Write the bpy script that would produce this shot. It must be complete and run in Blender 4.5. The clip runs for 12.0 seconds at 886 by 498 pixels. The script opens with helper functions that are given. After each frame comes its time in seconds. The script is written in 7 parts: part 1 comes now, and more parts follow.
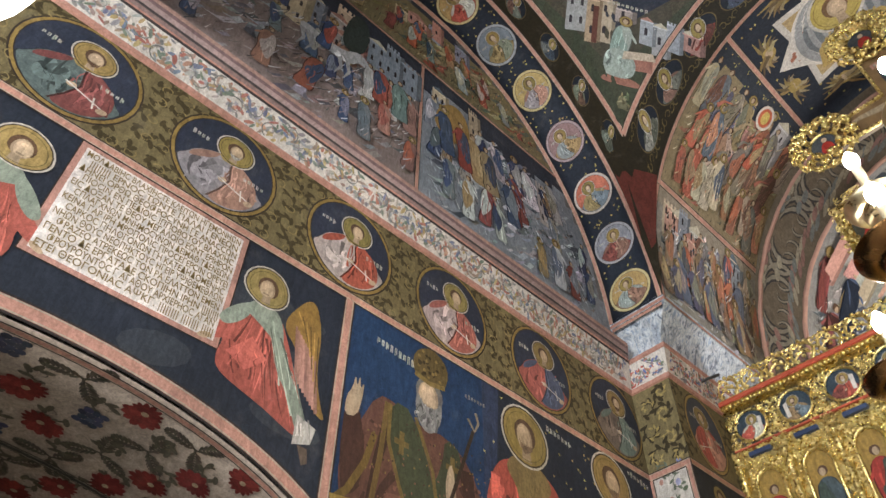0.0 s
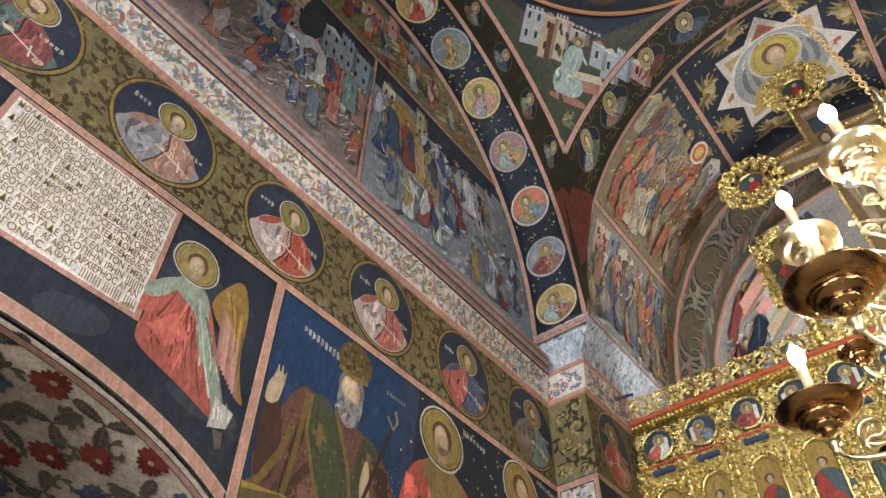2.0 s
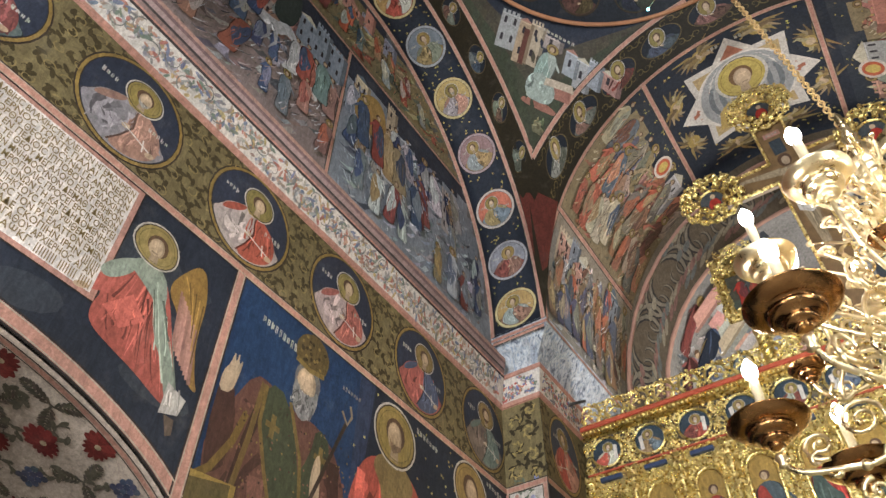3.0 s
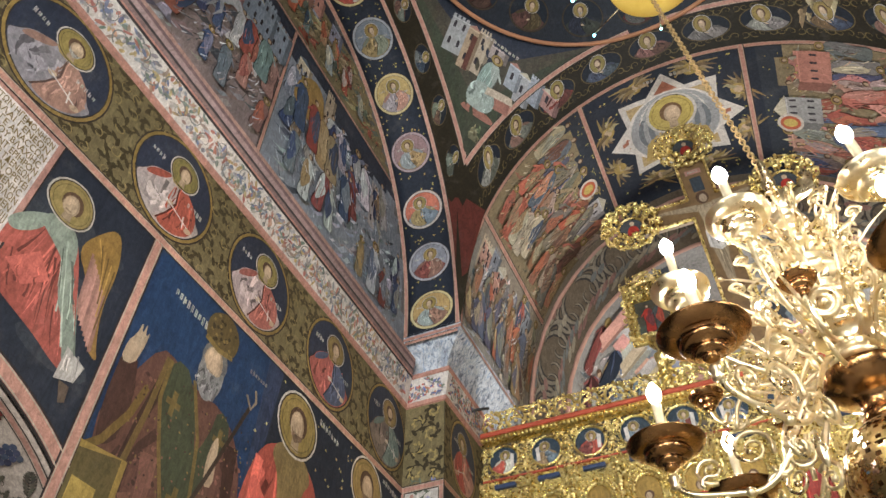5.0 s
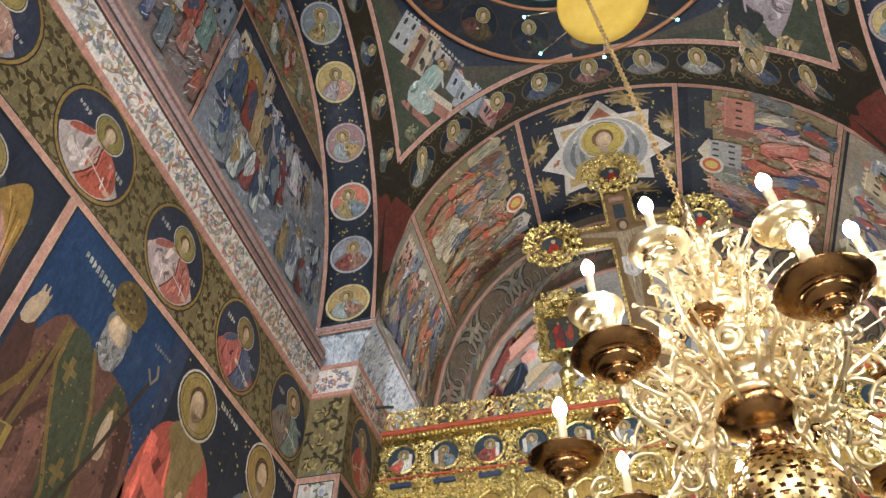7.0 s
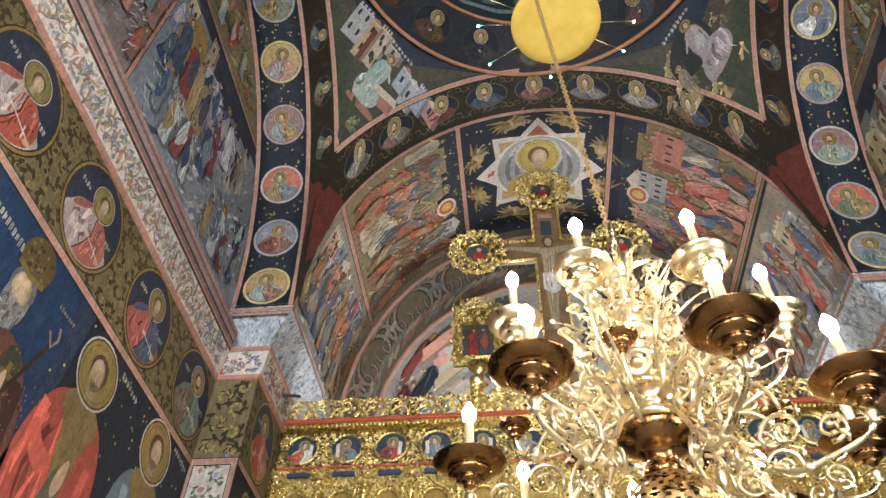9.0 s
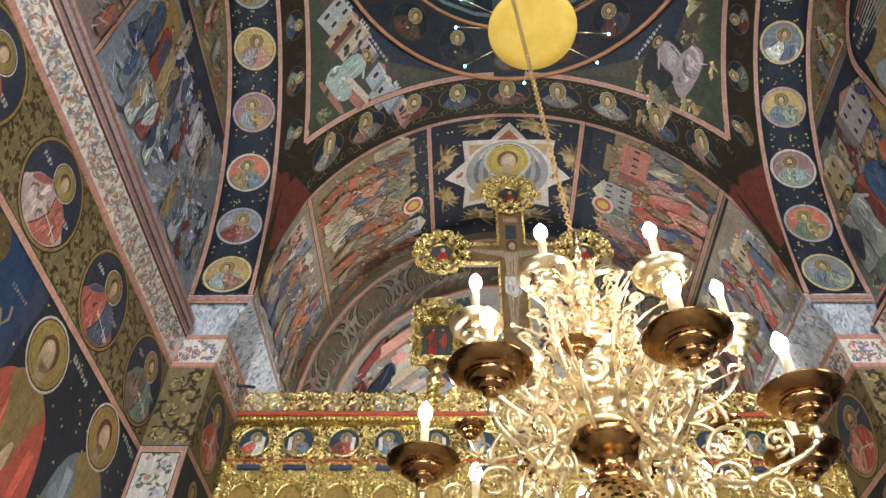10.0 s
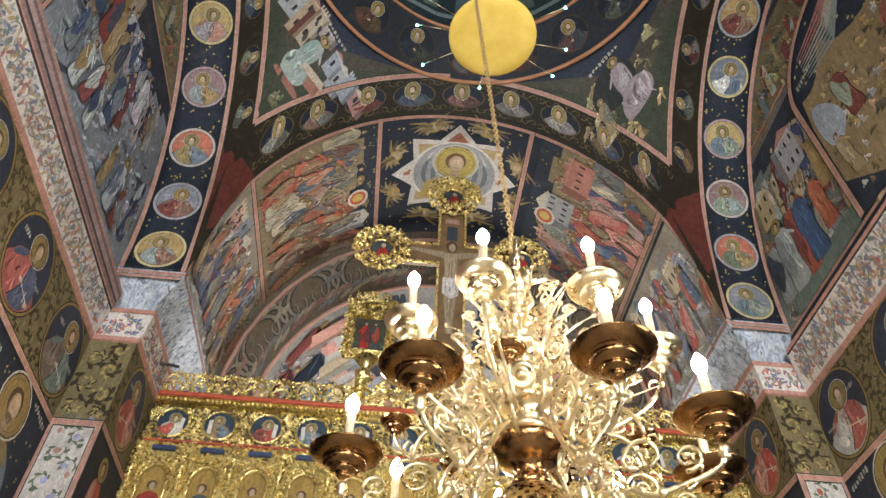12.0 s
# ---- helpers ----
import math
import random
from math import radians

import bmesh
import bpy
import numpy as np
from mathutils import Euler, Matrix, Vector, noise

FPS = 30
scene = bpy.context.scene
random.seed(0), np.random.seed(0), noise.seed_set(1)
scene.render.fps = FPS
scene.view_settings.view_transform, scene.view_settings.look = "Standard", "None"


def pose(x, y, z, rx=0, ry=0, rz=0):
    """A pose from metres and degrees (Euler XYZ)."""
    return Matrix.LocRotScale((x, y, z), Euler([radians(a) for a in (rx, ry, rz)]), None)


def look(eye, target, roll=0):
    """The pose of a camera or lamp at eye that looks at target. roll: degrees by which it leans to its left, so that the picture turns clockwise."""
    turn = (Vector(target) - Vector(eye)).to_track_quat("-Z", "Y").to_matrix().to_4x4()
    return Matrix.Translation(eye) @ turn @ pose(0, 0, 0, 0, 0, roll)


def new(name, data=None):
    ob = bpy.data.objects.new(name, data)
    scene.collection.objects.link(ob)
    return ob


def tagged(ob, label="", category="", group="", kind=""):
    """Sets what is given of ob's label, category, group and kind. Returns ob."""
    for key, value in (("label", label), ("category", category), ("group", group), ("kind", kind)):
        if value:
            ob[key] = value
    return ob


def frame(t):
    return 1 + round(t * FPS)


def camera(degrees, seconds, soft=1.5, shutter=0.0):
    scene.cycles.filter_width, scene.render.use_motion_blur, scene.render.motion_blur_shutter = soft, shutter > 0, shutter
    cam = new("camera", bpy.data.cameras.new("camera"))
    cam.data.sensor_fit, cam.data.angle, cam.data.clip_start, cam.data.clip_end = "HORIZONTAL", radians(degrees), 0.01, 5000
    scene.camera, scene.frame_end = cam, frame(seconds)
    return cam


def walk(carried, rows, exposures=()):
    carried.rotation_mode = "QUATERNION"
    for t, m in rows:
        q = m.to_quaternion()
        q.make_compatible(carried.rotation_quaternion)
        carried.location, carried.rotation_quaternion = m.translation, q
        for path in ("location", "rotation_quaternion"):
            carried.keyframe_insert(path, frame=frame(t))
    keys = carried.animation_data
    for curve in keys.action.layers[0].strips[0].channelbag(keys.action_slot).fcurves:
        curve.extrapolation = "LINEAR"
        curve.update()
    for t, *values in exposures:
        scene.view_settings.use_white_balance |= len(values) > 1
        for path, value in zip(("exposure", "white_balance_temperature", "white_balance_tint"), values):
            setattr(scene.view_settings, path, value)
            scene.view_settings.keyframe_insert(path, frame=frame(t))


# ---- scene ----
# the camera pans on its stand from the north wall to the icon screen: seconds, place, yaw, pitch, lean
cam = camera(62.49, 12.0)
ROWS = [
    (0, -0.283, 0.102, 1.656, 47.13, 46.91, -0.77),
    (0.5, -0.298, 0.097, 1.656, 45.32, 47.02, -0.69),
    (1, -0.312, 0.092, 1.656, 43.34, 47.03, -0.63),
    (1.5, -0.325, 0.087, 1.656, 41.23, 47.04, -0.56),
    (2, -0.338, 0.082, 1.655, 38.80, 47.09, -0.70),
    (2.5, -0.350, 0.078, 1.655, 36.58, 47.09, -0.65),
    (3, -0.361, 0.073, 1.654, 34.24, 47.06, -0.76),
    (5, -0.402, 0.055, 1.648, 24.79, 47.09, -0.68),
    (5.5, -0.411, 0.051, 1.647, 22.63, 47.09, -0.70),
    (6, -0.419, 0.046, 1.644, 20.28, 47.08, -0.74),
    (6.5, -0.427, 0.042, 1.642, 17.98, 47.09, -0.78),
    (7, -0.434, 0.038, 1.640, 15.49, 47.13, -0.81),
    (9, -0.458, 0.022, 1.627, 6.67, 47.19, -1.34),
    (9.5, -0.462, 0.018, 1.624, 4.58, 47.19, -1.42),
    (10, -0.466, 0.014, 1.620, 2.46, 47.19, -1.57),
    (10.5, -0.470, 0.011, 1.616, 0.66, 47.21, -1.62),
    (11, -0.472, 0.007, 1.611, -1.25, 47.22, -1.78),
    (11.5, -0.475, 0.004, 1.607, -2.95, 47.25, -1.86),
    (12, -0.476, 0.000, 1.602, -4.53, 47.18, -1.80),
]
walk(cam, [(t, pose(x, y, z, 90 + p, 0, yaw) @ pose(0, 0, 0, 0, 0, -lean)) for t, x, y, z, yaw, p, lean in ROWS])

# ---- plan ----
W = 2.60                  # half width of the nave
A = 2.10                  # half width between the arches
YC, AN = 2.10, 1.97       # middle of the crossing, half its length
YE = YC + AN              # face of the east arch
YW = YC - AN
ZS, H = 5.49, 2.55        # springing, rise of the arches
ZI = 5.38                 # top of the imposts
ZF0, ZF1, ZF2 = 4.20, 4.90, 5.12   # painted frieze, cornice
YP, XP = 4.18, 2.28       # pier faces
YB = 5.69                 # east end of the altar vault
YI = 4.886                # icon screen
YBACK = -5.0
CH = (0.04, 2.29)         # chandelier's axis

# ---- light ----
world = bpy.data.worlds.new("world")
scene.world = world
world.use_nodes = True
wn = world.node_tree.nodes
sky = wn.new("ShaderNodeTexSky")
sky.sky_type, sky.sun_disc, sky.sun_elevation, sky.sun_rotation = "NISHITA", False, radians(35), radians(200)
world.node_tree.links.new(sky.outputs[0], wn["Background"].inputs[0])
wn["Background"].inputs[1].default_value = 0.08


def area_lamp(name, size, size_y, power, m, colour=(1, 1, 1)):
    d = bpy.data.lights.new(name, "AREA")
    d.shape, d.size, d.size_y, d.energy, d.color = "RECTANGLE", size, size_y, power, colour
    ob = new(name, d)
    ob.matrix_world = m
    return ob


# added fill lamps, out of view, for the light reaching the nave and its vaults
area_lamp("fill_light_west", 2.4, 3.0, 660, look((0, -4.8, 4.2), (0, 3, 5.5)), (0.92, 0.97, 1.0))
area_lamp("fill_light_south", 1.2, 2.2, 130, look((2.5, 0.2, 3.0), (-2.5, 1.5, 4.5)), (0.92, 0.97, 1.0))
area_lamp("fill_light_north", 1.2, 2.2, 170, look((-2.5, -2.6, 3.0), (2.5, 3.0, 5.4)), (0.94, 0.98, 1.0))
# added fill lamp hidden behind the icon screen, brightens the altar vault
area_lamp("fill_light_apse", 2.2, 1.4, 230, look((0, 6.95, 3.6), (0, 4.9, 6.6)), (1.0, 0.98, 0.95))
# ---- materials ----
def nodes_of(name):
    m = bpy.data.materials.new(name)
    m.use_nodes = True
    nt = m.node_tree
    return m, nt, nt.nodes["Principled BSDF"]


def nn(nt, kind, **values):
    n = nt.nodes.new(kind)
    for k, val in values.items():
        n.inputs[k.replace("_", " ")].default_value = val
    return n


def mixed(nt, blend, fac, a, b):
    """A colour mix; fac, a and b are sockets or values."""
    n = nt.nodes.new("ShaderNodeMix")
    n.data_type, n.blend_type = "RGBA", blend
    for sock, val in ((n.inputs[0], fac), (n.inputs[6], a), (n.inputs[7], b)):
        if isinstance(val, bpy.types.NodeSocket):
            nt.links.new(val, sock)
        else:
            sock.default_value = val
    return n.outputs[2]


def ramp(nt, sock, stops):
    n = nt.nodes.new("ShaderNodeValToRGB")
    e = n.color_ramp.elements
    while len(e) < len(stops):
        e.new(0.5)
    for el, (p, c) in zip(e, stops):
        el.position = p
        el.color = c if len(c) == 4 else (*c, 1)
    nt.links.new(sock, n.inputs[0])
    return n.outputs[0]


def grey(v):
    return (v, v, v, 1)


def coords(nt, scale=(1, 1, 1), rot=(0, 0, 0)):
    tc = nt.nodes.new("ShaderNodeTexCoord")
    mp = nt.nodes.new("ShaderNodeMapping")
    mp.inputs["Scale"].default_value = scale
    mp.inputs["Rotation"].default_value = rot
    nt.links.new(tc.outputs["Object"], mp.inputs[0])
    return mp.outputs[0]


def noise_of(nt, vec, scale, detail=5, rough=0.6, distortion=0.0):
    n = nn(nt, "ShaderNodeTexNoise", Scale=scale, Detail=detail, Roughness=rough, Distortion=distortion)
    nt.links.new(vec, n.inputs["Vector"])
    return n.outputs[0]


def bump(nt, bsdf, height, strength, distance=0.01):
    b = nn(nt, "ShaderNodeBump", Strength=strength, Distance=distance)
    nt.links.new(height, b.inputs["Height"])
    nt.links.new(b.outputs[0], bsdf.inputs["Normal"])


def fresco_material():
    """Lime plaster painting: pigment from the mesh's paint attribute, with brush work, worn patches and soot."""
    m, nt, b = nodes_of("fresco")
    at = nt.nodes.new("ShaderNodeAttribute")
    at.attribute_name = "paint"
    v = coords(nt)
    col = at.outputs["Color"]
    strokes = noise_of(nt, coords(nt, (34, 34, 9), (0.3, 0.2, 0.1)), 1.0, 4, 0.65, 1.2)
    col = mixed(nt, "MULTIPLY", 0.6, col, ramp(nt, strokes, [(0.3, grey(0.58)), (0.5, grey(0.98)), (0.72, grey(1.5))]))
    folds = noise_of(nt, v, 26, 3, 0.5, 2.0)
    col = mixed(nt, "MULTIPLY", 0.28, col, ramp(nt, folds, [(0.36, grey(0.5)), (0.5, grey(1)), (0.64, grey(1.45))]))
    wear = noise_of(nt, v, 5.0, 8, 0.72)
    col = mixed(nt, "MIX", ramp(nt, wear, [(0.56, grey(0)), (0.8, grey(0.13))]), col, (0.36, 0.32, 0.27, 1))
    soot = noise_of(nt, v, 1.3, 4, 0.6)
    col = mixed(nt, "MULTIPLY", 0.8, col, ramp(nt, soot, [(0.3, grey(0.68)), (0.62, grey(1.12))]))
    fine = noise_of(nt, v, 150, 3, 0.6)
    col = mixed(nt, "MULTIPLY", 0.5, col, ramp(nt, fine, [(0.3, grey(0.7)), (0.7, grey(1.25))]))
    nt.links.new(col, b.inputs["Base Color"])
    b.inputs["Roughness"].default_value = 0.62
    b.inputs["Specular IOR Level"].default_value = 0.22
    bump(nt, b, noise_of(nt, v, 40, 6, 0.7), 0.25, 0.004)
    return m


FRESCO = fresco_material()


def metal_material(name, c1, c2, rough=0.25, scale=30.0, bumpy=0.3, grime=(0.10, 0.06, 0.02)):
    m, nt, b = nodes_of(name)
    v = coords(nt)
    n = noise_of(nt, v, scale, 5, 0.65)
    col = mixed(nt, "MIX", ramp(nt, n, [(0.35, grey(0)), (0.65, grey(1))]), (*c1, 1), (*c2, 1))
    dirt = noise_of(nt, v, scale * 0.3, 6, 0.7)
    col = mixed(nt, "MIX", ramp(nt, dirt, [(0.55, grey(0)), (0.8, grey(0.55))]), col, (*grime, 1))
    nt.links.new(col, b.inputs["Base Color"])
    b.inputs["Metallic"].default_value = 1.0
    r = ramp(nt, n, [(0.2, grey(rough * 0.7)), (0.8, grey(rough * 1.5))])
    nt.links.new(r, b.inputs["Roughness"])
    bump(nt, b, noise_of(nt, v, scale * 3, 4, 0.6), bumpy, 0.004)
    return m


def plain_material(name, c1, c2, rough=0.6, scale=12.0, bumpy=0.2, spec=0.4):
    m, nt, b = nodes_of(name)
    v = coords(nt)
    n = noise_of(nt, v, scale, 6, 0.65)
    col = mixed(nt, "MIX", ramp(nt, n, [(0.32, grey(0)), (0.68, grey(1))]), (*c1, 1), (*c2, 1))
    nt.links.new(col, b.inputs["Base Color"])
    b.inputs["Roughness"].default_value = rough
    b.inputs["Specular IOR Level"].default_value = spec
    bump(nt, b, noise_of(nt, v, scale * 6, 5, 0.6), bumpy, 0.004)
    return m


GOLD = metal_material("gilded wood", (0.74, 0.55, 0.18), (0.92, 0.76, 0.36), 0.26, 40, 0.5, (0.20, 0.13, 0.04))
BRASS = metal_material("polished brass", (0.64, 0.49, 0.27), (0.82, 0.69, 0.45), 0.27, 14, 0.08, (0.24, 0.14, 0.05))
BRASS_DARK = metal_material("tarnished brass", (0.22, 0.11, 0.045), (0.34, 0.18, 0.07), 0.22, 16, 0.08, (0.12, 0.06, 0.02))
CHAIN = metal_material("chain brass", (0.60, 0.40, 0.18), (0.78, 0.56, 0.28), 0.4, 20, 0.1)
RED_PAINT = plain_material("red painted wood", (0.34, 0.06, 0.03), (0.46, 0.10, 0.05), 0.45, 10)
BLUE_PAINT = plain_material("dark blue painted wood", (0.02, 0.03, 0.07), (0.04, 0.06, 0.12), 0.5, 14)
WAX = plain_material("ivory candle tube", (0.50, 0.40, 0.25), (0.60, 0.49, 0.32), 0.5, 30, 0.3)
# floor is never in view; lightened so it bounces light up into the recess
PALE_FLOOR = plain_material("pale bounce floor", (0.48, 0.45, 0.40), (0.62, 0.58, 0.52), 0.35, 3)
PLASTER = plain_material("plaster", (0.3, 0.26, 0.22), (0.42, 0.37, 0.31), 0.8, 2)
IRON = plain_material("black iron", (0.015, 0.014, 0.013), (0.03, 0.028, 0.025), 0.5, 30)
YELLOW = plain_material("gold leaf disc", (0.80, 0.52, 0.08), (0.92, 0.66, 0.16), 0.42, 6, 0.3)


def glow_material(name, colour, strength):
    m, nt, b = nodes_of(name)
    b.inputs["Emission Color"].default_value = (*colour, 1)
    b.inputs["Emission Strength"].default_value = strength
    b.inputs["Base Color"].default_value = (0.9, 0.9, 0.9, 1)
    return m


BULB = glow_material("lit bulb", (1.0, 0.96, 0.90), 190.0)
GLOBE = glow_material("lit opal glass", (1.0, 0.97, 0.93), 6.0)
LED = glow_material("lit led", (0.22, 0.80, 1.0), 10.0)


# ---- mesh helpers ----
def linked(name, me, parent=None, material=None, label="", category="", group="", kind=""):
    ob = new(name, me)
    if material is not None and not me.materials:
        me.materials.append(material)
    if parent is not None:
        ob.parent = parent
    return tagged(ob, label, category, group, kind)


def part(name, bm, material, parent=None, label="", smooth=True):
    me = bpy.data.meshes.new(name)
    bm.to_mesh(me)
    bm.free()
    if smooth:
        for p in me.polygons:
            p.use_smooth = True
    return linked(name, me, parent, material, label)


def sheet(name, f, nu, nv, parent=None, material=None, thick=0.0, colour=None, smooth=True, **tags):
    """A surface f(u, v) -> (x, y, z) over the unit square, with thickness away from the room along f's own back offset."""
    vs, fs, w = [], [], nv + 1
    for i in range(nu + 1):
        for j in range(nv + 1):
            vs.append(f(i / nu, j / nv, 0.0))
    for i in range(nu):
        for j in range(nv):
            fs.append((i * w + j, (i + 1) * w + j, (i + 1) * w + j + 1, i * w + j + 1))
    if thick:
        n = len(vs)
        for i in range(nu + 1):
            for j in range(nv + 1):
                vs.append(f(i / nu, j / nv, -thick))
        fs += [tuple(n + k for k in reversed(q)) for q in list(fs)]
        for i in range(nu):
            for j in (0, nv):
                a, b = i * w + j, (i + 1) * w + j
                fs.append((a, b, b + n, a + n))
        for j in range(nv):
            for i in (0, nu):
                a, b = i * w + j, i * w + j + 1
                fs.append((a, b, b + n, a + n))
    me = bpy.data.meshes.new(name)
    me.from_pydata([tuple(p) for p in vs], [], fs)
    if smooth:
        me.polygons.foreach_set("use_smooth", [True] * len(fs))
    if colour is not None:
        coloured(me, [colour] * len(fs))
    return linked(name, me, parent, material or FRESCO, **tags)


def coloured(me, colours):
    at = me.attributes.new("paint", "FLOAT_COLOR", "FACE")
    at.data.foreach_set("color", [c for col in colours for c in (*col[:3], 1.0)])


def box(bm, x0, x1, y0, y1, z0, z1, bevel=0.0):
    r = bmesh.ops.create_cube(bm, size=1.0)
    bmesh.ops.scale(bm, vec=(x1 - x0, y1 - y0, z1 - z0), verts=r["verts"])
    bmesh.ops.translate(bm, vec=((x0 + x1) / 2, (y0 + y1) / 2, (z0 + z1) / 2), verts=r["verts"])
    if bevel:
        es = list({e for vv in r["verts"] for e in vv.link_edges})
        bmesh.ops.bevel(bm, geom=es, offset=bevel, segments=2, affect="EDGES")


def lathe(bm, profile, n=24, centre=(0, 0, 0)):
    """A turned form: profile of (radius, height)."""
    rings = []
    for r, z in profile:
        rings.append([bm.verts.new((centre[0] + r * math.cos(2 * math.pi * k / n), centre[1] + r * math.sin(2 * math.pi * k / n), centre[2] + z)) for k in range(n)])
    for a, b in zip(rings, rings[1:]):
        for k in range(n):
            bm.faces.new((a[k], a[(k + 1) % n], b[(k + 1) % n], b[k]))
    bm.faces.new(rings[0][::-1])
    bm.faces.new(rings[-1])


def tube(bm, pts, radii, n=6):
    """A round bar along the points."""
    pts = [Vector(p) for p in pts]
    if not isinstance(radii, (list, tuple)):
        radii = [radii] * len(pts)
    up = Vector((0.31, 0.17, 0.93))
    rings = []
    for i, p in enumerate(pts):
        d = (pts[min(i + 1, len(pts) - 1)] - pts[max(i - 1, 0)])
        d = d.normalized() if d.length > 1e-9 else Vector((0, 0, 1))
        s = d.cross(up)
        s = s.normalized() if s.length > 1e-4 else d.orthogonal().normalized()
        t = d.cross(s)
        rings.append([bm.verts.new(p + radii[i] * (math.cos(2 * math.pi * k / n) * s + math.sin(2 * math.pi * k / n) * t)) for k in range(n)])
    for a, b in zip(rings, rings[1:]):
        for k in range(n):
            bm.faces.new((a[k], a[(k + 1) % n], b[(k + 1) % n], b[k]))
    bm.faces.new(rings[0][::-1])
    bm.faces.new(rings[-1])


# ---- colours of the painting ----
NIGHT = (0.019, 0.023, 0.034)
BLUE = (0.016, 0.037, 0.085)
OCHRE = (0.145, 0.114, 0.055)
DARKOCHRE = (0.10, 0.07, 0.028)
PINK = (0.42, 0.215, 0.165)
WHITE = (0.55, 0.50, 0.45)
CREAM = (0.48, 0.43, 0.33)
SKIN = (0.44, 0.32, 0.215)
BROWN = (0.09, 0.05, 0.03)
CRIMSON = (0.34, 0.075, 0.055)
WINE = (0.16, 0.05, 0.04)
ROSE = (0.38, 0.20, 0.16)
GREEN = (0.10, 0.13, 0.08)
SAGE = (0.24, 0.27, 0.21)
SLATE = (0.13, 0.16, 0.19)
ROBES = [CRIMSON, ROSE, SAGE, SLATE, (0.44, 0.41, 0.37), (0.09, 0.11, 0.16), WINE, (0.27, 0.19, 0.09), (0.15, 0.16, 0.12), (0.30, 0.28, 0.26), (0.20, 0.11, 0.08), (0.24, 0.25, 0.26)]
# ---- surfaces: each gives a place from (s, t, off): metres along, metres up or round, metres into the room ----
def north(s, t, off):
    return (-W + off, s, t)


def south(s, t, off):
    return (W - off, s, t)


def arch_point(th, off=0.0, half=A, rise=H):
    return (half - off) * math.cos(th), ZS + (rise - off) * math.sin(th)


def unit(f, s0, s1, t0, t1):
    return lambda u, v, off: f(s0 + (s1 - s0) * u, t0 + (t1 - t0) * v, off)


def north_soffit(s, th, off):
    y, z = arch_point(th, off, AN)
    return (-W + s, YC + y, z)


def south_soffit(s, th, off):
    y, z = arch_point(th, off, AN)
    return (W - s, YC + y, z)


def altar_vault(s, th, off):
    x, z = arch_point(th, off)
    return (-x, YE + s, z)


def west_vault(s, th, off):
    x, z = arch_point(th, off)
    return (-x, YW - s, z)


EA, EB, EC = math.sqrt(2) * A, math.sqrt(2) * AN, math.sqrt(2) * H


def sail(x, y, off):
    """The pendentives: a domed surface over the crossing, at plan point x, y from its middle."""
    q = max(0.0, 1 - (x / EA) ** 2 - (y / EB) ** 2)
    z = EC * math.sqrt(q)
    n = Vector((x / EA ** 2, y / EB ** 2, max(z, 0.3) / EC ** 2)).normalized()
    return (x - n.x * off, YC + y - n.y * off, ZS + z - n.z * off)


# ---- the large structure ----
floor = sheet("floor", lambda u, v, o: (-3.2 + 6.4 * u, YBACK - 0.4 + 13.5 * v, o), 4, 8, material=PALE_FLOOR, thick=0.15, smooth=False,
              label="unseen church floor kept pale to bounce light", category="floor", kind="structure")


def flat_wall(name, f, s0, s1, t0, t1, colour, label):
    return sheet(name, unit(f, s0, s1, t0, t1), max(1, int(s1 - s0) * 2), 8, thick=0.35, colour=colour, smooth=False, label=label, category="wall", kind="structure")


# north wall, with the arched recess cut through it
NY, NR, NH, NZ = 0.40, 1.40, 0.60, 2.65      # recess: middle, half width, rise, springing


def recess_z(y):
    q = 1 - ((y - NY) / NR) ** 2
    return NZ + NH * math.sqrt(q) if q > 0 else NZ


wall_north = new("wall_north")
tagged(wall_north, "north church wall covered in dark blue and ochre frescoes", "wall", kind="structure")
sheet("wall_plane", lambda u, v, o: north(YBACK + (NY - NR - YBACK) * u, ZI * v, o), 4, 4, wall_north, thick=0.3, colour=NIGHT, smooth=False)
sheet("wall_plane", lambda u, v, o: north(NY + NR + (YB + 0.4 - NY - NR) * u, ZI * v, o), 8, 4, wall_north, thick=0.3, colour=NIGHT, smooth=False)


def over_recess(u, v, o):
    y = NY - NR * math.cos(math.pi * u)
    return north(y, recess_z(y) + (ZI - recess_z(y)) * v, o)


sheet("wall_plane", over_recess, 40, 4, wall_north, thick=0.3, colour=NIGHT, smooth=False)


def recess_soffit(s, th, off):
    """s: metres into the recess; th: round its arch."""
    return (-W - s, NY - (NR - 0.008 - off) * math.cos(th), NZ + (NH - 0.008 - off) * math.sin(th))


sheet("recess_vault", lambda u, v, o: recess_soffit(1.5 * u, math.pi * v, o), 6, 40, wall_north, thick=0.1, colour=(0.36, 0.285, 0.23))
for sgn in (-1, 1):
    sheet("recess_side", lambda u, v, o: (-W - 1.5 * u, NY + sgn * (NR - o), NZ * v), 2, 2, wall_north, thick=0.1, colour=NIGHT, smooth=False)
sheet("recess_back", lambda u, v, o: (-W - 1.5 + o, NY - NR - 0.1 + (2 * NR + 0.2) * u, 3.6 * v), 2, 2, wall_north, thick=0.1, colour=DARKOCHRE, smooth=False)

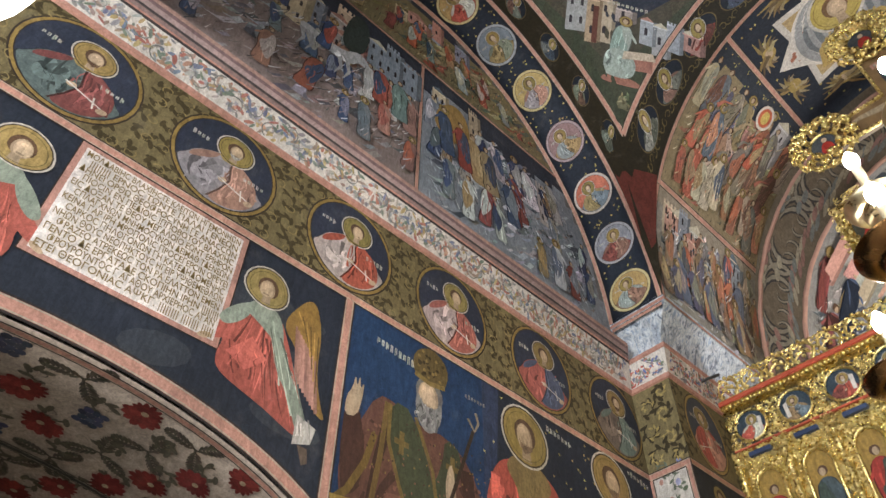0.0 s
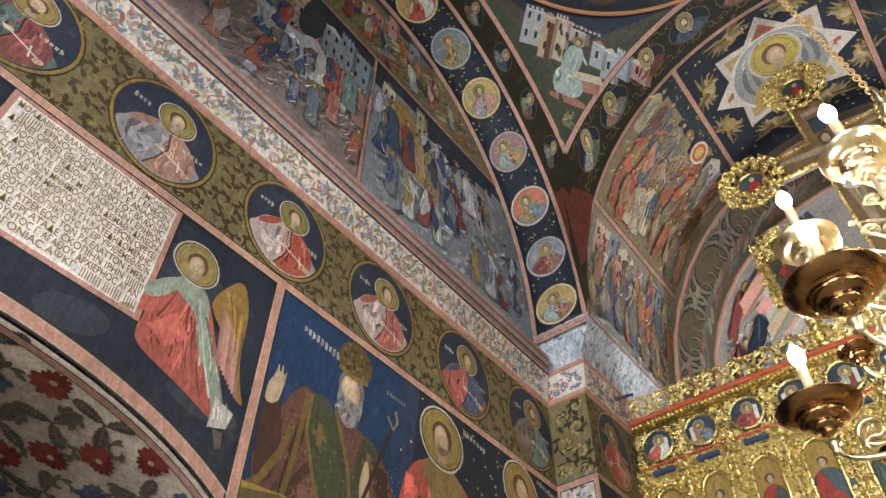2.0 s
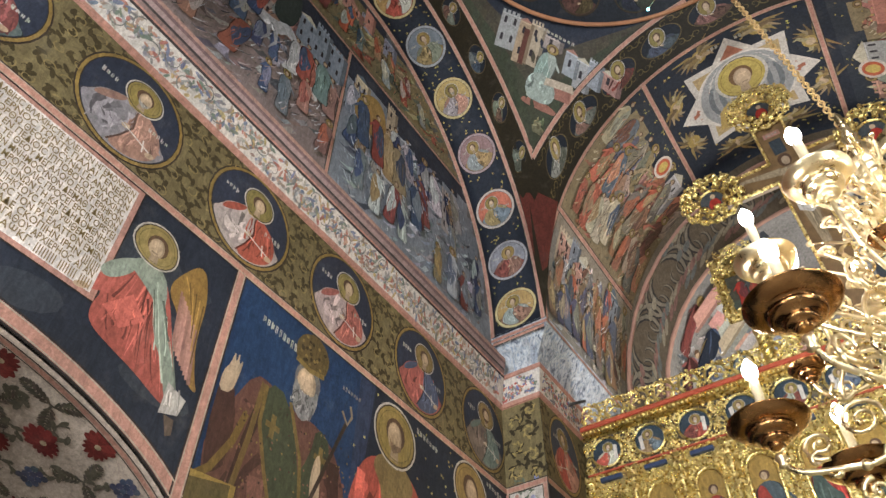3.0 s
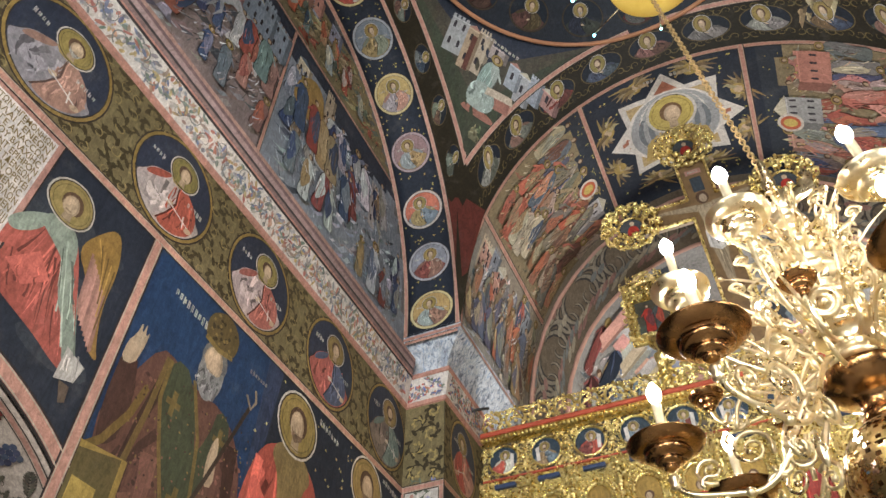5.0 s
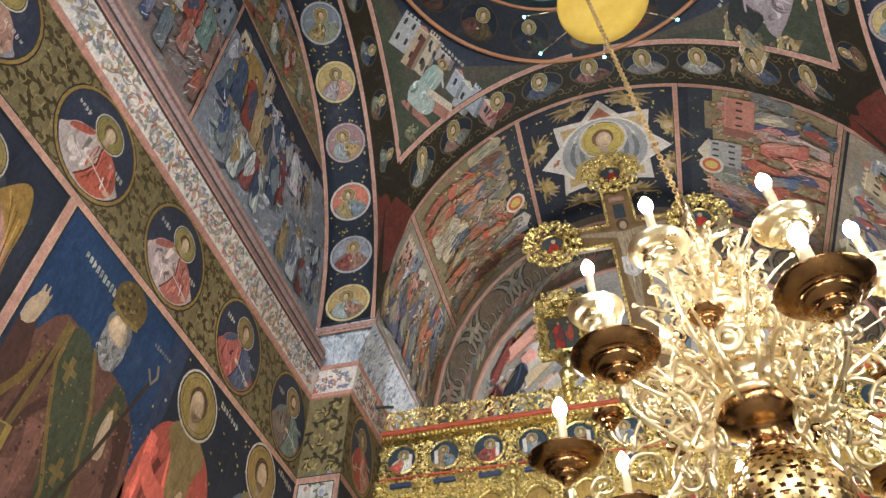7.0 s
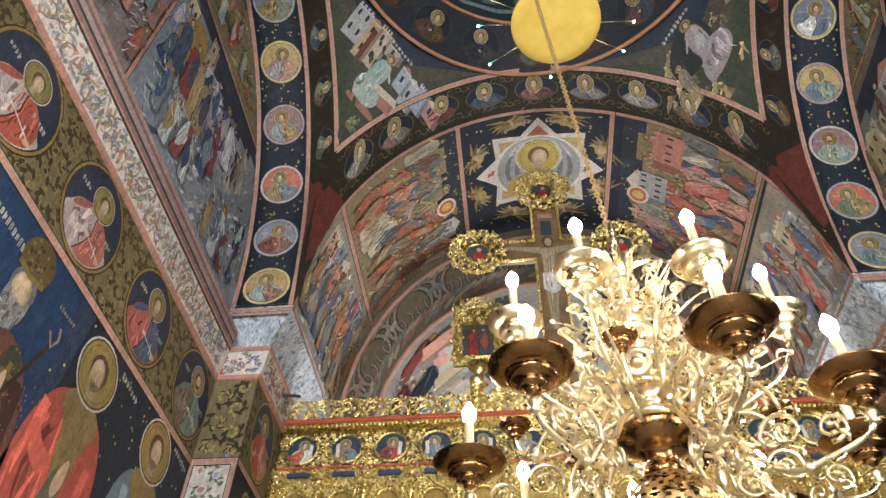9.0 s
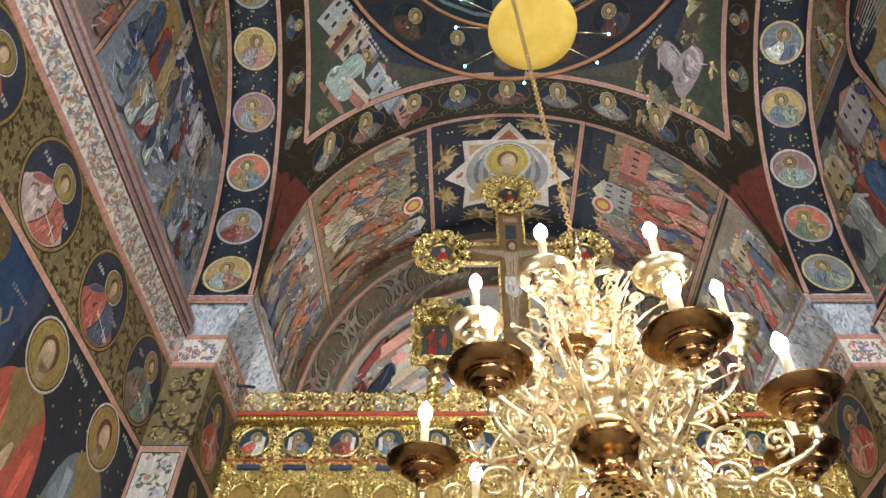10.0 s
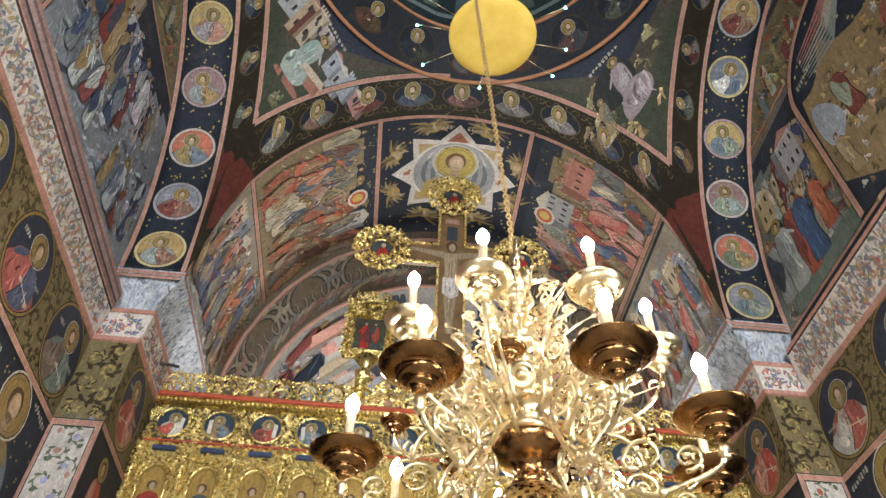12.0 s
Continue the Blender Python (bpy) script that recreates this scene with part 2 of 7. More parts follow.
wall_south = new("wall_south")
tagged(wall_south, "south church wall covered in dark frescoes", "wall", kind="structure")
sheet("wall_plane", unit(south, YBACK, YB + 0.4, 0, ZI), 8, 4, wall_south, thick=0.3, colour=NIGHT, smooth=False)
wall_west = sheet("wall_west", lambda u, v, o: (-W - 0.3 + (2 * W + 0.6) * u, YBACK + o, 9 * v), 4, 4, thick=0.3, colour=(0.16, 0.13, 0.10), smooth=False,
                  label="west church wall with dim frescoes", category="wall", kind="structure")


# lunettes over the cornices, under the side arches
def lunette(f, parent):
    def g(u, v, o):
        th = math.pi * (0.001 + 0.998 * u)
        y, z = arch_point(th, -0.02, AN)
        return f(YC + y, ZI + (max(z, ZI + 0.01) - ZI) * v, o)
    sheet("lunette", g, 48, 6, parent, thick=0.3, colour=(0.14, 0.13, 0.13), smooth=False)


lunette(north, wall_north)
lunette(south, wall_south)

arch_north = sheet("arch_north", lambda u, v, o: north_soffit((W - A) * u, math.pi * v, o), 4, 64, colour=NIGHT, thick=0.12,
                   label="painted north arch with saints in round medallions", category="arch", kind="structure")
arch_south = sheet("arch_south", lambda u, v, o: south_soffit((W - A) * u, math.pi * v, o), 4, 64, colour=NIGHT, thick=0.12,
                   label="painted south arch with saints in round medallions", category="arch", kind="structure")
vault_east = sheet("vault_east", lambda u, v, o: altar_vault((YB - YE) * u, math.pi * v, o), 8, 64, colour=NIGHT, thick=0.15,
                   label="frescoed barrel vault over the altar", category="vault", kind="structure")
vault_west = sheet("vault_west", lambda u, v, o: west_vault((YW - YBACK) * u, math.pi * v, o), 8, 48, colour=(0.16, 0.13, 0.11), thick=0.15,
                   label="frescoed barrel vault over the west nave", category="vault", kind="structure")
# shoulders between the side walls and the west vault
for f, nm in ((north, "north"), (south, "south")):
    sheet("vault_shoulder_" + nm, lambda u, v, o: f(YBACK + (YW - YBACK) * u, ZI - o, (W - A + 0.1) * v), 2, 2, thick=0.1, colour=NIGHT, smooth=False,
          label="plain plaster ledge under the west vault", category="ledge", kind="structure")

# crossing: pendentives, ring and dome
RR, ZR = 1.74, 8.31       # ring at the foot of the dome
crossing = new("dome")
tagged(crossing, "frescoed dome with evangelists on its pendentives", "dome", kind="structure")


def crossing_sheet(u, v, o):
    """From the square's edge (v = 0) to the ring (v = 1)."""
    a = 2 * math.pi * u
    c, s = math.cos(a), math.sin(a)
    k = 1 / max(abs(c), abs(s))
    x0, y0 = A * c * k, AN * s * k
    x1, y1 = RR * c, RR * s
    return sail(x0 + (x1 - x0) * v, y0 + (y1 - y0) * v, o)


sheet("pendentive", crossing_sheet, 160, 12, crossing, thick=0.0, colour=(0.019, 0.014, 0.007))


def dome_foot(a, v, off):
    r, z = RR + (1.36 - RR) * v, ZR + (8.70 - ZR) * v
    return ((r - off) * math.cos(a), YC + (r - off) * math.sin(a), z - off * 0.7)


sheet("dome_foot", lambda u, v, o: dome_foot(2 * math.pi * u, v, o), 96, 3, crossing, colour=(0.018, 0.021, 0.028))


def dome_shell(a, v, off):
    e = v * math.pi / 2
    return ((1.36 - off) * math.cos(e) * math.cos(a), YC + (1.36 - off) * math.cos(e) * math.sin(a), 8.70 + 0.5 * min(1, v * 4) + (1.4 - off) * math.sin(e))


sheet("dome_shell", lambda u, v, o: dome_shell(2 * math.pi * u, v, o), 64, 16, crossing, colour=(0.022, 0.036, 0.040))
bm = bmesh.new()
for r, z, w in ((RR - 0.01, ZR - 0.005, 0.022), (1.36, 8.69, 0.018)):
    tube(bm, [(r * math.cos(k * math.pi / 48), YC + r * math.sin(k * math.pi / 48), z) for k in range(97)], w, 6)
part("ring_moulding", bm, plain_material("orange painted moulding", (0.34, 0.15, 0.07), (0.46, 0.22, 0.12), 0.6, 8), crossing)

# piers, imposts, cornice
def marble_material():
    m, nt, b = nodes_of("painted marbling")
    v = coords(nt, (1, 1, 1.0))
    w = noise_of(nt, coords(nt, (1, 1, 0.3), (0.25, 0.3, 0)), 17, 5, 0.6, 1.6)
    col = ramp(nt, w, [(0.34, (0.09, 0.10, 0.14)), (0.44, (0.33, 0.37, 0.43)), (0.53, (0.56, 0.57, 0.58)), (0.64, (0.25, 0.31, 0.41))])
    n = noise_of(nt, v, 9, 7, 0.7, 1.5)
    col = mixed(nt, "MULTIPLY", 0.8, col, ramp(nt, n, [(0.35, grey(0.45)), (0.55, grey(1.0)), (0.7, grey(1.3))]))
    nt.links.new(col, b.inputs["Base Color"])
    b.inputs["Roughness"].default_value = 0.65
    bump(nt, b, n, 0.4, 0.01)
    return m


MARBLE = marble_material()


def pier_path(sgn, out):
    """Plan of wall, pier face, pier side, pushed into the room by out."""
    xs = [(-(W - out), YW - 1.2), (-(W - out), YP - out), (-(XP - out), YP - out), (-(XP - out), YB)]
    return [Vector((x * -sgn, y)) for x, y in xs]


def run_profile(name, paths, zs, colours, parent, material=None):
    """Joins offset plan lines at their heights into one moulded run."""
    vs, fs, cols = [], [], []
    n = len(paths[0])
    for p, z in zip(paths, zs):
        vs += [(q.x, q.y, z) for q in p]
    for i in range(len(paths) - 1):
        for j in range(n - 1):
            fs.append((i * n + j, i * n + j + 1, (i + 1) * n + j + 1, (i + 1) * n + j))
            cols.append(colours[i])
    me = bpy.data.meshes.new(name)
    me.from_pydata(vs, [], fs)
    coloured(me, cols)
    return linked(name, me, parent, material or FRESCO)


def pier(sgn, name):
    ob = new("pier_" + name)
    tagged(ob, "painted corner pier with marbled impost carrying the arches", "pier", kind="structure")
    bm = bmesh.new()
    x0, x1 = sorted((sgn * (W + 0.1), sgn * XP))
    box(bm, x0, x1, YP, YB + 0.3, 0, ZF1 + 0.3)
    shaft = part("pier_shaft", bm, FRESCO, ob, smooth=False)
    coloured(shaft.data, [NIGHT] * len(shaft.data.polygons))
    # marbled cove from the cornice up to the springing
    n, zs, outs = 6, [], []
    for i in range(n + 1):
        t = i / n
        zs.append(ZF2 + 0.02 + (5.44 - 0.02 - ZF2) * t)
        outs.append(0.02 + 0.14 * (1 - math.cos(t * math.pi / 2)) + 0.02 * t)
    def plan(o):
        return [Vector((sgn * W, YP - o * 0.6)), Vector((sgn * (XP - o), YP - o * 0.6)), Vector((sgn * (XP - o), YB))]
    vs, fs = [], []
    for o, z in zip(outs, zs):
        vs += [(q.x, q.y, z) for q in plan(o)]
    o, z = outs[-1] + 0.004, ZS + 0.02
    vs += [(q.x, q.y, z) for q in plan(o)]
    for i in range(len(outs)):
        for j in range(2):
            fs.append((i * 3 + j, i * 3 + j + 1, (i + 1) * 3 + j + 1, (i + 1) * 3 + j))
    me = bpy.data.meshes.new("impost")
    me.from_pydata(vs, [], fs)
    linked("impost", me, ob, MARBLE, "blue-grey marbled impost")
    for o0, z0, nm in ((outs[-1] + 0.008, 5.445, "impost_edge"), (outs[0] + 0.012, ZF2 + 0.012, "impost_edge")):
        run_profile(nm, [plan(o0), plan(o0)], [z0, z0 + 0.03], [PINK], ob)
    return ob


pier_ne = pier(-1, "north_east")
pier_se = pier(1, "south_east")


def cornice(sgn, name):
    ob = new("cornice_" + name)
    tagged(ob, "moulded cornice painted with red and blue flowers", "cornice", kind="structure")
    outs = [0.003, 0.02, 0.02, 0.075, 0.087, 0.087, 0.100, 0.104, 0.122, 0.128, 0.128, 0.07, 0.003]
    zs = [ZF1 + q for q in (-0.035, -0.03, 0.005, 0.19, 0.197, 0.215, 0.232, 0.25, 0.268, 0.29, 0.325, 0.34, 0.42)]
    if sgn > 0:
        outs = [0.003, 0.02, 0.02, 0.10, 0.112, 0.112, 0.09, 0.003]
        zs = [ZF1 + q for q in (-0.035, -0.03, 0.005, 0.274, 0.28, 0.315, 0.33, 0.42)]
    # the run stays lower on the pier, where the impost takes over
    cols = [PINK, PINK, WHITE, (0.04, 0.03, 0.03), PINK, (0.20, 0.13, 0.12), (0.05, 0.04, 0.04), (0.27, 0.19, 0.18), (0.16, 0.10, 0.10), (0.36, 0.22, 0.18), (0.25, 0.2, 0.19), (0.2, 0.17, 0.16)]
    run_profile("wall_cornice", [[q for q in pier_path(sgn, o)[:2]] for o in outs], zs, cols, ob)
    if sgn > 0:
        cols[3:] = [PINK, PINK, (0.12, 0.15, 0.125), (0.12, 0.15, 0.125)]
    outs2 = [0.003, 0.02, 0.02, 0.055, 0.066, 0.068, 0.02]
    zs2 = [ZF1 - 0.035, ZF1 - 0.03, ZF1 + 0.005, ZF1 + 0.19, ZF1 + 0.196, ZF2 + 0.005, ZF2 + 0.02]
    run_profile("pier_cornice", [[Vector((sgn * W, YP - o)), Vector((sgn * (XP - o), YP - o)), Vector((sgn * (XP - o), YB))] for o in outs2], zs2, [PINK, PINK, WHITE, PINK, PINK, PINK], ob)
    return ob


cornice_north = cornice(-1, "north")
cornice_south = cornice(1, "south")

# east end of the altar: ring arch, inner wall
altar_end = new("altar_apse")
tagged(altar_end, "frescoed altar apse behind a grey ornamented arch", "apse", kind="structure")
RI = 1.72


def ring_face(u, v, o):
    th = math.pi * v
    x0, z0 = -RI * math.cos(th), ZS - 0.20 + (RI * 1.06) * math.sin(th)
    x1, z1 = -(A + 0.05) * math.cos(th), ZS + (H + 0.05) * math.sin(th)
    return (x0 + (x1 - x0) * u, YB - 0.01 - o + 0.0, z0 + (z1 - z0) * u)


sheet("ring_arch", ring_face, 3, 48, altar_end, colour=(0.115, 0.088, 0.06))


def apse_conch(u, v, o):
    """Half dome behind the ring arch."""
    th, d = math.pi * v, u
    k = math.cos(d * math.pi / 2)
    q = 1 - o / RI
    return (-RI * math.cos(th) * (0.25 + 0.75 * k) * q, YB - 0.012 + (1.5 - o) * math.sin(d * math.pi / 2), ZS - 0.20 + RI * 1.06 * math.sin(th) * (0.15 + 0.85 * k) * q)


sheet("apse_vault", apse_conch, 12, 48, altar_end, colour=(0.2, 0.19, 0.18))
sheet("apse_wall", lambda u, v, o: (-(RI + .1) * math.cos(math.pi * u), YB + 1.5 * math.sin(math.pi * u), 5.6 * v), 32, 4, altar_end, colour=(0.08, 0.08, 0.09))
for sgn in (-1, 1):
    sheet("apse_jamb", lambda u, v, o: (sgn * (RI + (W - RI) * u), YB + 0.0, (ZS + 0.1) * v), 2, 2, altar_end, colour=(0.1, 0.09, 0.09), smooth=False)
from mathutils.geometry import tessellate_polygon

# ---- painting: flat shapes of pigment laid on a surface ----
rng = random.Random(7)
STEP = 0.0003


def soft(pts, rounds=2):
    """Rounds the corners of a closed outline."""
    for _ in range(rounds):
        out = []
        for (x0, y0), (x1, y1) in zip(pts, pts[1:] + pts[:1]):
            out += [(x0 * 0.75 + x1 * 0.25, y0 * 0.75 + y1 * 0.25), (x0 * 0.25 + x1 * 0.75, y0 * 0.25 + y1 * 0.75)]
        pts = out
    return pts


def shade(c, k):
    return tuple(min(0.85, x * k) for x in c)


def jitter(c, a=0.15):
    k = 1 + rng.uniform(-a, a)
    return tuple(min(0.85, x * k * (1 + rng.uniform(-a, a) * 0.4)) for x in c)


class Painter:
    """Collects shapes in the painting's own plane; at(a, b, off) gives the place in the church."""

    def __init__(self, at, base=0.003, fine=None):
        self.at, self.base, self.fine, self.count = at, base, fine, 0
        self.v, self.f, self.c = [], [], []

    def height(self, layer):
        """Each shape lies a hair above the one before."""
        self.count += 1
        return self.base + layer * STEP + (self.count % 14) * 0.00002

    def poly(self, pts, colour, layer=0):
        n = len(self.v)
        off = self.height(layer)
        if self.fine and len(pts) > 2:
            xs, ys = [q[0] for q in pts], [q[1] for q in pts]
            size = max((max(xs) - min(xs)) * self.fine[0], (max(ys) - min(ys)) * self.fine[1])
            depth = 0 if size < 0.05 else (1 if size < 0.12 else (2 if size < 0.3 else 3))
            if depth:
                tris = [[pts[i] for i in t] for t in tessellate_polygon([[Vector((x, y, 0)) for x, y in pts]])]
                for _ in range(depth):
                    cut = []
                    for a, b, c in tris:
                        ab, bc, ca = ((a[0] + b[0]) / 2, (a[1] + b[1]) / 2), ((b[0] + c[0]) / 2, (b[1] + c[1]) / 2), ((c[0] + a[0]) / 2, (c[1] + a[1]) / 2)
                        cut += [(a, ab, ca), (ab, b, bc), (ca, bc, c), (ab, bc, ca)]
                    tris = cut
                for t in tris:
                    n = len(self.v)
                    self.v += [self.at(a, b, off) for a, b in t]
                    self.f.append((n, n + 1, n + 2))
                    self.c.append(colour)
                return
        self.v += [self.at(a, b, off) for a, b in pts]
        self.f.append(tuple(range(n, n + len(pts))))
        self.c.append(colour)

    def ellipse(self, x, y, rx, ry, colour, layer=0, n=20, turn=0.0):
        c, s = math.cos(turn), math.sin(turn)
        pts = []
        for k in range(n):
            p, q = rx * math.cos(2 * math.pi * k / n), ry * math.sin(2 * math.pi * k / n)
            pts.append((x + p * c - q * s, y + p * s + q * c))
        self.poly(pts, colour, layer)

    def ring(self, x, y, rx, ry, w, colour, layer=0, n=28):
        off = self.height(layer)
        b = len(self.v)
        for k in range(n):
            c, s = math.cos(2 * math.pi * k / n), math.sin(2 * math.pi * k / n)
            self.v.append(self.at(x + rx * c, y + ry * s, off))
            self.v.append(self.at(x + (rx - w) * c, y + (ry - w) * s, off))
        for k in range(n):
            i, j = b + 2 * k, b + 2 * ((k + 1) % n)
            self.f.append((i, j, j + 1, i + 1))
            self.c.append(colour)

    def line(self, pts, w, colour, layer=0, taper=False):
        off = self.height(layer)
        b, n = len(self.v), len(pts)
        for i, (x, y) in enumerate(pts):
            x0, y0 = pts[max(0, i - 1)]
            x1, y1 = pts[min(n - 1, i + 1)]
            d = math.hypot(x1 - x0, y1 - y0) or 1
            k = w / 2 * ((1 - 0.85 * i / (n - 1)) if taper else 1)
            px, py = -(y1 - y0) / d * k, (x1 - x0) / d * k
            self.v += [self.at(x + px, y + py, off), self.at(x - px, y - py, off)]
        for i in range(n - 1):
            self.f.append((b + 2 * i, b + 2 * i + 2, b + 2 * i + 3, b + 2 * i + 1))
            self.c.append(colour)

    def field(self, x0, x1, y0, y1, nx, ny, colour, layer=0):
        """A ground colour that follows the surface."""
        off = self.height(layer)
        b = len(self.v)
        for i in range(nx + 1):
            for j in range(ny + 1):
                self.v.append(self.at(x0 + (x1 - x0) * i / nx, y0 + (y1 - y0) * j / ny, off))
        for i in range(nx):
            for j in range(ny):
                k = b + i * (ny + 1) + j
                self.f.append((k, k + ny + 1, k + ny + 2, k + 1))
                self.c.append(colour)

    def done(self, name, parent, label="", kind=""):
        me = bpy.data.meshes.new(name)
        me.from_pydata([tuple(p) for p in self.v], [], self.f)
        coloured(me, self.c)
        return linked(name, me, parent, FRESCO, label, kind=kind)


def star(p, x, y, r, layer=1, colour=(0.42, 0.33, 0.10)):
    pts = []
    a0 = rng.uniform(0, 1)
    for k in range(10):
        q = r if k % 2 == 0 else r * 0.38
        pts.append((x + q * math.cos(a0 + k * math.pi / 5), y + q * math.sin(a0 + k * math.pi / 5)))
    p.poly(pts, jitter(colour, 0.3), layer)


def lettering(p, x, y, w, h, n, layer=3, colour=(0.36, 0.34, 0.29), turn=0.0):
    """Illegible painted letters as short upright bars."""
    for k in range(n):
        a = x + w * (k + 0.5) / n - w / 2
        hh, ww = h * rng.uniform(0.55, 1), w / n * rng.uniform(0.10, 0.16)
        b = y + (a - x) * turn
        for q in ((a - w / n * 0.2, hh), (a + w / n * 0.15, hh * rng.uniform(0.5, 1))):
            p.poly([(q[0] - ww, b - q[1] / 2), (q[0] + ww, b - q[1] / 2), (q[0] + ww, b + q[1] / 2), (q[0] - ww, b + q[1] / 2)], jitter(colour, 0.2), layer)
        c = b + rng.choice((-0.4, 0, 0.4)) * hh
        p.poly([(a - w / n * 0.28, c - ww), (a + w / n * 0.24, c - ww), (a + w / n * 0.24, c + ww), (a - w / n * 0.28, c + ww)], jitter(colour, 0.2), layer + 1)


def folds(p, x0, y0, x1, y1, w, colour, n, layer):
    """Light and dark drapery folds hanging between two points, as tapering curved strokes."""
    dx, dy = x1 - x0, y1 - y0
    for k in range(n):
        a = rng.uniform(-0.44, 0.44) * w
        b = a * rng.uniform(0.8, 1.35)
        t0, t1 = sorted((rng.uniform(0, 0.6), rng.uniform(0.35, 1)))
        t1 = max(t1, t0 + 0.25)
        bow = rng.uniform(-0.12, 0.12) * w
        pts = []
        for i in range(5):
            t = i / 4
            q = t0 + (t1 - t0) * t
            pts.append((x0 + dx * q + a + (b - a) * t + bow * math.sin(math.pi * t), y0 + dy * q))
        if rng.random() < 0.5:
            pts.reverse()
        p.line(pts, rng.uniform(0.05, 0.13) * w, shade(colour, rng.choice((0.4, 0.55, 0.7, 1.3, 1.55, 1.9))), layer, True)


def head(p, x, y, r, layer, hair=BROWN, halo=(0.26, 0.19, 0.065), beard=None, side=1):
    """A blank painted head: nimbus, hair, plain face, beard."""
    if halo:
        p.ellipse(x, y, r * 2.12, r * 2.12, shade(WHITE, 0.8), layer, 22)
        p.ellipse(x, y, r * 1.98, r * 1.98, (0.05, 0.035, 0.02), layer + 1, 22)
        p.ellipse(x, y, r * 1.88, r * 1.88, jitter(halo), layer + 2, 22)
        p.ring(x, y, r * 1.66, r * 1.66, r * 0.07, shade(halo, 0.6), layer + 3, 22)
    p.poly([(x - r * 0.3, y - r * 0.7), (x + r * 0.3, y - r * 0.7), (x + r * 0.42, y - r * 1.7), (x - r * 0.42, y - r * 1.7)], shade(SKIN, 0.7), layer + 3)
    p.ellipse(x, y + r * 0.14, r * 0.94, r * 1.02, hair, layer + 3, 16)
    p.ellipse(x + side * r * 0.08, y - r * 0.1, r * 0.70, r * 0.96, shade(SKIN, 0.72), layer + 4, 16)
    p.ellipse(x + side * r * 0.14, y - r * 0.07, r * 0.58, r * 0.84, SKIN, layer + 5, 14)
    p.ellipse(x + side * r * 0.22, y + r * 0.34, r * 0.34, r * 0.2, shade(SKIN, 1.2), layer + 6, 10)
    p.line([(x + side * r * 0.24, y + r * 0.2), (x + side * r * 0.30, y - r * 0.24)], r * 0.10, shade(SKIN, 1.25), layer + 6, True)
    p.line([(x - side * r * 0.1, y - r * 0.62), (x + side * r * 0.4, y - r * 0.62)], r * 0.16, shade(SKIN, 0.6), layer + 6)
    if beard:
        p.poly([(x - r * 0.60, y - r * 0.25), (x - r * 0.42, y - r * 0.58), (x + side * r * 0.15, y - r * 0.66), (x + r * 0.50, y - r * 0.58), (x + r * 0.66, y - r * 0.25), (x + r * 0.55, y - r * 0.85), (x + side * r * 0.12, y - r * 1.25), (x - r * 0.46, y - r * 0.9)], beard, layer + 6)
        folds(p, x + side * r * 0.08, y - r * 0.55, x + side * r * 0.08, y - r * 1.15, r * 0.8, beard, 8, layer + 7)


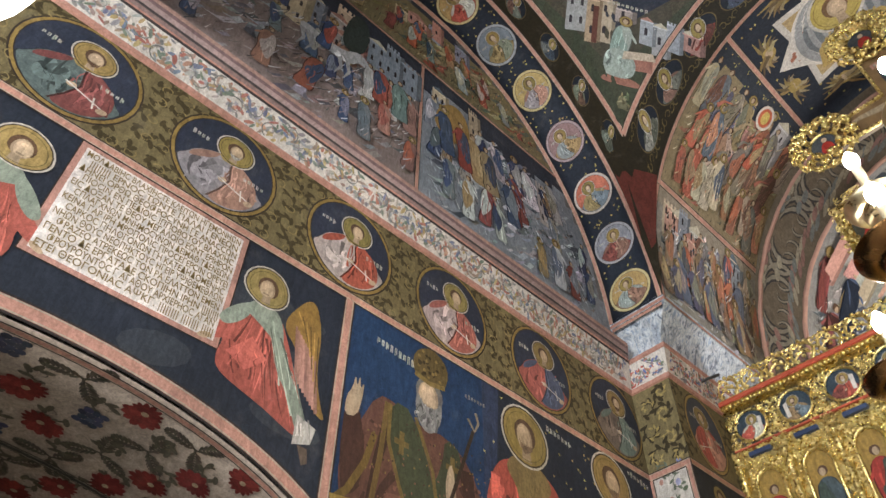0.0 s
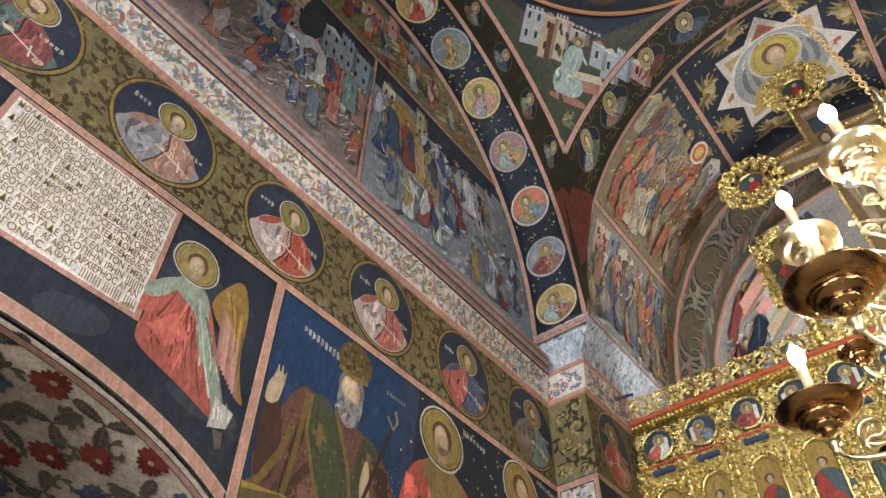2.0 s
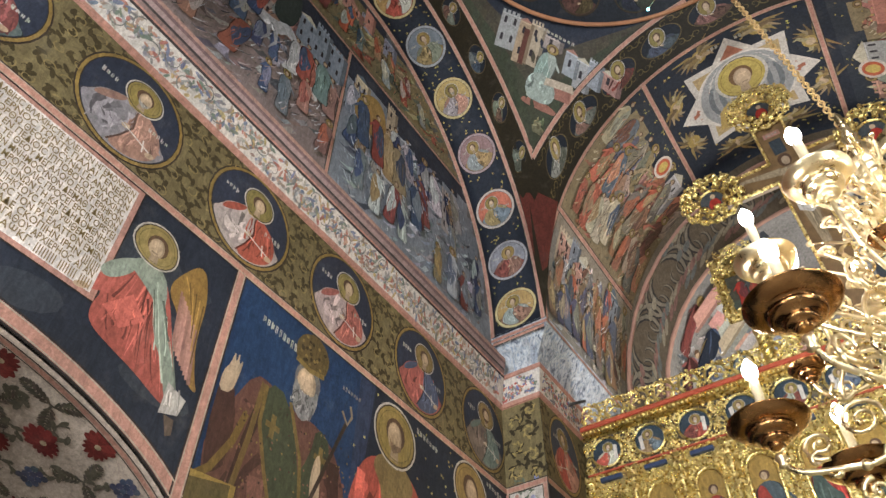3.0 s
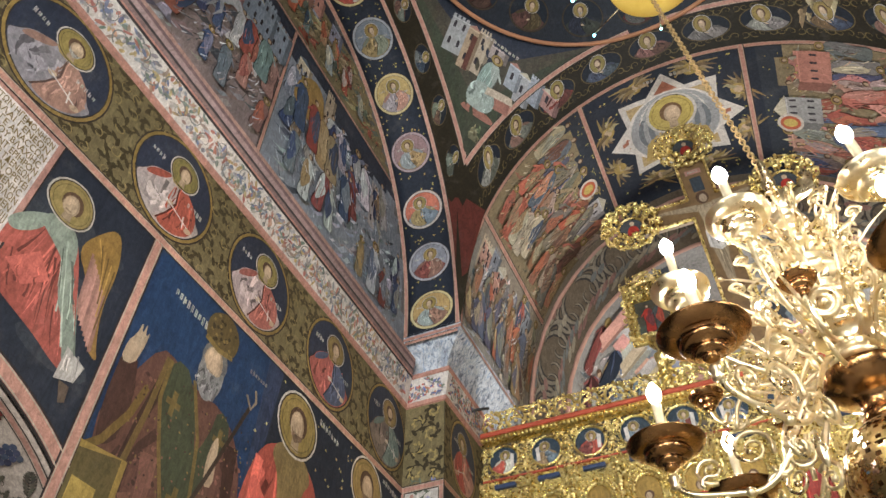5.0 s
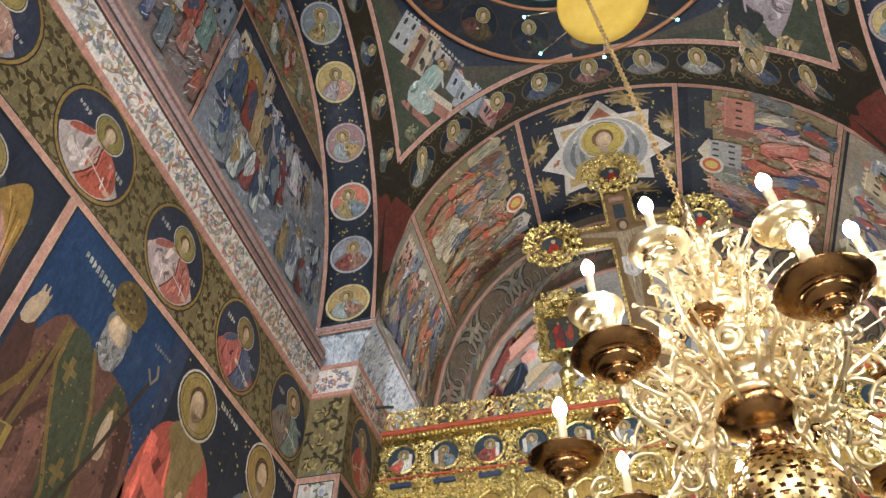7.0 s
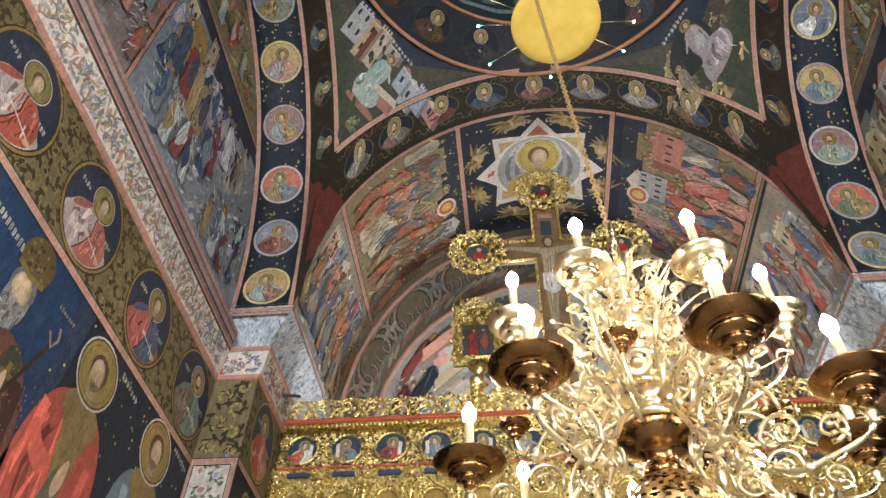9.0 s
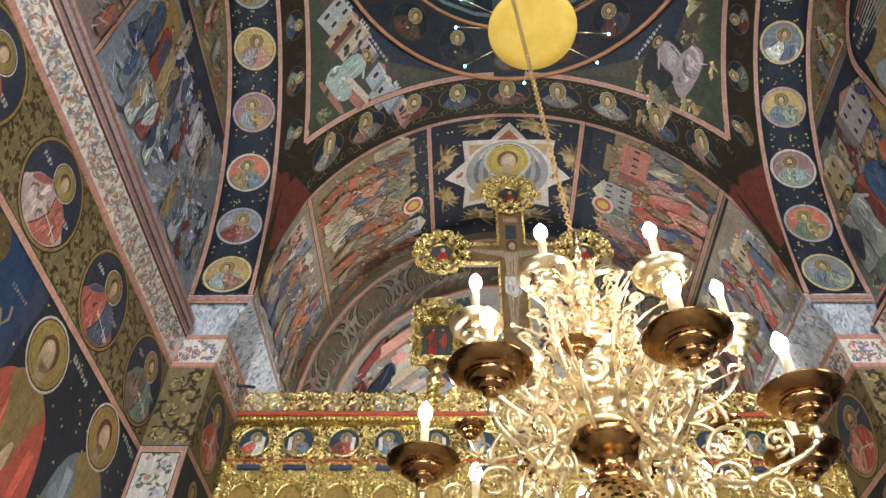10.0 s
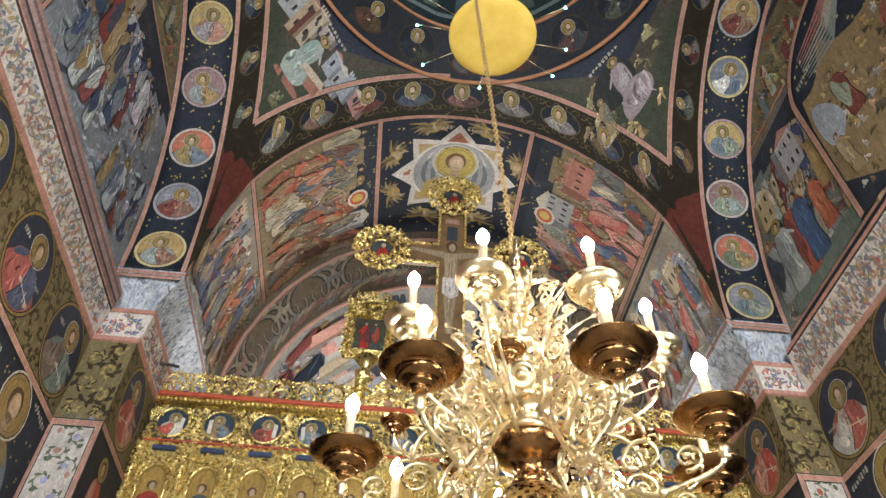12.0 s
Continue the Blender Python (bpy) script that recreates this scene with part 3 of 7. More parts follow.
def bust(p, x, y, rx, ry, robe, mantle, layer=2, beard=None, hair=BROWN, side=1, cross=True, letters=True):
    """A half-length saint that fills an oval."""
    def rim(a):
        return (x + rx * 0.96 * math.cos(a), y + ry * 0.96 * math.sin(a))

    def at(a, b):
        return (x + side * a * rx, y + b * ry)
    low = [rim(math.radians(a)) for a in range(202, 341, 8)]
    body = soft([(x - rx * 0.14, y + ry * 0.24), (x - rx * 0.34, y + ry * 0.14), (x - rx * 0.60, y + ry * 0.0), (x - rx * 0.76, y - ry * 0.24)], 0) + low + [(x + rx * 0.74, y - ry * 0.26), (x + rx * 0.60, y), (x + rx * 0.34, y + ry * 0.14), (x + rx * 0.14, y + ry * 0.24)]
    p.poly(soft([(x + (a - x) * 1.03, y + (b - y) * 1.03) if b > y - ry * 0.4 else (a, b) for a, b in body], 1), shade(robe, 0.22), layer - 1)
    p.poly(soft(body, 1), robe, layer)
    folds(p, x, y + ry * 0.08, x, y - ry * 0.8, rx * 1.2, robe, 26, layer + 1)
    # mantle over one shoulder and across the breast
    p.poly(soft([at(0.12, 0.24), at(0.36, 0.15), at(0.62, -0.02), at(0.76, -0.30), at(0.72, -0.60), at(0.45, -0.84), at(0.12, -0.94), at(-0.16, -0.90), at(0.02, -0.62), at(0.16, -0.30), at(0.10, 0.02)]), mantle, layer + 2)
    p.poly(soft([at(-0.14, 0.22), at(-0.40, 0.11), at(-0.66, -0.08), at(-0.72, -0.26), at(-0.50, -0.16), at(-0.22, 0.04)]), shade(mantle, 0.85), layer + 2)
    for q in ((0.40, 0.06, 0.52, -0.60), (0.22, 0.10, 0.22, -0.55), (0.40, -0.2, 0.20, -0.85)):
        folds(p, x + side * rx * q[0], y + ry * q[1], x + side * rx * q[2], y + ry * q[3], rx * 0.52, mantle, 8, layer + 3)
    p.line([at(0.12, 0.24), at(0.11, 0.0), at(0.16, -0.30), at(0.02, -0.62), at(-0.15, -0.89)], rx * 0.035, shade(mantle, 0.3), layer + 4)
    p.line([at(0.16, 0.22), at(0.15, 0.0), at(0.20, -0.30), at(0.06, -0.62)], rx * 0.02, shade(mantle, 1.7), layer + 4)
    p.line([(x - rx * 0.16, y + ry * 0.21), (x - rx * 0.08, y + ry * 0.12), (x + rx * 0.08, y + ry * 0.12), (x + rx * 0.16, y + ry * 0.21)], rx * 0.06, (0.26, 0.19, 0.07), layer + 4)
    # forearm and hand
    p.poly(soft([at(-0.56, -0.30), at(-0.58, -0.56), at(-0.40, -0.66), at(-0.08, -0.46), at(-0.02, -0.34), at(-0.12, -0.30), at(-0.38, -0.46)]), shade(robe, 1.35), layer + 4)
    folds(p, x - side * rx * 0.45, y - ry * 0.36, x - side * rx * 0.2, y - ry * 0.56, rx * 0.25, robe, 6, layer + 5)
    p.ellipse(x + side * rx * 0.03, y - ry * 0.36, rx * 0.09, ry * 0.055, SKIN, layer + 5, 10, 0.4 * side)
    if cross:
        p.line([at(-0.08, -0.34), at(0.62, -0.52)], rx * 0.028, WHITE, layer + 6)
        p.line([at(0.42, -0.36), at(0.47, -0.60)], rx * 0.03, WHITE, layer + 6)
        p.ellipse(x + side * rx * 0.62, y - ry * 0.56, rx * 0.10, ry * 0.06, shade(SKIN, 0.9), layer + 6, 10, 0.5 * side)
    head(p, x + side * rx * 0.10, y + ry * 0.46, rx * 0.195, layer + 4, hair, (0.24, 0.175, 0.06), beard, side)
    if letters:
        lettering(p, x - rx * 0.62, y + ry * 0.36, rx * 0.36, ry * 0.13, 4, layer + 2)
        lettering(p, x + rx * 0.62, y - ry * 0.05, rx * 0.46, ry * 0.13, 5, layer + 2)


def medallion(name, at, x, y, rx, ry, parent, rim_colour, ground, rim=0.12, label="", fine=None, **kw):
    p = Painter(at, 0.003, fine)
    p.ellipse(x, y, rx * 1.03, ry * 1.03, (0.03, 0.02, 0.015), 0, 32)
    p.ellipse(x, y, rx, ry, rim_colour, 1, 32)
    q = 1 - rim
    p.ellipse(x, y, rx * q * 1.02, ry * q * 1.02, (0.03, 0.022, 0.015), 2, 32)
    p.ellipse(x, y, rx * q, ry * q, ground, 3, 32)
    i = rng.randrange(len(ROBES))
    kw.setdefault("robe", jitter(ROBES[i]))
    kw.setdefault("mantle", jitter(ROBES[(i + rng.choice((1, 3, 4))) % len(ROBES)]))
    kw.setdefault("beard", rng.choice((None, BROWN, (0.34, 0.31, 0.27), None)))
    kw.setdefault("side", rng.choice((-1, 1)))
    bust(p, x, y - ry * 0.04, rx * q, ry * q, layer=4, **kw)
    return p.done(name, parent, label)


def figure(p, x, y, h, layer, robe=None, mantle=None, halo=True, lean=0.0, side=None):
    """A standing robed figure, plain-faced, feet at x, y."""
    robe = robe or jitter(rng.choice(ROBES))
    mantle = mantle or jitter(rng.choice(ROBES))
    side = side or rng.choice((-1, 1))
    w = h * rng.uniform(0.115, 0.15)
    X = lambda a, b: (x + a + lean * b, y + b)
    body = soft([X(-w * 0.3, h * 0.82), X(-w * 0.85, h * 0.74), X(-w * 0.95, h * 0.52), X(-w * 0.7, h * 0.35), X(-w * 1.05, h * 0.03), X(-w * 0.3, 0), X(w * 0.5, h * 0.02), X(w * 1.0, h * 0.05), X(w * 0.75, h * 0.36), X(w * 0.95, h * 0.56), X(w * 0.8, h * 0.75), X(w * 0.3, h * 0.82)], 1)
    p.poly([(x + lean * (b - y) + (a - x - lean * (b - y)) * 1.12, b) for a, b in body], shade(robe, 0.25), layer)
    p.poly(body, robe, layer + 1)
    folds(p, x + lean * h * 0.7, y + h * 0.72, x, y + h * 0.04, w * 1.6, robe, 8, layer + 2)
    s = side
    p.poly(soft([X(s * w * 0.3, h * 0.82), X(s * w * 0.9, h * 0.72), X(s * w * 1.0, h * 0.4), X(s * w * 0.55, h * 0.14), X(-s * w * 0.2, h * 0.28), X(-s * w * 0.85, h * 0.48), X(-s * w * 0.1, h * 0.6)], 1), mantle, layer + 2)
    folds(p, x + lean * h * 0.6 + s * w * 0.3, y + h * 0.7, x + s * w * 0.3, y + h * 0.22, w * 1.1, mantle, 8, layer + 3)
    p.poly(soft([X(-s * w * 0.7, h * 0.68), X(-s * w * 1.4, h * 0.56), X(-s * w * 1.5, h * 0.60), X(-s * w * 0.6, h * 0.75)], 1), shade(robe, 1.3), layer + 3)
    hx, hy = X(0, h * 0.885)
    r = h * 0.052
    if halo:
        p.ellipse(hx, hy, r * 1.75, r * 1.75, (0.06, 0.04, 0.02), layer + 3, 16)
        p.ellipse(hx, hy, r * 1.6, r * 1.6, jitter((0.24, 0.175, 0.065)), layer + 4, 16)
    p.ellipse(hx, hy + r * 0.1, r, r * 1.05, BROWN, layer + 5, 12)
    p.ellipse(hx + s * r * 0.12, hy - r * 0.12, r * 0.62, r * 0.85, shade(SKIN, 0.85), layer + 6, 12)


def rocks(p, x0, x1, y0, h, n, colours, layer):
    """Stepped painted rocks with pale ledges."""
    for k in range(n):
        x = rng.uniform(x0, x1)
        b = y0 + rng.uniform(-0.3, 0.5) * h
        hh, w = h * rng.uniform(0.4, 1.0), h * rng.uniform(0.25, 0.6)
        c = jitter(rng.choice(colours), 0.3)
        x_ = lambda v: min(max(v, x0), x1)
        p.poly([(x_(x - w), b), (x_(x - w * 0.7), b + hh * 0.5), (x_(x - w * 0.15), b + hh * 0.65), (x_(x + w * 0.1), b + hh), (x_(x + w * 0.45), b + hh * 0.8), (x_(x + w * 0.5), b + hh * 0.4), (x_(x + w), b)], c, layer + k % 3)
        p.poly([(x_(x - w * 0.7), b + hh * 0.5), (x_(x - w * 0.15), b + hh * 0.65), (x_(x - w * 0.1), b + hh * 0.55), (x_(x - w * 0.6), b + hh * 0.40)], shade(c, 1.9), layer + 3)
        p.poly([(x_(x + w * 0.1), b + hh), (x_(x + w * 0.45), b + hh * 0.8), (x_(x + w * 0.2), b + hh * 0.7), (x_(x - w * 0.02), b + hh * 0.75)], shade(c, 1.7), layer + 3)
        p.poly([(x_(x + w * 0.5), b + hh * 0.4), (x_(x + w), b), (x_(x + w * 0.3), b), (x_(x + w * 0.25), b + hh * 0.35)], shade(c, 0.5), layer + 3)


def house(p, x, y, w, h, colour, layer):
    """A painted tower or hall with windows and a pitched top."""
    d = w * 0.28
    p.poly([(x, y), (x + w, y), (x + w, y + h), (x, y + h)], colour, layer)
    p.poly([(x + w, y), (x + w + d, y + d * 0.6), (x + w + d, y + h + d * 0.3), (x + w, y + h)], shade(colour, 0.55), layer)
    if rng.random() < 0.5:
        p.poly([(x - w * 0.08, y + h), (x + w * 1.05, y + h), (x + w * 0.5, y + h + w * 0.42)], shade(rng.choice((ROSE, SLATE, CREAM)), 0.9), layer + 1)
    else:
        k = 4
        for i in range(k):
            a = x + w * i / k
            p.poly([(a, y + h), (a + w / k * 0.6, y + h), (a + w / k * 0.6, y + h * 1.09), (a, y + h * 1.09)], shade(colour, 1.15), layer)
    for i in range(max(1, int(w / 0.07))):
        for j in range(max(1, int(h / 0.16))):
            a, b = x + w * (i + 0.35) / max(1, int(w / 0.07)), y + h * (j + 0.4) / max(1, int(h / 0.16))
            p.poly([(a, b), (a + 0.022, b), (a + 0.022, b + 0.06), (a + 0.011, b + 0.072), (a, b + 0.06)], (0.03, 0.025, 0.03), layer + 2)
    p.line([(x, y + h * 0.97), (x + w, y + h * 0.97)], 0.012, shade(colour, 1.5), layer + 1)


SCENE_ROBES = [SLATE, (0.05, 0.062, 0.09), (0.07, 0.085, 0.115), (0.30, 0.29, 0.28), (0.36, 0.34, 0.32), (0.27, 0.19, 0.09), WINE, (0.20, 0.10, 0.07), SAGE, ROSE, (0.27, 0.085, 0.06), (0.10, 0.11, 0.09), (0.22, 0.17, 0.11)]


def scene_panel(p, x0, x1, y0, y1, mood, people=14, tall=0.62, towers=5, inside=None, robes=None, pale=None, slant=0.5):
    """A crowded narrative fresco: night sky, buildings, rocks, rows of robed figures."""
    sky_c, ground = mood
    w, h = x1 - x0, y1 - y0
    ok = inside or (lambda x, y: True)
    nx, ny = max(2, int(w / 0.08)), max(2, int(h / 0.08))
    for i in range(nx):
        for j in range(ny):
            xa, ya = x0 + w * i / nx, y0 + h * j / ny
            if not (ok(xa + w / nx / 2, ya + h / ny / 2)):
                continue
            p.field(xa, xa + w / nx, ya, ya + h / ny, 1, 1, ground if j < ny * (0.80 + 0.06 * math.sin(i * 0.4)) else sky_c, 0)

    def fits(a, b, r, hh=0.0):
        return a - r > x0 and a + r < x1 and b > y0 and b + hh < y1 and ok(a - r, b + hh) and ok(a + r, b + hh)

    robes = robes or SCENE_ROBES
    pale = pale or ((0.48, 0.48, 0.49), (0.30, 0.33, 0.37), (0.08, 0.09, 0.11), ground, (0.38, 0.33, 0.25), shade(ground, 1.5), shade(ground, 0.6))
    # slanting washes of earth and stone
    for k in range(int(w * h * 60)):
        a, b, r = rng.uniform(x0, x1), y0 + h * rng.uniform(0.0, 0.8), rng.uniform(0.03, 0.12)
        if fits(a, b, r, r):
            t = rng.uniform(0.4, 1.4)
            p.poly([(a - r, b), (a - r * 0.2, b + r * 0.25), (a + r * t * 0.6, b + r), (a + r, b + r * 0.9), (a + r * 0.3, b + r * 0.1)], jitter(rng.choice(pale), 0.25), 1 + k % 3)
    for k in range(int(w * 7)):
        a, b, r = rng.uniform(x0, x1), y0 + h * rng.uniform(0.5, 0.72), rng.uniform(0.10, 0.22)
        if fits(a, b, r, r * 1.3):
            rocks(p, a - r, a + r, b, r * 1.4, 1, pale, 4)
    for k in range(towers * 2):
        hw, hh = rng.uniform(0.10, 0.22), h * rng.uniform(0.16, 0.34)
        x, y = x0 + w * rng.uniform(0.03, 0.85), y0 + h * rng.uniform(0.45, 0.62)
        if fits(x + hw / 2, y, hw * 0.75, hh * 1.15):
            house(p, x, y, hw, hh, jitter(rng.choice(((0.34, 0.32, 0.31), (0.42, 0.34, 0.24), (0.42, 0.22, 0.18), (0.22, 0.24, 0.28)))), 8 + 3 * (k % 2))
    for row, (fy, n) in enumerate(((0.50, people), (0.27, people + 1), (0.03, people))):
        for k in range(int(w * 6)):
            a, b, r = rng.uniform(x0, x1), y0 + h * (fy + rng.uniform(-0.06, 0.16)), rng.uniform(0.06, 0.2)
            if fits(a, b, r, r):
                rocks(p, a - r, a + r, b, r, 1, pale, 14 + row * 16)
        gap = -1
        for k in range(n):
            if gap < 0 and rng.random() < 0.12:
                gap = 1
            if gap > 0:
                gap -= 1
                continue
            gap = -1
            hh = h * tall * rng.uniform(0.72, 1.0)
            x, y = x0 + w * (k + rng.uniform(0.2, 0.8)) / n, y0 + h * (fy + rng.uniform(0, 0.08))
            if fits(x, y, hh * 0.12, hh):
                figure(p, x, y, hh, 18 + row * 16 + (k % 2) * 5, jitter(rng.choice(robes), 0.25), jitter(rng.choice(robes), 0.25), lean=rng.uniform(-0.2, 0.2), halo=rng.random() < 0.3)
        # fine brush strokes between the rows: ledges, grass, spears
        for k in range(int(w * h * 46)):
            a, b, r = rng.uniform(x0, x1), y0 + h * (fy + rng.uniform(-0.05, 0.3)), rng.uniform(0.03, 0.09)
            if fits(a, b, r, r):
                d = slant * rng.uniform(0.2, 1.3) * r
                p.line([(a - d * 0.5, b), (a + d * 0.1, b + r * 0.5), (a + d * 0.5, b + r)], rng.uniform(0.005, 0.013), shade(rng.choice(pale), rng.choice((0.3, 0.5, 1.5, 1.9))), 26 + row * 16, True)


def scroll(p, x, y, r, colour, w, layer, turn=1, start=0.0, leaves=True):
    """A curling tendril with leaves."""
    pts = []
    for k in range(15):
        a = start + turn * k * 0.46
        q = r * (1 - k / 17)
        pts.append((x + q * math.cos(a), y + q * math.sin(a)))
    p.line(pts, w, colour, layer, True)
    if leaves:
        for k in (1, 3, 5, 7, 9):
            a = start + turn * k * 0.46
            q = r * (1 - k / 17)
            cx, cy = x + q * 1.18 * math.cos(a), y + q * 1.18 * math.sin(a)
            p.ellipse(cx, cy, w * 2.4, w * 1.1, colour, layer, 8, a + 0.8)


def border(at, pts, w, parent, name="painted_border", colour=PINK):
    """A salmon band with thin pale and dark edges."""
    p = Painter(at, 0.0045 + 0.00021 * rng.randrange(1, 12))
    p.line(pts, w * 1.35, (0.03, 0.022, 0.02), 0)
    p.line(pts, w, colour, 2)
    for s in (-1, 1):
        q = []
        for i, (x, y) in enumerate(pts):
            x0, y0 = pts[max(0, i - 1)]
            x1, y1 = pts[min(len(pts) - 1, i + 1)]
            d = math.hypot(x1 - x0, y1 - y0) or 1
            q.append((x - (y1 - y0) / d * w * 0.42 * s, y + (x1 - x0) / d * w * 0.42 * s))
        p.line(q, w * 0.09, shade(CREAM, 0.75), 3)
    return p.done(name, parent)


def many(x0, y0, x1, y1, n):
    return [(x0 + (x1 - x0) * k / n, y0 + (y1 - y0) * k / n) for k in range(n + 1)]


# ---- frescoes of the side walls ----
def frieze(at, parent, ys, y0, y1, ry=0.315):
    """Ochre frieze with scrolls, dark oval medallions of saints and salmon borders."""
    p = Painter(at, 0.002)
    p.field(y0, y1, ZF0, ZF1, 30, 2, OCHRE, 0)
    for k in range(int((y1 - y0) / 0.115)):
        for z in (ZF0 + 0.09, ZF0 + 0.23, ZF0 + 0.37, ZF0 + 0.51, ZF0 + 0.62):
            x = y0 + 0.06 + k * 0.115 + rng.uniform(-0.02, 0.02)
            if y0 + .06 < x < y1 - 0.06 and all(((x - c) / 0.27) ** 2 + ((z - 4.56) / 0.3) ** 2 > 1 for c in ys):
                scroll(p, x, z, rng.uniform(0.045, 0.065), (0.05, 0.037, 0.016), 0.012, 1 + (k % 2), rng.choice((-1, 1)), rng.uniform(0, 6))
                scroll(p, x + 0.03, z - 0.03, 0.035, (0.22, 0.165, 0.07), 0.008, 3, rng.choice((-1, 1)), rng.uniform(0, 6), False)
    p.done("frieze_ornament", parent, "ochre frieze with dark scrolling foliage")
    for c in ys:
        robe, mantle, beard, side = SAINTS[c] if at is north else SAINTS_SOUTH[c]
        medallion("medallion", at, c, 4.555, 0.285, ry, parent, (0.22, 0.145, 0.045), (0.026, 0.031, 0.048), 0.075, robe=robe, mantle=mantle, beard=beard, side=side)
    border(at, many(y0, ZF0, y1, ZF0, 20), 0.045, parent)


FY = [-1.5, -0.73, 0.034, 0.786, 1.57, 2.332, 3.128, 3.90]
GREY_BEARD = (0.30, 0.28, 0.25)
SAINTS = {-1.5: (SLATE, WINE, None, 1), -0.73: (ROSE, SAGE, BROWN, 1), 0.034: ((0.09, 0.115, 0.11), (0.17, 0.055, 0.05), BROWN, 1),
          0.786: ((0.22, 0.20, 0.21), (0.29, 0.165, 0.125), GREY_BEARD, 1), 1.57: ((0.36, 0.30, 0.28), (0.34, 0.085, 0.055), None, 1), 2.332: ((0.36, 0.28, 0.27), (0.34, 0.115, 0.09), None, 1),
          3.128: ((0.28, 0.085, 0.07), (0.075, 0.09, 0.14), None, 1), 3.90: ((0.16, 0.12, 0.10), (0.15, 0.19, 0.17), BROWN, 1)}
SAINTS_SOUTH = {**SAINTS, 3.128: ((0.20, 0.23, 0.27), (0.28, 0.30, 0.34), GREY_BEARD, -1), 3.90: ((0.38, 0.36, 0.34), (0.30, 0.09, 0.07), GREY_BEARD, -1)}
frieze(north, wall_north, FY, -2.0, YP - 0.003)
frieze(south, wall_south, [y for y in FY if y > 0], -0.4, YP - 0.003)


def pier_faces(sgn, ob):
    west = lambda a, b, o: (sgn * (W - a), YP - o, b)
    side = lambda a, b, o: (sgn * (XP - o), YP + a, b)
    p = Painter(west, 0.002)
    w = W - XP
    # shading in the paint: ochre raised on the west face, lowered on the side
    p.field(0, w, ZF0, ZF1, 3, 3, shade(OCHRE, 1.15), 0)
    for k, (x, z, r) in enumerate(((0.10, 4.32, 0.075), (0.22, 4.42, 0.075), (0.10, 4.52, 0.075), (0.22, 4.62, 0.075), (0.10, 4.72, 0.07), (0.23, 4.80, 0.06), (0.26, 4.28, 0.05))):
        scroll(p, x, z, r, (0.035, 0.026, 0.012), 0.014, 1, (-1) ** k, k)
        scroll(p, x, z, r * 0.7, (0.32, 0.24, 0.09), 0.008, 2, (-1) ** k, k + 2)
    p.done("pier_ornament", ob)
    p = Painter(west, 0.002)
    p.field(0.02, w - 0.02, 2.6, ZF0, 3, 8, shade(WHITE, 0.9), 0)
    for k in range(16):
        z = 2.7 + k * 0.1
        scroll(p, w / 2 + 0.05 * (-1) ** k, z, 0.06, (0.12, 0.14, 0.10), 0.009, 1, (-1) ** k, k)
        p.ellipse(w / 2 + 0.04 * (-1) ** k, z, 0.026, 0.02, rng.choice((CRIMSON, (0.3, 0.3, 0.45), ROSE)), 2, 8, k)
        p.ellipse(w / 2 - 0.08 * (-1) ** k, z + 0.04, 0.022, 0.016, rng.choice((ROSE, GREEN, (0.2, 0.22, 0.4))), 2, 8, k)
    p.done("pier_ornament", ob, "white pier panel with painted flower tendrils")
    border(west, many(0.005, 2.6, 0.005, ZF0 - 0.02, 4), 0.035, ob)
    border(west, many(w - 0.018, 2.6, w - 0.018, ZF0 - 0.02, 4), 0.035, ob)
    border(west, many(0, ZF0, w, ZF0, 4), 0.045, ob)
    border(side, many(0, ZF0, YB - YP, ZF0, 6), 0.045, ob)
    p = Painter(side, 0.002)
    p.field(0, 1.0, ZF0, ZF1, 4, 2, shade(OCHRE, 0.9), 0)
    for k in range(8):
        scroll(p, 0.06 + 0.6 * (k % 2), 4.3 + 0.16 * (k // 2), 0.06, (0.035, 0.026, 0.012), 0.012, 1, (-1) ** k, k)
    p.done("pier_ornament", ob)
    medallion("medallion", side, 0.34, 4.555, 0.24, 0.31, ob, (0.26, 0.18, 0.06), (0.035, 0.042, 0.062), 0.09, robe=ROSE, mantle=CRIMSON, side=-1)
    p = Painter(side, 0.002)
    figure(p, 0.28, 3.2, 0.95, 0, CRIMSON, ROSE)
    p.done("saint_painting", ob)


pier_faces(-1, pier_ne)
pier_faces(1, pier_se)


def cornice_flowers(f, parent, y0, y1, n):
    """Small red, blue and green sprigs on the white cornice."""
    tall = 1.0 if f is north else 1.46
    at = lambda a, b, o: f(a, ZF1 + 0.005 + b * tall, 0.02 + 0.2973 * b * tall + o)
    p = Painter(at, 0.002)
    for k in range(n):
        x = y0 + (y1 - y0) * (k + rng.uniform(0, 1)) / n
        b = rng.uniform(0.015, 0.168)
        c = rng.choice(((0.34, 0.14, 0.11), (0.38, 0.22, 0.16), (0.15, 0.17, 0.24), (0.17, 0.20, 0.16), (0.30, 0.30, 0.31), (0.20, 0.19, 0.19), (0.36, 0.27, 0.14), (0.36, 0.33, 0.30), (0.30, 0.22, 0.18)))
        p.ellipse(x, b, rng.uniform(0.014, 0.034), rng.uniform(0.007, 0.013), jitter(c), k % 4, 7, rng.uniform(0, 3.1))
    for k in range(int((y1 - y0) / 0.11)):
        scroll(p, y0 + 0.06 + k * 0.11, 0.09 + 0.03 * (-1) ** k, 0.055, (0.15, 0.15, 0.14), 0.008, 4, (-1) ** k, k, False)
    p.done("cornice_flowers", parent, "painted sprigs of flowers", kind="stuff")


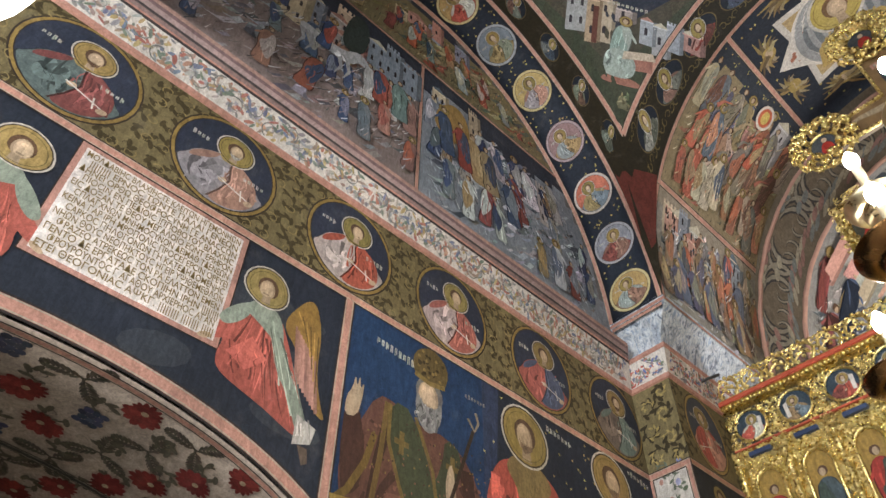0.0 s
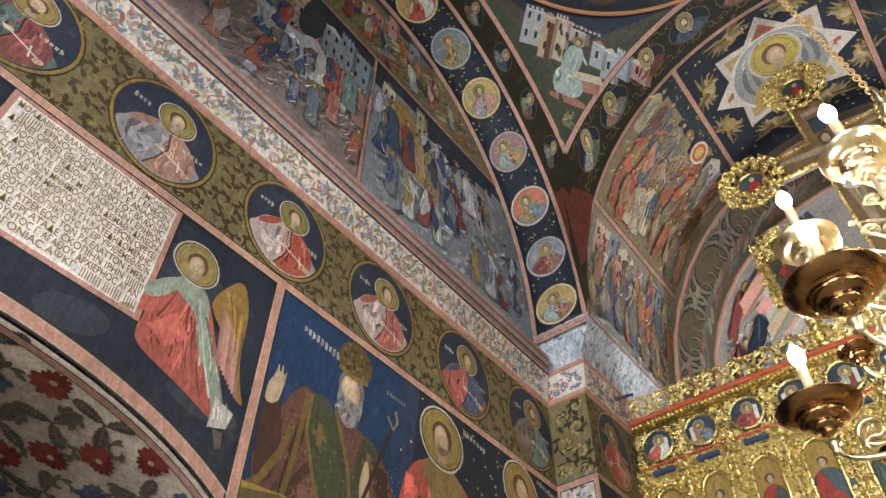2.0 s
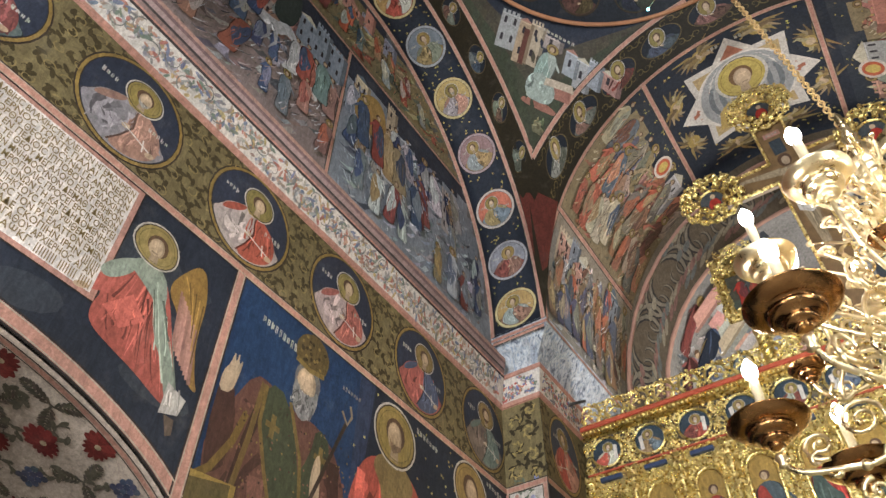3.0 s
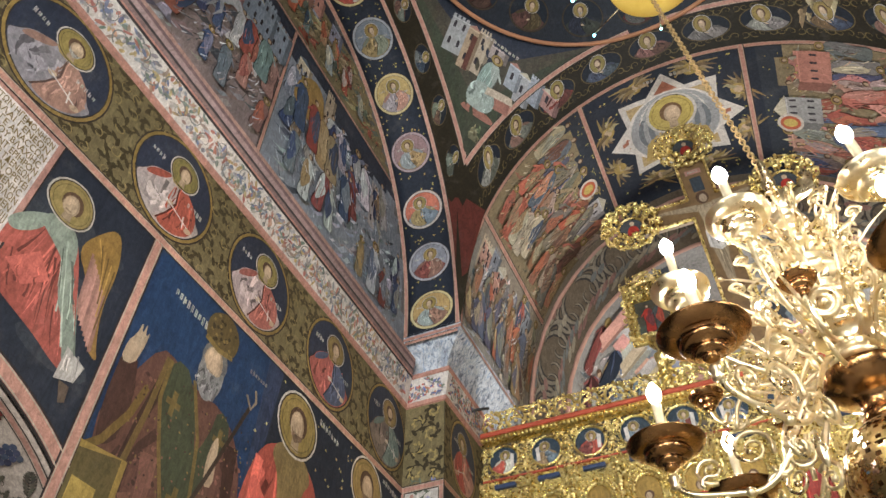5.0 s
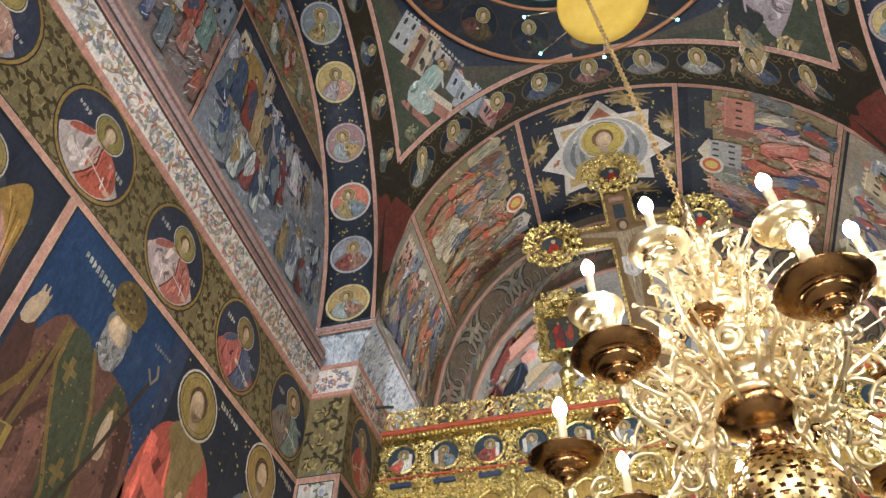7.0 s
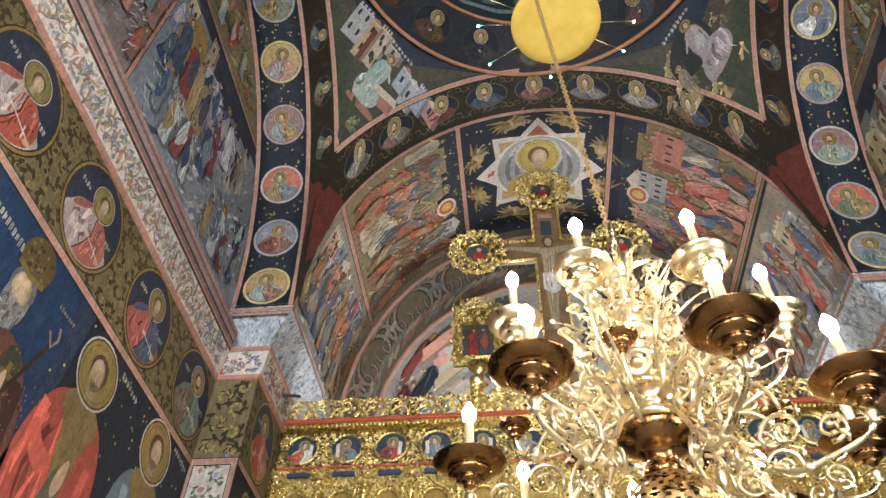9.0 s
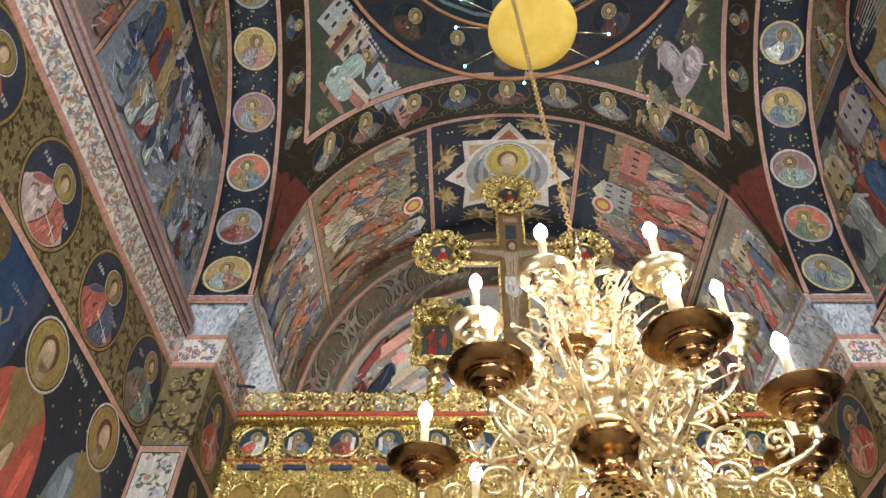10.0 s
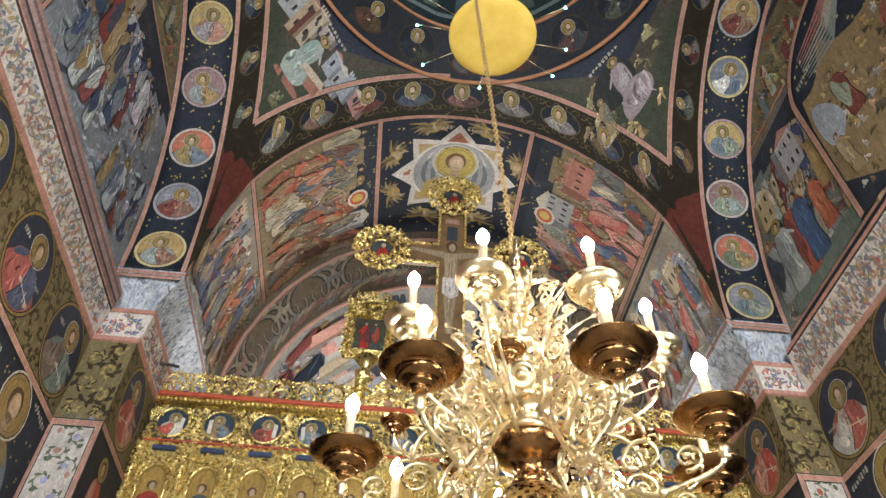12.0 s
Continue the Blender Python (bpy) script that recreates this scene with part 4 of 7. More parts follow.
cornice_flowers(north, cornice_north, -1.0, YP - 0.12, 1050)
cornice_flowers(south, cornice_south, 0.6, YP - 0.12, 1000)
for sgn, par in ((-1, cornice_north), (1, cornice_south)):
    for at, w in ((lambda a, b, o: (sgn * (W - a), YP - 0.02 - 0.189 * b - o, ZF1 + 0.005 + b), W - XP), (lambda a, b, o: (sgn * (XP - 0.02 - 0.189 * b - o), YP + a, ZF1 + 0.005 + b), 0.75)):
        p = Painter(at, 0.002)
        for k in range(int(w * 300)):
            c = rng.choice(((0.38, 0.10, 0.08), (0.42, 0.18, 0.12), (0.12, 0.14, 0.28), (0.14, 0.17, 0.12), (0.2, 0.19, 0.2)))
            p.ellipse(rng.uniform(0.01, w), rng.uniform(0.015, 0.168), rng.uniform(0.01, 0.026), rng.uniform(0.005, 0.011), jitter(c), k % 4, 7, rng.uniform(0, 3.1))
        p.done("cornice_flowers", par, "painted sprigs of flowers", kind="stuff")

# north wall, upper zone below the frieze: starry ground, angels with the tablet, bishop and saints
p = Painter(north, 0.002)
for k in range(150):
    y, z = rng.uniform(2.55, 4.15), rng.uniform(2.6, 4.15)
    star(p, y, z, 0.012)
for k in range(9):
    p.ellipse(rng.uniform(0.2, 1.4), rng.uniform(3.3, 4.1), rng.uniform(0.1, 0.25), rng.uniform(0.03, 0.08), (0.035, 0.04, 0.05), 0, 12, rng.uniform(-0.3, 0.3))
p.field(1.64, 2.56, 2.3, ZF0 - 0.02, 4, 6, BLUE, 0)
p.poly([(2.56, ZF0 - 0.02), (2.70, ZF0 - 0.02), (2.62, 3.2), (2.56, 2.8)], (0.03, 0.04, 0.075), 0)
p.done("wall_ground", wall_north)
border(north, many(1.612, 2.4, 1.612, ZF0 - 0.02, 6), 0.05, wall_north)
border(north, [(NY + (NR + 0.05) * math.cos(math.pi * k / 40), NZ + (NH + 0.05) * math.sin(math.pi * k / 40)) for k in range(41)], 0.06, wall_north)


def angel(at, sgn, y, parent):
    """A kneeling angel in a red robe and pale green mantle holding the tablet's edge; sgn 1 looks towards lower y."""
    p = Painter(lambda a, b, o: at(y + sgn * (a * 0.86 if a > 0 else a), 3.95 + (b - 3.975) * (0.80 if b < 3.975 else 1.0), o), 0.004)
    wing = (0.24, 0.14, 0.04)
    p.poly(soft([(0.12, 3.80), (0.19, 3.98), (0.27, 4.07), (0.33, 4.02), (0.37, 3.85), (0.37, 3.62), (0.42, 3.42), (0.47, 3.32), (0.38, 3.36), (0.31, 3.50), (0.24, 3.68)]), wing, 0)
    for k in range(9):
        a = 0.20 + k * 0.018
        p.poly([(a, 3.84 - 0.02 * k), (a + 0.014, 3.84 - 0.02 * k), (a + 0.07, 3.50 - 0.018 * k), (a + 0.05, 3.49 - 0.018 * k)], shade(ROSE, 0.7 + 0.12 * (k % 4)), 1)
    for k in range(6):
        p.line([(0.20 + 0.03 * k, 3.95 - 0.02 * k), (0.28 + 0.02 * k, 3.82 - 0.07 * k)], 0.008, shade(wing, 0.5 if k % 2 else 1.6), 2)
    red = (0.31, 0.082, 0.062)
    p.poly(soft([(-0.06, 3.80), (-0.12, 3.68), (-0.18, 3.62), (-0.14, 3.52), (-0.16, 3.42), (-0.14, 3.33), (-0.02, 3.28), (0.12, 3.24), (0.26, 3.18), (0.34, 3.16), (0.33, 3.32), (0.25, 3.52), (0.16, 3.74), (0.10, 3.84)]), red, 2)
    for q in ((-0.02, 3.78, -0.10, 3.34), (0.05, 3.78, 0.04, 3.28), (0.07, 3.74, 0.18, 3.22), (0.10, 3.66, 0.29, 3.18), (-0.10, 3.60, -0.02, 3.32)):
        folds(p, *q, 0.12, red, 9, 3)
    p.poly([(-0.12, 3.46), (-0.02, 3.40), (0.08, 3.52), (-0.02, 3.62)], shade(red, 1.5), 4)
    folds(p, -0.03, 3.58, 0.0, 3.42, 0.12, shade(red, 1.3), 6, 5)
    mantle = (0.22, 0.25, 0.20)
    p.poly(soft([(-0.10, 3.78), (-0.04, 3.88), (0.06, 3.88), (0.13, 3.80), (0.16, 3.62), (0.28, 3.42), (0.38, 3.22), (0.32, 3.16), (0.24, 3.36), (0.13, 3.50), (0.10, 3.66), (0.0, 3.72)]), mantle, 5)
    folds(p, 0.07, 3.84, 0.30, 3.26, 0.13, mantle, 12, 6)
    p.poly(soft([(-0.04, 3.86), (-0.14, 3.76), (-0.20, 3.64), (-0.15, 3.60), (-0.06, 3.72)]), mantle, 5)
    p.poly(soft([(-0.12, 3.68), (-0.21, 3.58), (-0.24, 3.50), (-0.20, 3.48), (-0.10, 3.56)]), shade(red, 1.15), 4)
    p.ellipse(-0.225, 3.485, 0.035, 0.018, SKIN, 6, 10, 0.6)
    p.poly([(0.30, 3.30), (0.42, 3.26), (0.40, 3.16), (0.30, 3.12)], shade(WHITE, 0.7), 6)
    folds(p, 0.33, 3.30, 0.36, 3.14, 0.09, WHITE, 6, 7)
    p.poly([(0.33, 3.13), (0.39, 3.13), (0.40, 3.05), (0.37, 3.03)], (0.1, 0.07, 0.05), 4)
    head(p, 0.0, 3.975, 0.062, 7, (0.10, 0.055, 0.03), (0.26, 0.19, 0.065), None, -1)
    return p.done("angel_painting", parent)


angel(north, 1, 1.168, wall_north)
angel(north, -1, 0.03, wall_north)

# the tablet with its inscription; names stay bars
TY0, TY1, TZ0, TZ1 = 0.195, 1.018, 3.518, 4.178
p = Painter(north, 0.004)
p.field(TY0, TY1, TZ0, TZ1, 1, 1, (0.03, 0.02, 0.015), 0)
p.field(TY0 + 0.006, TY1 - 0.006, TZ0 + 0.006, TZ1 - 0.006, 1, 1, ROSE, 2)
p.field(TY0 + 0.032, TY1 - 0.032, TZ0 + 0.03, TZ1 - 0.03, 1, 1, (0.64, 0.58, 0.545), 4)
tablet = p.done("inscription_tablet", wall_north, "white painted tablet with a Greek inscription")
INK = plain_material("brown ink", (0.16, 0.11, 0.05), (0.26, 0.18, 0.07), 0.7, 40, 0.0)
LINES = ["ΜΟΛΔΑΒΙΗC ΒΛΑΧΙΗCΤΕ ΚΛΕΙΤΩΝ ΗΓΕΜΟΝΗΩΝ", "|||||||| ΕΡΝΟC ΤΩΝΤΕ ΠΑΛΑΙ ΓΕΝΕΩΝ", "ΔΗΝΕΙ ΟΡΘΩ ΘΕΟΦΡΟCΥΝΗ ΓΕ ΑΝΑCCΩΝ",
         "ΠΙΟCΙΝ ΕΝ ΠΕΔΙΟΙC ΙΠΠΟΒΟΤΟΥ ΒΛΑΧΙΗC", "ΕΙC ΔΟΞΑΝ ΤΕ ΘΕΟΥ ΜΕΓΑΛΟΙΟ ΕΩΝΤ ΕΡΙΗΡΟΝ", "CΠΛΑΓΧΝΩΝ ΜΝΗΜΟCΥΝΟΝ ΔΕΙΜΑΘ ΤΔΕΝΕΩΝ",
         "ΚΕΙΝΑ ΓΑΡ ΙΡΗ ΜΡΟΠΟΛΙC ΠΡΟCΕΓΕΡCΙΝ ΟΡΕΥΕΙ", "CΑΡΚΟC ΠΗΛΟΓΟΝΩΝ ΓΗ ΚΑΤΕΔΗΔΟΜΕΝΗC", "ΝΗΩΝ ΘΟΥC ΝΕΟΠΗΚΤΟΥC ΗΓΕΙΡ ΥΨΙΘΕΜΕΘΛΩΝ",
         "ΦΡΑΖΕΟ ΑΤΡΕΚΕΩC ΤΟΝ ΡΑ ΕΛΑΤΤΟΝ ΕΜΕΝ", "ΓΕΝΤΟ ΔΕ ΕΡΓΑΤΑΔΕ CΚΟΠΙΗΝ ΙΡΗΝ ||||||||", "ΦΡΟΥΡΟΥΝΤΟC Γ ΑΓΑΘΟΥ ΑΡΧΙΕΡΗΟC ΑΓΑΝ",
         "ΕΤΕΙ ΘΕΟΓΟΝΙΑC ΑΨΚΓ. |||||||| ||||||| |||||"]
LATIN = str.maketrans("ΑΒΕΖΗΙΚΜΝΟΡΤΥΧ", "ABEZHIKMNOPTYX")
for k, words in enumerate(LINES):
    cu = bpy.data.curves.new("inscription_line", "FONT")
    cu.body = words.translate(LATIN)
    cu.size = 0.052
    cu.offset = 0.0007
    cu.fill_mode = "FRONT"
    cu.align_x = "CENTER"
    tmp = new("inscription_line", cu)
    deps = bpy.context.evaluated_depsgraph_get()
    me = bpy.data.meshes.new_from_object(tmp.evaluated_get(deps))
    bpy.data.objects.remove(tmp)
    wide = max(v.co.x for v in me.vertices) - min(v.co.x for v in me.vertices)
    fit = (0.735 if k % 2 == 0 else 0.70) / wide
    zz = TZ1 - 0.080 - k * 0.0445
    ob = linked("inscription_line", me, tablet, INK)
    # text runs along +y seen from the room: x of the letters to +y, y to z
    ob.matrix_basis = Matrix(((0, 0, 1, -W + 0.0095), (fit, 0, 0, (TY0 + TY1) / 2 + (0.012 if k % 2 else 0.0)), (0, 0.98, 0, zz), (0, 0, 0, 1)))

# the bishop on his blue ground
p = Painter(north, 0.005)
brown = (0.105, 0.048, 0.036)
p.poly(soft([(1.74, 3.50), (1.84, 3.72), (1.95, 3.72), (2.10, 3.66), (2.30, 3.68), (2.45, 3.58), (2.54, 3.40), (2.60, 3.0), (2.62, 2.4), (1.72, 2.4), (1.74, 2.95), (1.68, 3.16), (1.66, 3.30)], 1), brown, 0)
for k in range(150):
    y, z = rng.uniform(1.75, 2.55), rng.uniform(2.45, 3.62)
    p.ellipse(y, z, 0.010, 0.014, shade(brown, rng.choice((0.5, 1.7))), 1, 6, rng.uniform(0, 3))
folds(p, 2.15, 3.6, 2.15, 2.5, 0.8, brown, 18, 2)
p.line([(1.90, 3.70), (1.88, 3.4), (1.84, 3.1), (1.82, 2.5)], 0.03, (0.13, 0.085, 0.028), 3)
p.poly(soft([(1.66, 3.60), (1.73, 3.62), (1.80, 3.40), (1.78, 3.20), (1.70, 3.14), (1.66, 3.3)], 1), shade(brown, 0.55), 3)
p.line([(1.84, 3.50), (1.80, 3.34), (1.72, 3.18), (1.66, 3.12)], 0.035, (0.14, 0.09, 0.025), 4)
gr = (0.045, 0.05, 0.028)
p.poly(soft([(1.93, 3.73), (2.06, 3.72), (2.20, 3.42), (2.26, 3.10), (2.30, 2.5), (2.14, 2.5), (2.10, 3.05), (1.98, 3.35), (1.92, 3.55)], 1), gr, 3)
p.poly(soft([(2.28, 3.68), (2.40, 3.62), (2.36, 3.40), (2.22, 3.16), (2.16, 3.30), (2.26, 3.50)], 1), gr, 3)
for q in ([(1.92, 3.70), (1.92, 3.5), (2.0, 3.3), (2.12, 3.05), (2.14, 2.6)], [(2.08, 3.70), (2.2, 3.45), (2.26, 3.12), (2.30, 2.6)]):
    p.line(q, 0.022, (0.14, 0.095, 0.03), 5)
for y, z in ((2.0, 3.52), (2.33, 3.52), (2.16, 3.14), (2.22, 2.9)):
    p.poly([(y - 0.045, z - 0.015), (y - 0.015, z - 0.015), (y - 0.015, z - 0.06), (y + 0.015, z - 0.06), (y + 0.015, z - 0.015), (y + 0.045, z - 0.015), (y + 0.045, z + 0.015), (y + 0.015, z + 0.015), (y + 0.015, z + 0.06), (y - 0.015, z + 0.06), (y - 0.015, z + 0.015), (y - 0.045, z + 0.015)], (0.13, 0.09, 0.03), 6)
for k in range(220):
    y, z = rng.uniform(1.80, 2.56), rng.uniform(2.6, 3.66)
    p.ellipse(y, z, 0.007, 0.005, ((0.17, 0.115, 0.04), (0.045, 0.025, 0.018), (0.16, 0.075, 0.055))[k % 3], 5, 6, rng.uniform(0, 3))
# raised hand
p.poly(soft([(1.66, 3.52), (1.66, 3.62), (1.69, 3.68), (1.70, 3.76), (1.715, 3.69), (1.725, 3.77), (1.735, 3.69), (1.755, 3.74), (1.75, 3.64), (1.73, 3.54)], 1), shade(SKIN, 0.85), 6)
p.poly(soft([(2.28, 3.40), (2.30, 3.52), (2.33, 3.54), (2.35, 3.42), (2.36, 3.30), (2.30, 3.28)], 1), shade(SKIN, 0.85), 7)
p.line([(2.05, 2.7), (2.30, 3.30), (2.48, 3.80)], 0.022, (0.035, 0.022, 0.015), 8)
p.line([(2.44, 3.86), (2.49, 3.80), (2.52, 3.86), (2.50, 3.92)], 0.018, (0.2, 0.15, 0.1), 8)
head(p, 2.165, 3.86, 0.10, 6, (0.13, 0.12, 0.12), None, (0.19, 0.18, 0.175), -1)
p.poly(soft([(2.08, 3.86), (2.12, 3.80), (2.165, 3.785), (2.21, 3.80), (2.25, 3.86), (2.25, 3.74), (2.20, 3.66), (2.155, 3.64), (2.10, 3.68), (2.07, 3.76)], 1), (0.20, 0.19, 0.185), 14)
folds(p, 2.165, 3.80, 2.16, 3.66, 0.16, (0.20, 0.19, 0.185), 26, 15)
p.poly(soft([(2.06, 3.95), (2.27, 3.95), (2.30, 4.06), (2.26, 4.14), (2.17, 4.175), (2.08, 4.13), (2.04, 4.05)], 1), (0.095, 0.066, 0.026), 13)
for k in range(26):
    p.ellipse(rng.uniform(2.07, 2.26), rng.uniform(3.97, 4.13), 0.011, 0.011, rng.choice(((0.04, 0.028, 0.014), (0.18, 0.125, 0.045))), 14, 7)
p.line([(2.06, 3.96), (2.165, 3.94), (2.27, 3.96)], 0.03, (0.17, 0.115, 0.04), 15)
lettering(p, 1.93, 4.02, 0.26, 0.05, 9, 3, turn=-0.1)
lettering(p, 2.50, 4.00, 0.16, 0.035, 7, 3, (0.2, 0.17, 0.15))
p.poly([(1.64, 3.12), (1.86, 3.16), (1.86, 2.4), (1.64, 2.4)], (0.10, 0.075, 0.03), 6)
p.line([(1.64, 3.12), (1.86, 3.16), (1.86, 2.4)], 0.03, (0.27, 0.18, 0.05), 7)
p.poly([(1.66, 3.0), (1.78, 3.0), (1.78, 2.5), (1.66, 2.5)], (0.32, 0.22, 0.06), 8)
p.done("bishop_painting", wall_north)


def standing_saint(at, y, z, r, robe, mantle, parent, side=1):
    """Upper half of a large standing saint with a broad nimbus."""
    p = Painter(at, 0.005)
    k = 1.05
    X = lambda a, b: (y + a * k, z + b * k)
    p.poly(soft([X(-0.08, -0.16), X(-0.24, -0.24), X(-0.32, -0.45), X(-0.36, -0.8), X(-0.36, -1.6), X(0.34, -1.6), X(0.36, -0.8), X(0.32, -0.42), X(0.22, -0.22), X(0.08, -0.16)]), robe, 0)
    folds(p, y, z - 0.3 * k, y, z - 1.4 * k, 0.6 * k, robe, 24, 1)
    p.poly(soft([X(-0.10, -0.14), X(0.10, -0.14), X(0.20, -0.24), X(0.12, -0.34), X(0.10, -0.6), X(-0.05, -0.6), X(-0.08, -0.34), X(-0.18, -0.24)]), (0.20, 0.14, 0.06), 2)
    p.poly(soft([X(-0.05, -0.5), X(0.10, -0.5), X(0.14, -1.6), X(-0.1, -1.6)]), mantle, 3)
    folds(p, y, z - 0.6 * k, y, z - 1.4 * k, 0.2 * k, mantle, 8, 4)
    p.poly(soft([X(-0.3, -0.5), X(-0.16, -0.62), X(-0.04, -0.58), X(-0.05, -0.50), X(-0.16, -0.5), X(-0.26, -0.4)]), shade(robe, 1.4), 5)
    p.poly(soft([X(0.0, -0.58), X(0.04, -0.46), X(0.08, -0.44), X(0.09, -0.56), X(0.04, -0.66)]), SKIN, 6)
    head(p, y, z, r, 4, BROWN, (0.28, 0.20, 0.065), (0.19, 0.12, 0.075), side)
    lettering(p, y + 0.30 * k, z + 0.13 * k, 0.22 * k, 0.045, 7, 2, turn=-0.15)
    p.done("saint_painting", parent)


standing_saint(north, 2.90, 3.955, 0.094, CRIMSON, (0.10, 0.10, 0.06), wall_north, -1)
standing_saint(north, 3.70, 3.985, 0.094, SLATE, CRIMSON, wall_north)
standing_saint(south, 3.70, 3.98, 0.094, ROSE, SLATE, wall_south)
standing_saint(south, 2.95, 3.98, 0.094, SLATE, CRIMSON, wall_south)

# lunettes: two registers of scenes
NAVY_ROBES = [(0.05, 0.075, 0.15), (0.045, 0.06, 0.11), (0.42, 0.43, 0.44), (0.20, 0.225, 0.25), (0.12, 0.15, 0.18), (0.27, 0.19, 0.10), (0.30, 0.29, 0.29), (0.17, 0.05, 0.045), (0.24, 0.22, 0.20)]
SLATE_ROCKS = ((0.46, 0.48, 0.51), (0.36, 0.39, 0.43), (0.24, 0.27, 0.31), (0.07, 0.08, 0.10), (0.16, 0.18, 0.21), (0.30, 0.31, 0.33), (0.19, 0.16, 0.15))
EARTH = ((0.22, 0.16, 0.14), (0.17, 0.125, 0.11), (0.30, 0.27, 0.26), (0.09, 0.09, 0.10), (0.24, 0.25, 0.27), (0.32, 0.33, 0.34))
ROAD_ROBES = [(0.40, 0.39, 0.38), (0.17, 0.21, 0.19), (0.06, 0.08, 0.14), (0.28, 0.09, 0.07), (0.24, 0.13, 0.11), (0.16, 0.19, 0.22), (0.30, 0.27, 0.24)]
TOWN_ROBES = [(0.34, 0.10, 0.06), (0.06, 0.085, 0.15), (0.17, 0.05, 0.045), (0.26, 0.27, 0.26), (0.16, 0.18, 0.18), (0.30, 0.22, 0.12), (0.38, 0.33, 0.27)]


def under(x, y):
    q = 1 - ((x - YC) / (AN - 0.03)) ** 2
    return q > 0 and y < ZS + (H - 0.03) * math.sqrt(q) and YW + 0.05 < x < YE - 0.04


def horse(p, x, y, k, colour, layer):
    """A walking pack animal, plain."""
    X = lambda a, b: (x + a * k, y + b * k)
    p.poly(soft([X(-0.22, 0.22), X(-0.20, 0.33), X(0.0, 0.31), X(0.16, 0.34), X(0.26, 0.46), X(0.34, 0.44), X(0.40, 0.34), X(0.36, 0.31), X(0.28, 0.34), X(0.22, 0.22), X(0.0, 0.19)]), colour, layer)
    for a in (-0.19, -0.12, 0.12, 0.19):
        p.line([X(a, 0.24), X(a + 0.03, 0.12), X(a - 0.01, 0.0)], 0.045 * k, shade(colour, 0.8), layer, True)
    folds(p, x, y + 0.31 * k, x, y + 0.20 * k, 0.4 * k, colour, 8, layer + 1)


for f, par in ((north, wall_north), (south, wall_south)):
    n_side = f is north
    p = Painter(f, 0.002)
    scene_panel(p, 2.02, YE, 5.40, 7.03, ((0.03, 0.035, 0.05), (0.20, 0.22, 0.25) if n_side else (0.15, 0.17, 0.15)), 11, 0.36, 3 if n_side else 9, under, NAVY_ROBES if n_side else TOWN_ROBES, SLATE_ROCKS if n_side else ((0.30, 0.29, 0.28), (0.16, 0.18, 0.17), (0.36, 0.29, 0.18), (0.10, 0.11, 0.11), (0.34, 0.16, 0.11)), -0.6)
    if n_side:
        # cave glow and the tall group before it
        p.poly(soft([(2.12, 6.25), (2.16, 6.60), (2.34, 6.82), (2.50, 6.72), (2.52, 6.30)]), (0.27, 0.17, 0.06), 50)
        for k, (a, b, h, c, m) in enumerate(((2.28, 6.06, 0.62, (0.05, 0.075, 0.13), (0.06, 0.08, 0.12)), (2.46, 6.02, 0.62, (0.20, 0.05, 0.04), (0.05, 0.065, 0.10)), (2.60, 5.98, 0.64, (0.30, 0.21, 0.11), (0.34, 0.25, 0.14)), (2.74, 5.98, 0.60, (0.26, 0.20, 0.12), (0.05, 0.06, 0.09)), (2.98, 5.80, 0.56, (0.05, 0.075, 0.13), (0.16, 0.19, 0.22)))):
            figure(p, a, b, h, 51 + 6 * (k % 2), c, m, k == 0, -0.1, 1)
    else:
        p.field(2.9, YE - 0.2, 5.40, 5.58, 10, 2, (0.12, 0.15, 0.125), 60)
        for k, (a, b, h, c, m) in enumerate(((3.86, 5.56, 0.72, (0.24, 0.25, 0.25), (0.05, 0.06, 0.08)), (3.66, 5.52, 0.80, (0.30, 0.31, 0.30), (0.20, 0.22, 0.22)), (3.48, 5.50, 0.86, (0.28, 0.08, 0.05), (0.15, 0.045, 0.04)), (3.34, 5.52, 0.80, (0.05, 0.085, 0.16), (0.06, 0.10, 0.19)), (3.12, 5.62, 0.62, (0.36, 0.11, 0.06), (0.38, 0.14, 0.08)))):
            figure(p, a, b, h, 61 + 6 * (k % 2), c, m, k < 2, 0.05, 1)
        p.poly([(2.92, 5.9), (3.06, 5.95), (3.02, 6.45), (2.92, 6.42)], (0.30, 0.21, 0.09), 60)
        house(p, 3.05, 6.35, 0.26, 0.42, (0.32, 0.30, 0.30), 60)
        house(p, 3.62, 6.30, 0.20, 0.34, (0.38, 0.30, 0.17), 60)
    p.done("scene_painting", par, "crowded fresco of robed figures, rocks and buildings", kind="stuff")
    p = Painter(f, 0.002)
    scene_panel(p, 0.15, 1.98, 5.40, 7.03, ((0.03, 0.035, 0.05), (0.20, 0.155, 0.145)), 7, 0.30, 5, under, ROAD_ROBES, EARTH, 0.8)
    p.poly(soft([(1.22, 6.35), (1.26, 6.85), (1.36, 6.98), (1.46, 6.86), (1.44, 6.42)]), (0.035, 0.045, 0.04), 50)
    for a, w, h in ((1.46, 0.16, 0.34), (1.62, 0.14, 0.44), (1.77, 0.17, 0.38)):
        house(p, a, 6.42, w, h, (0.19, 0.22, 0.26), 51)
    horse(p, 1.12, 5.98, 1.0, (0.38, 0.38, 0.39), 55)
    figure(p, 1.10, 6.16, 0.48, 57, (0.05, 0.075, 0.15), (0.28, 0.08, 0.06), True, 0.1, 1)
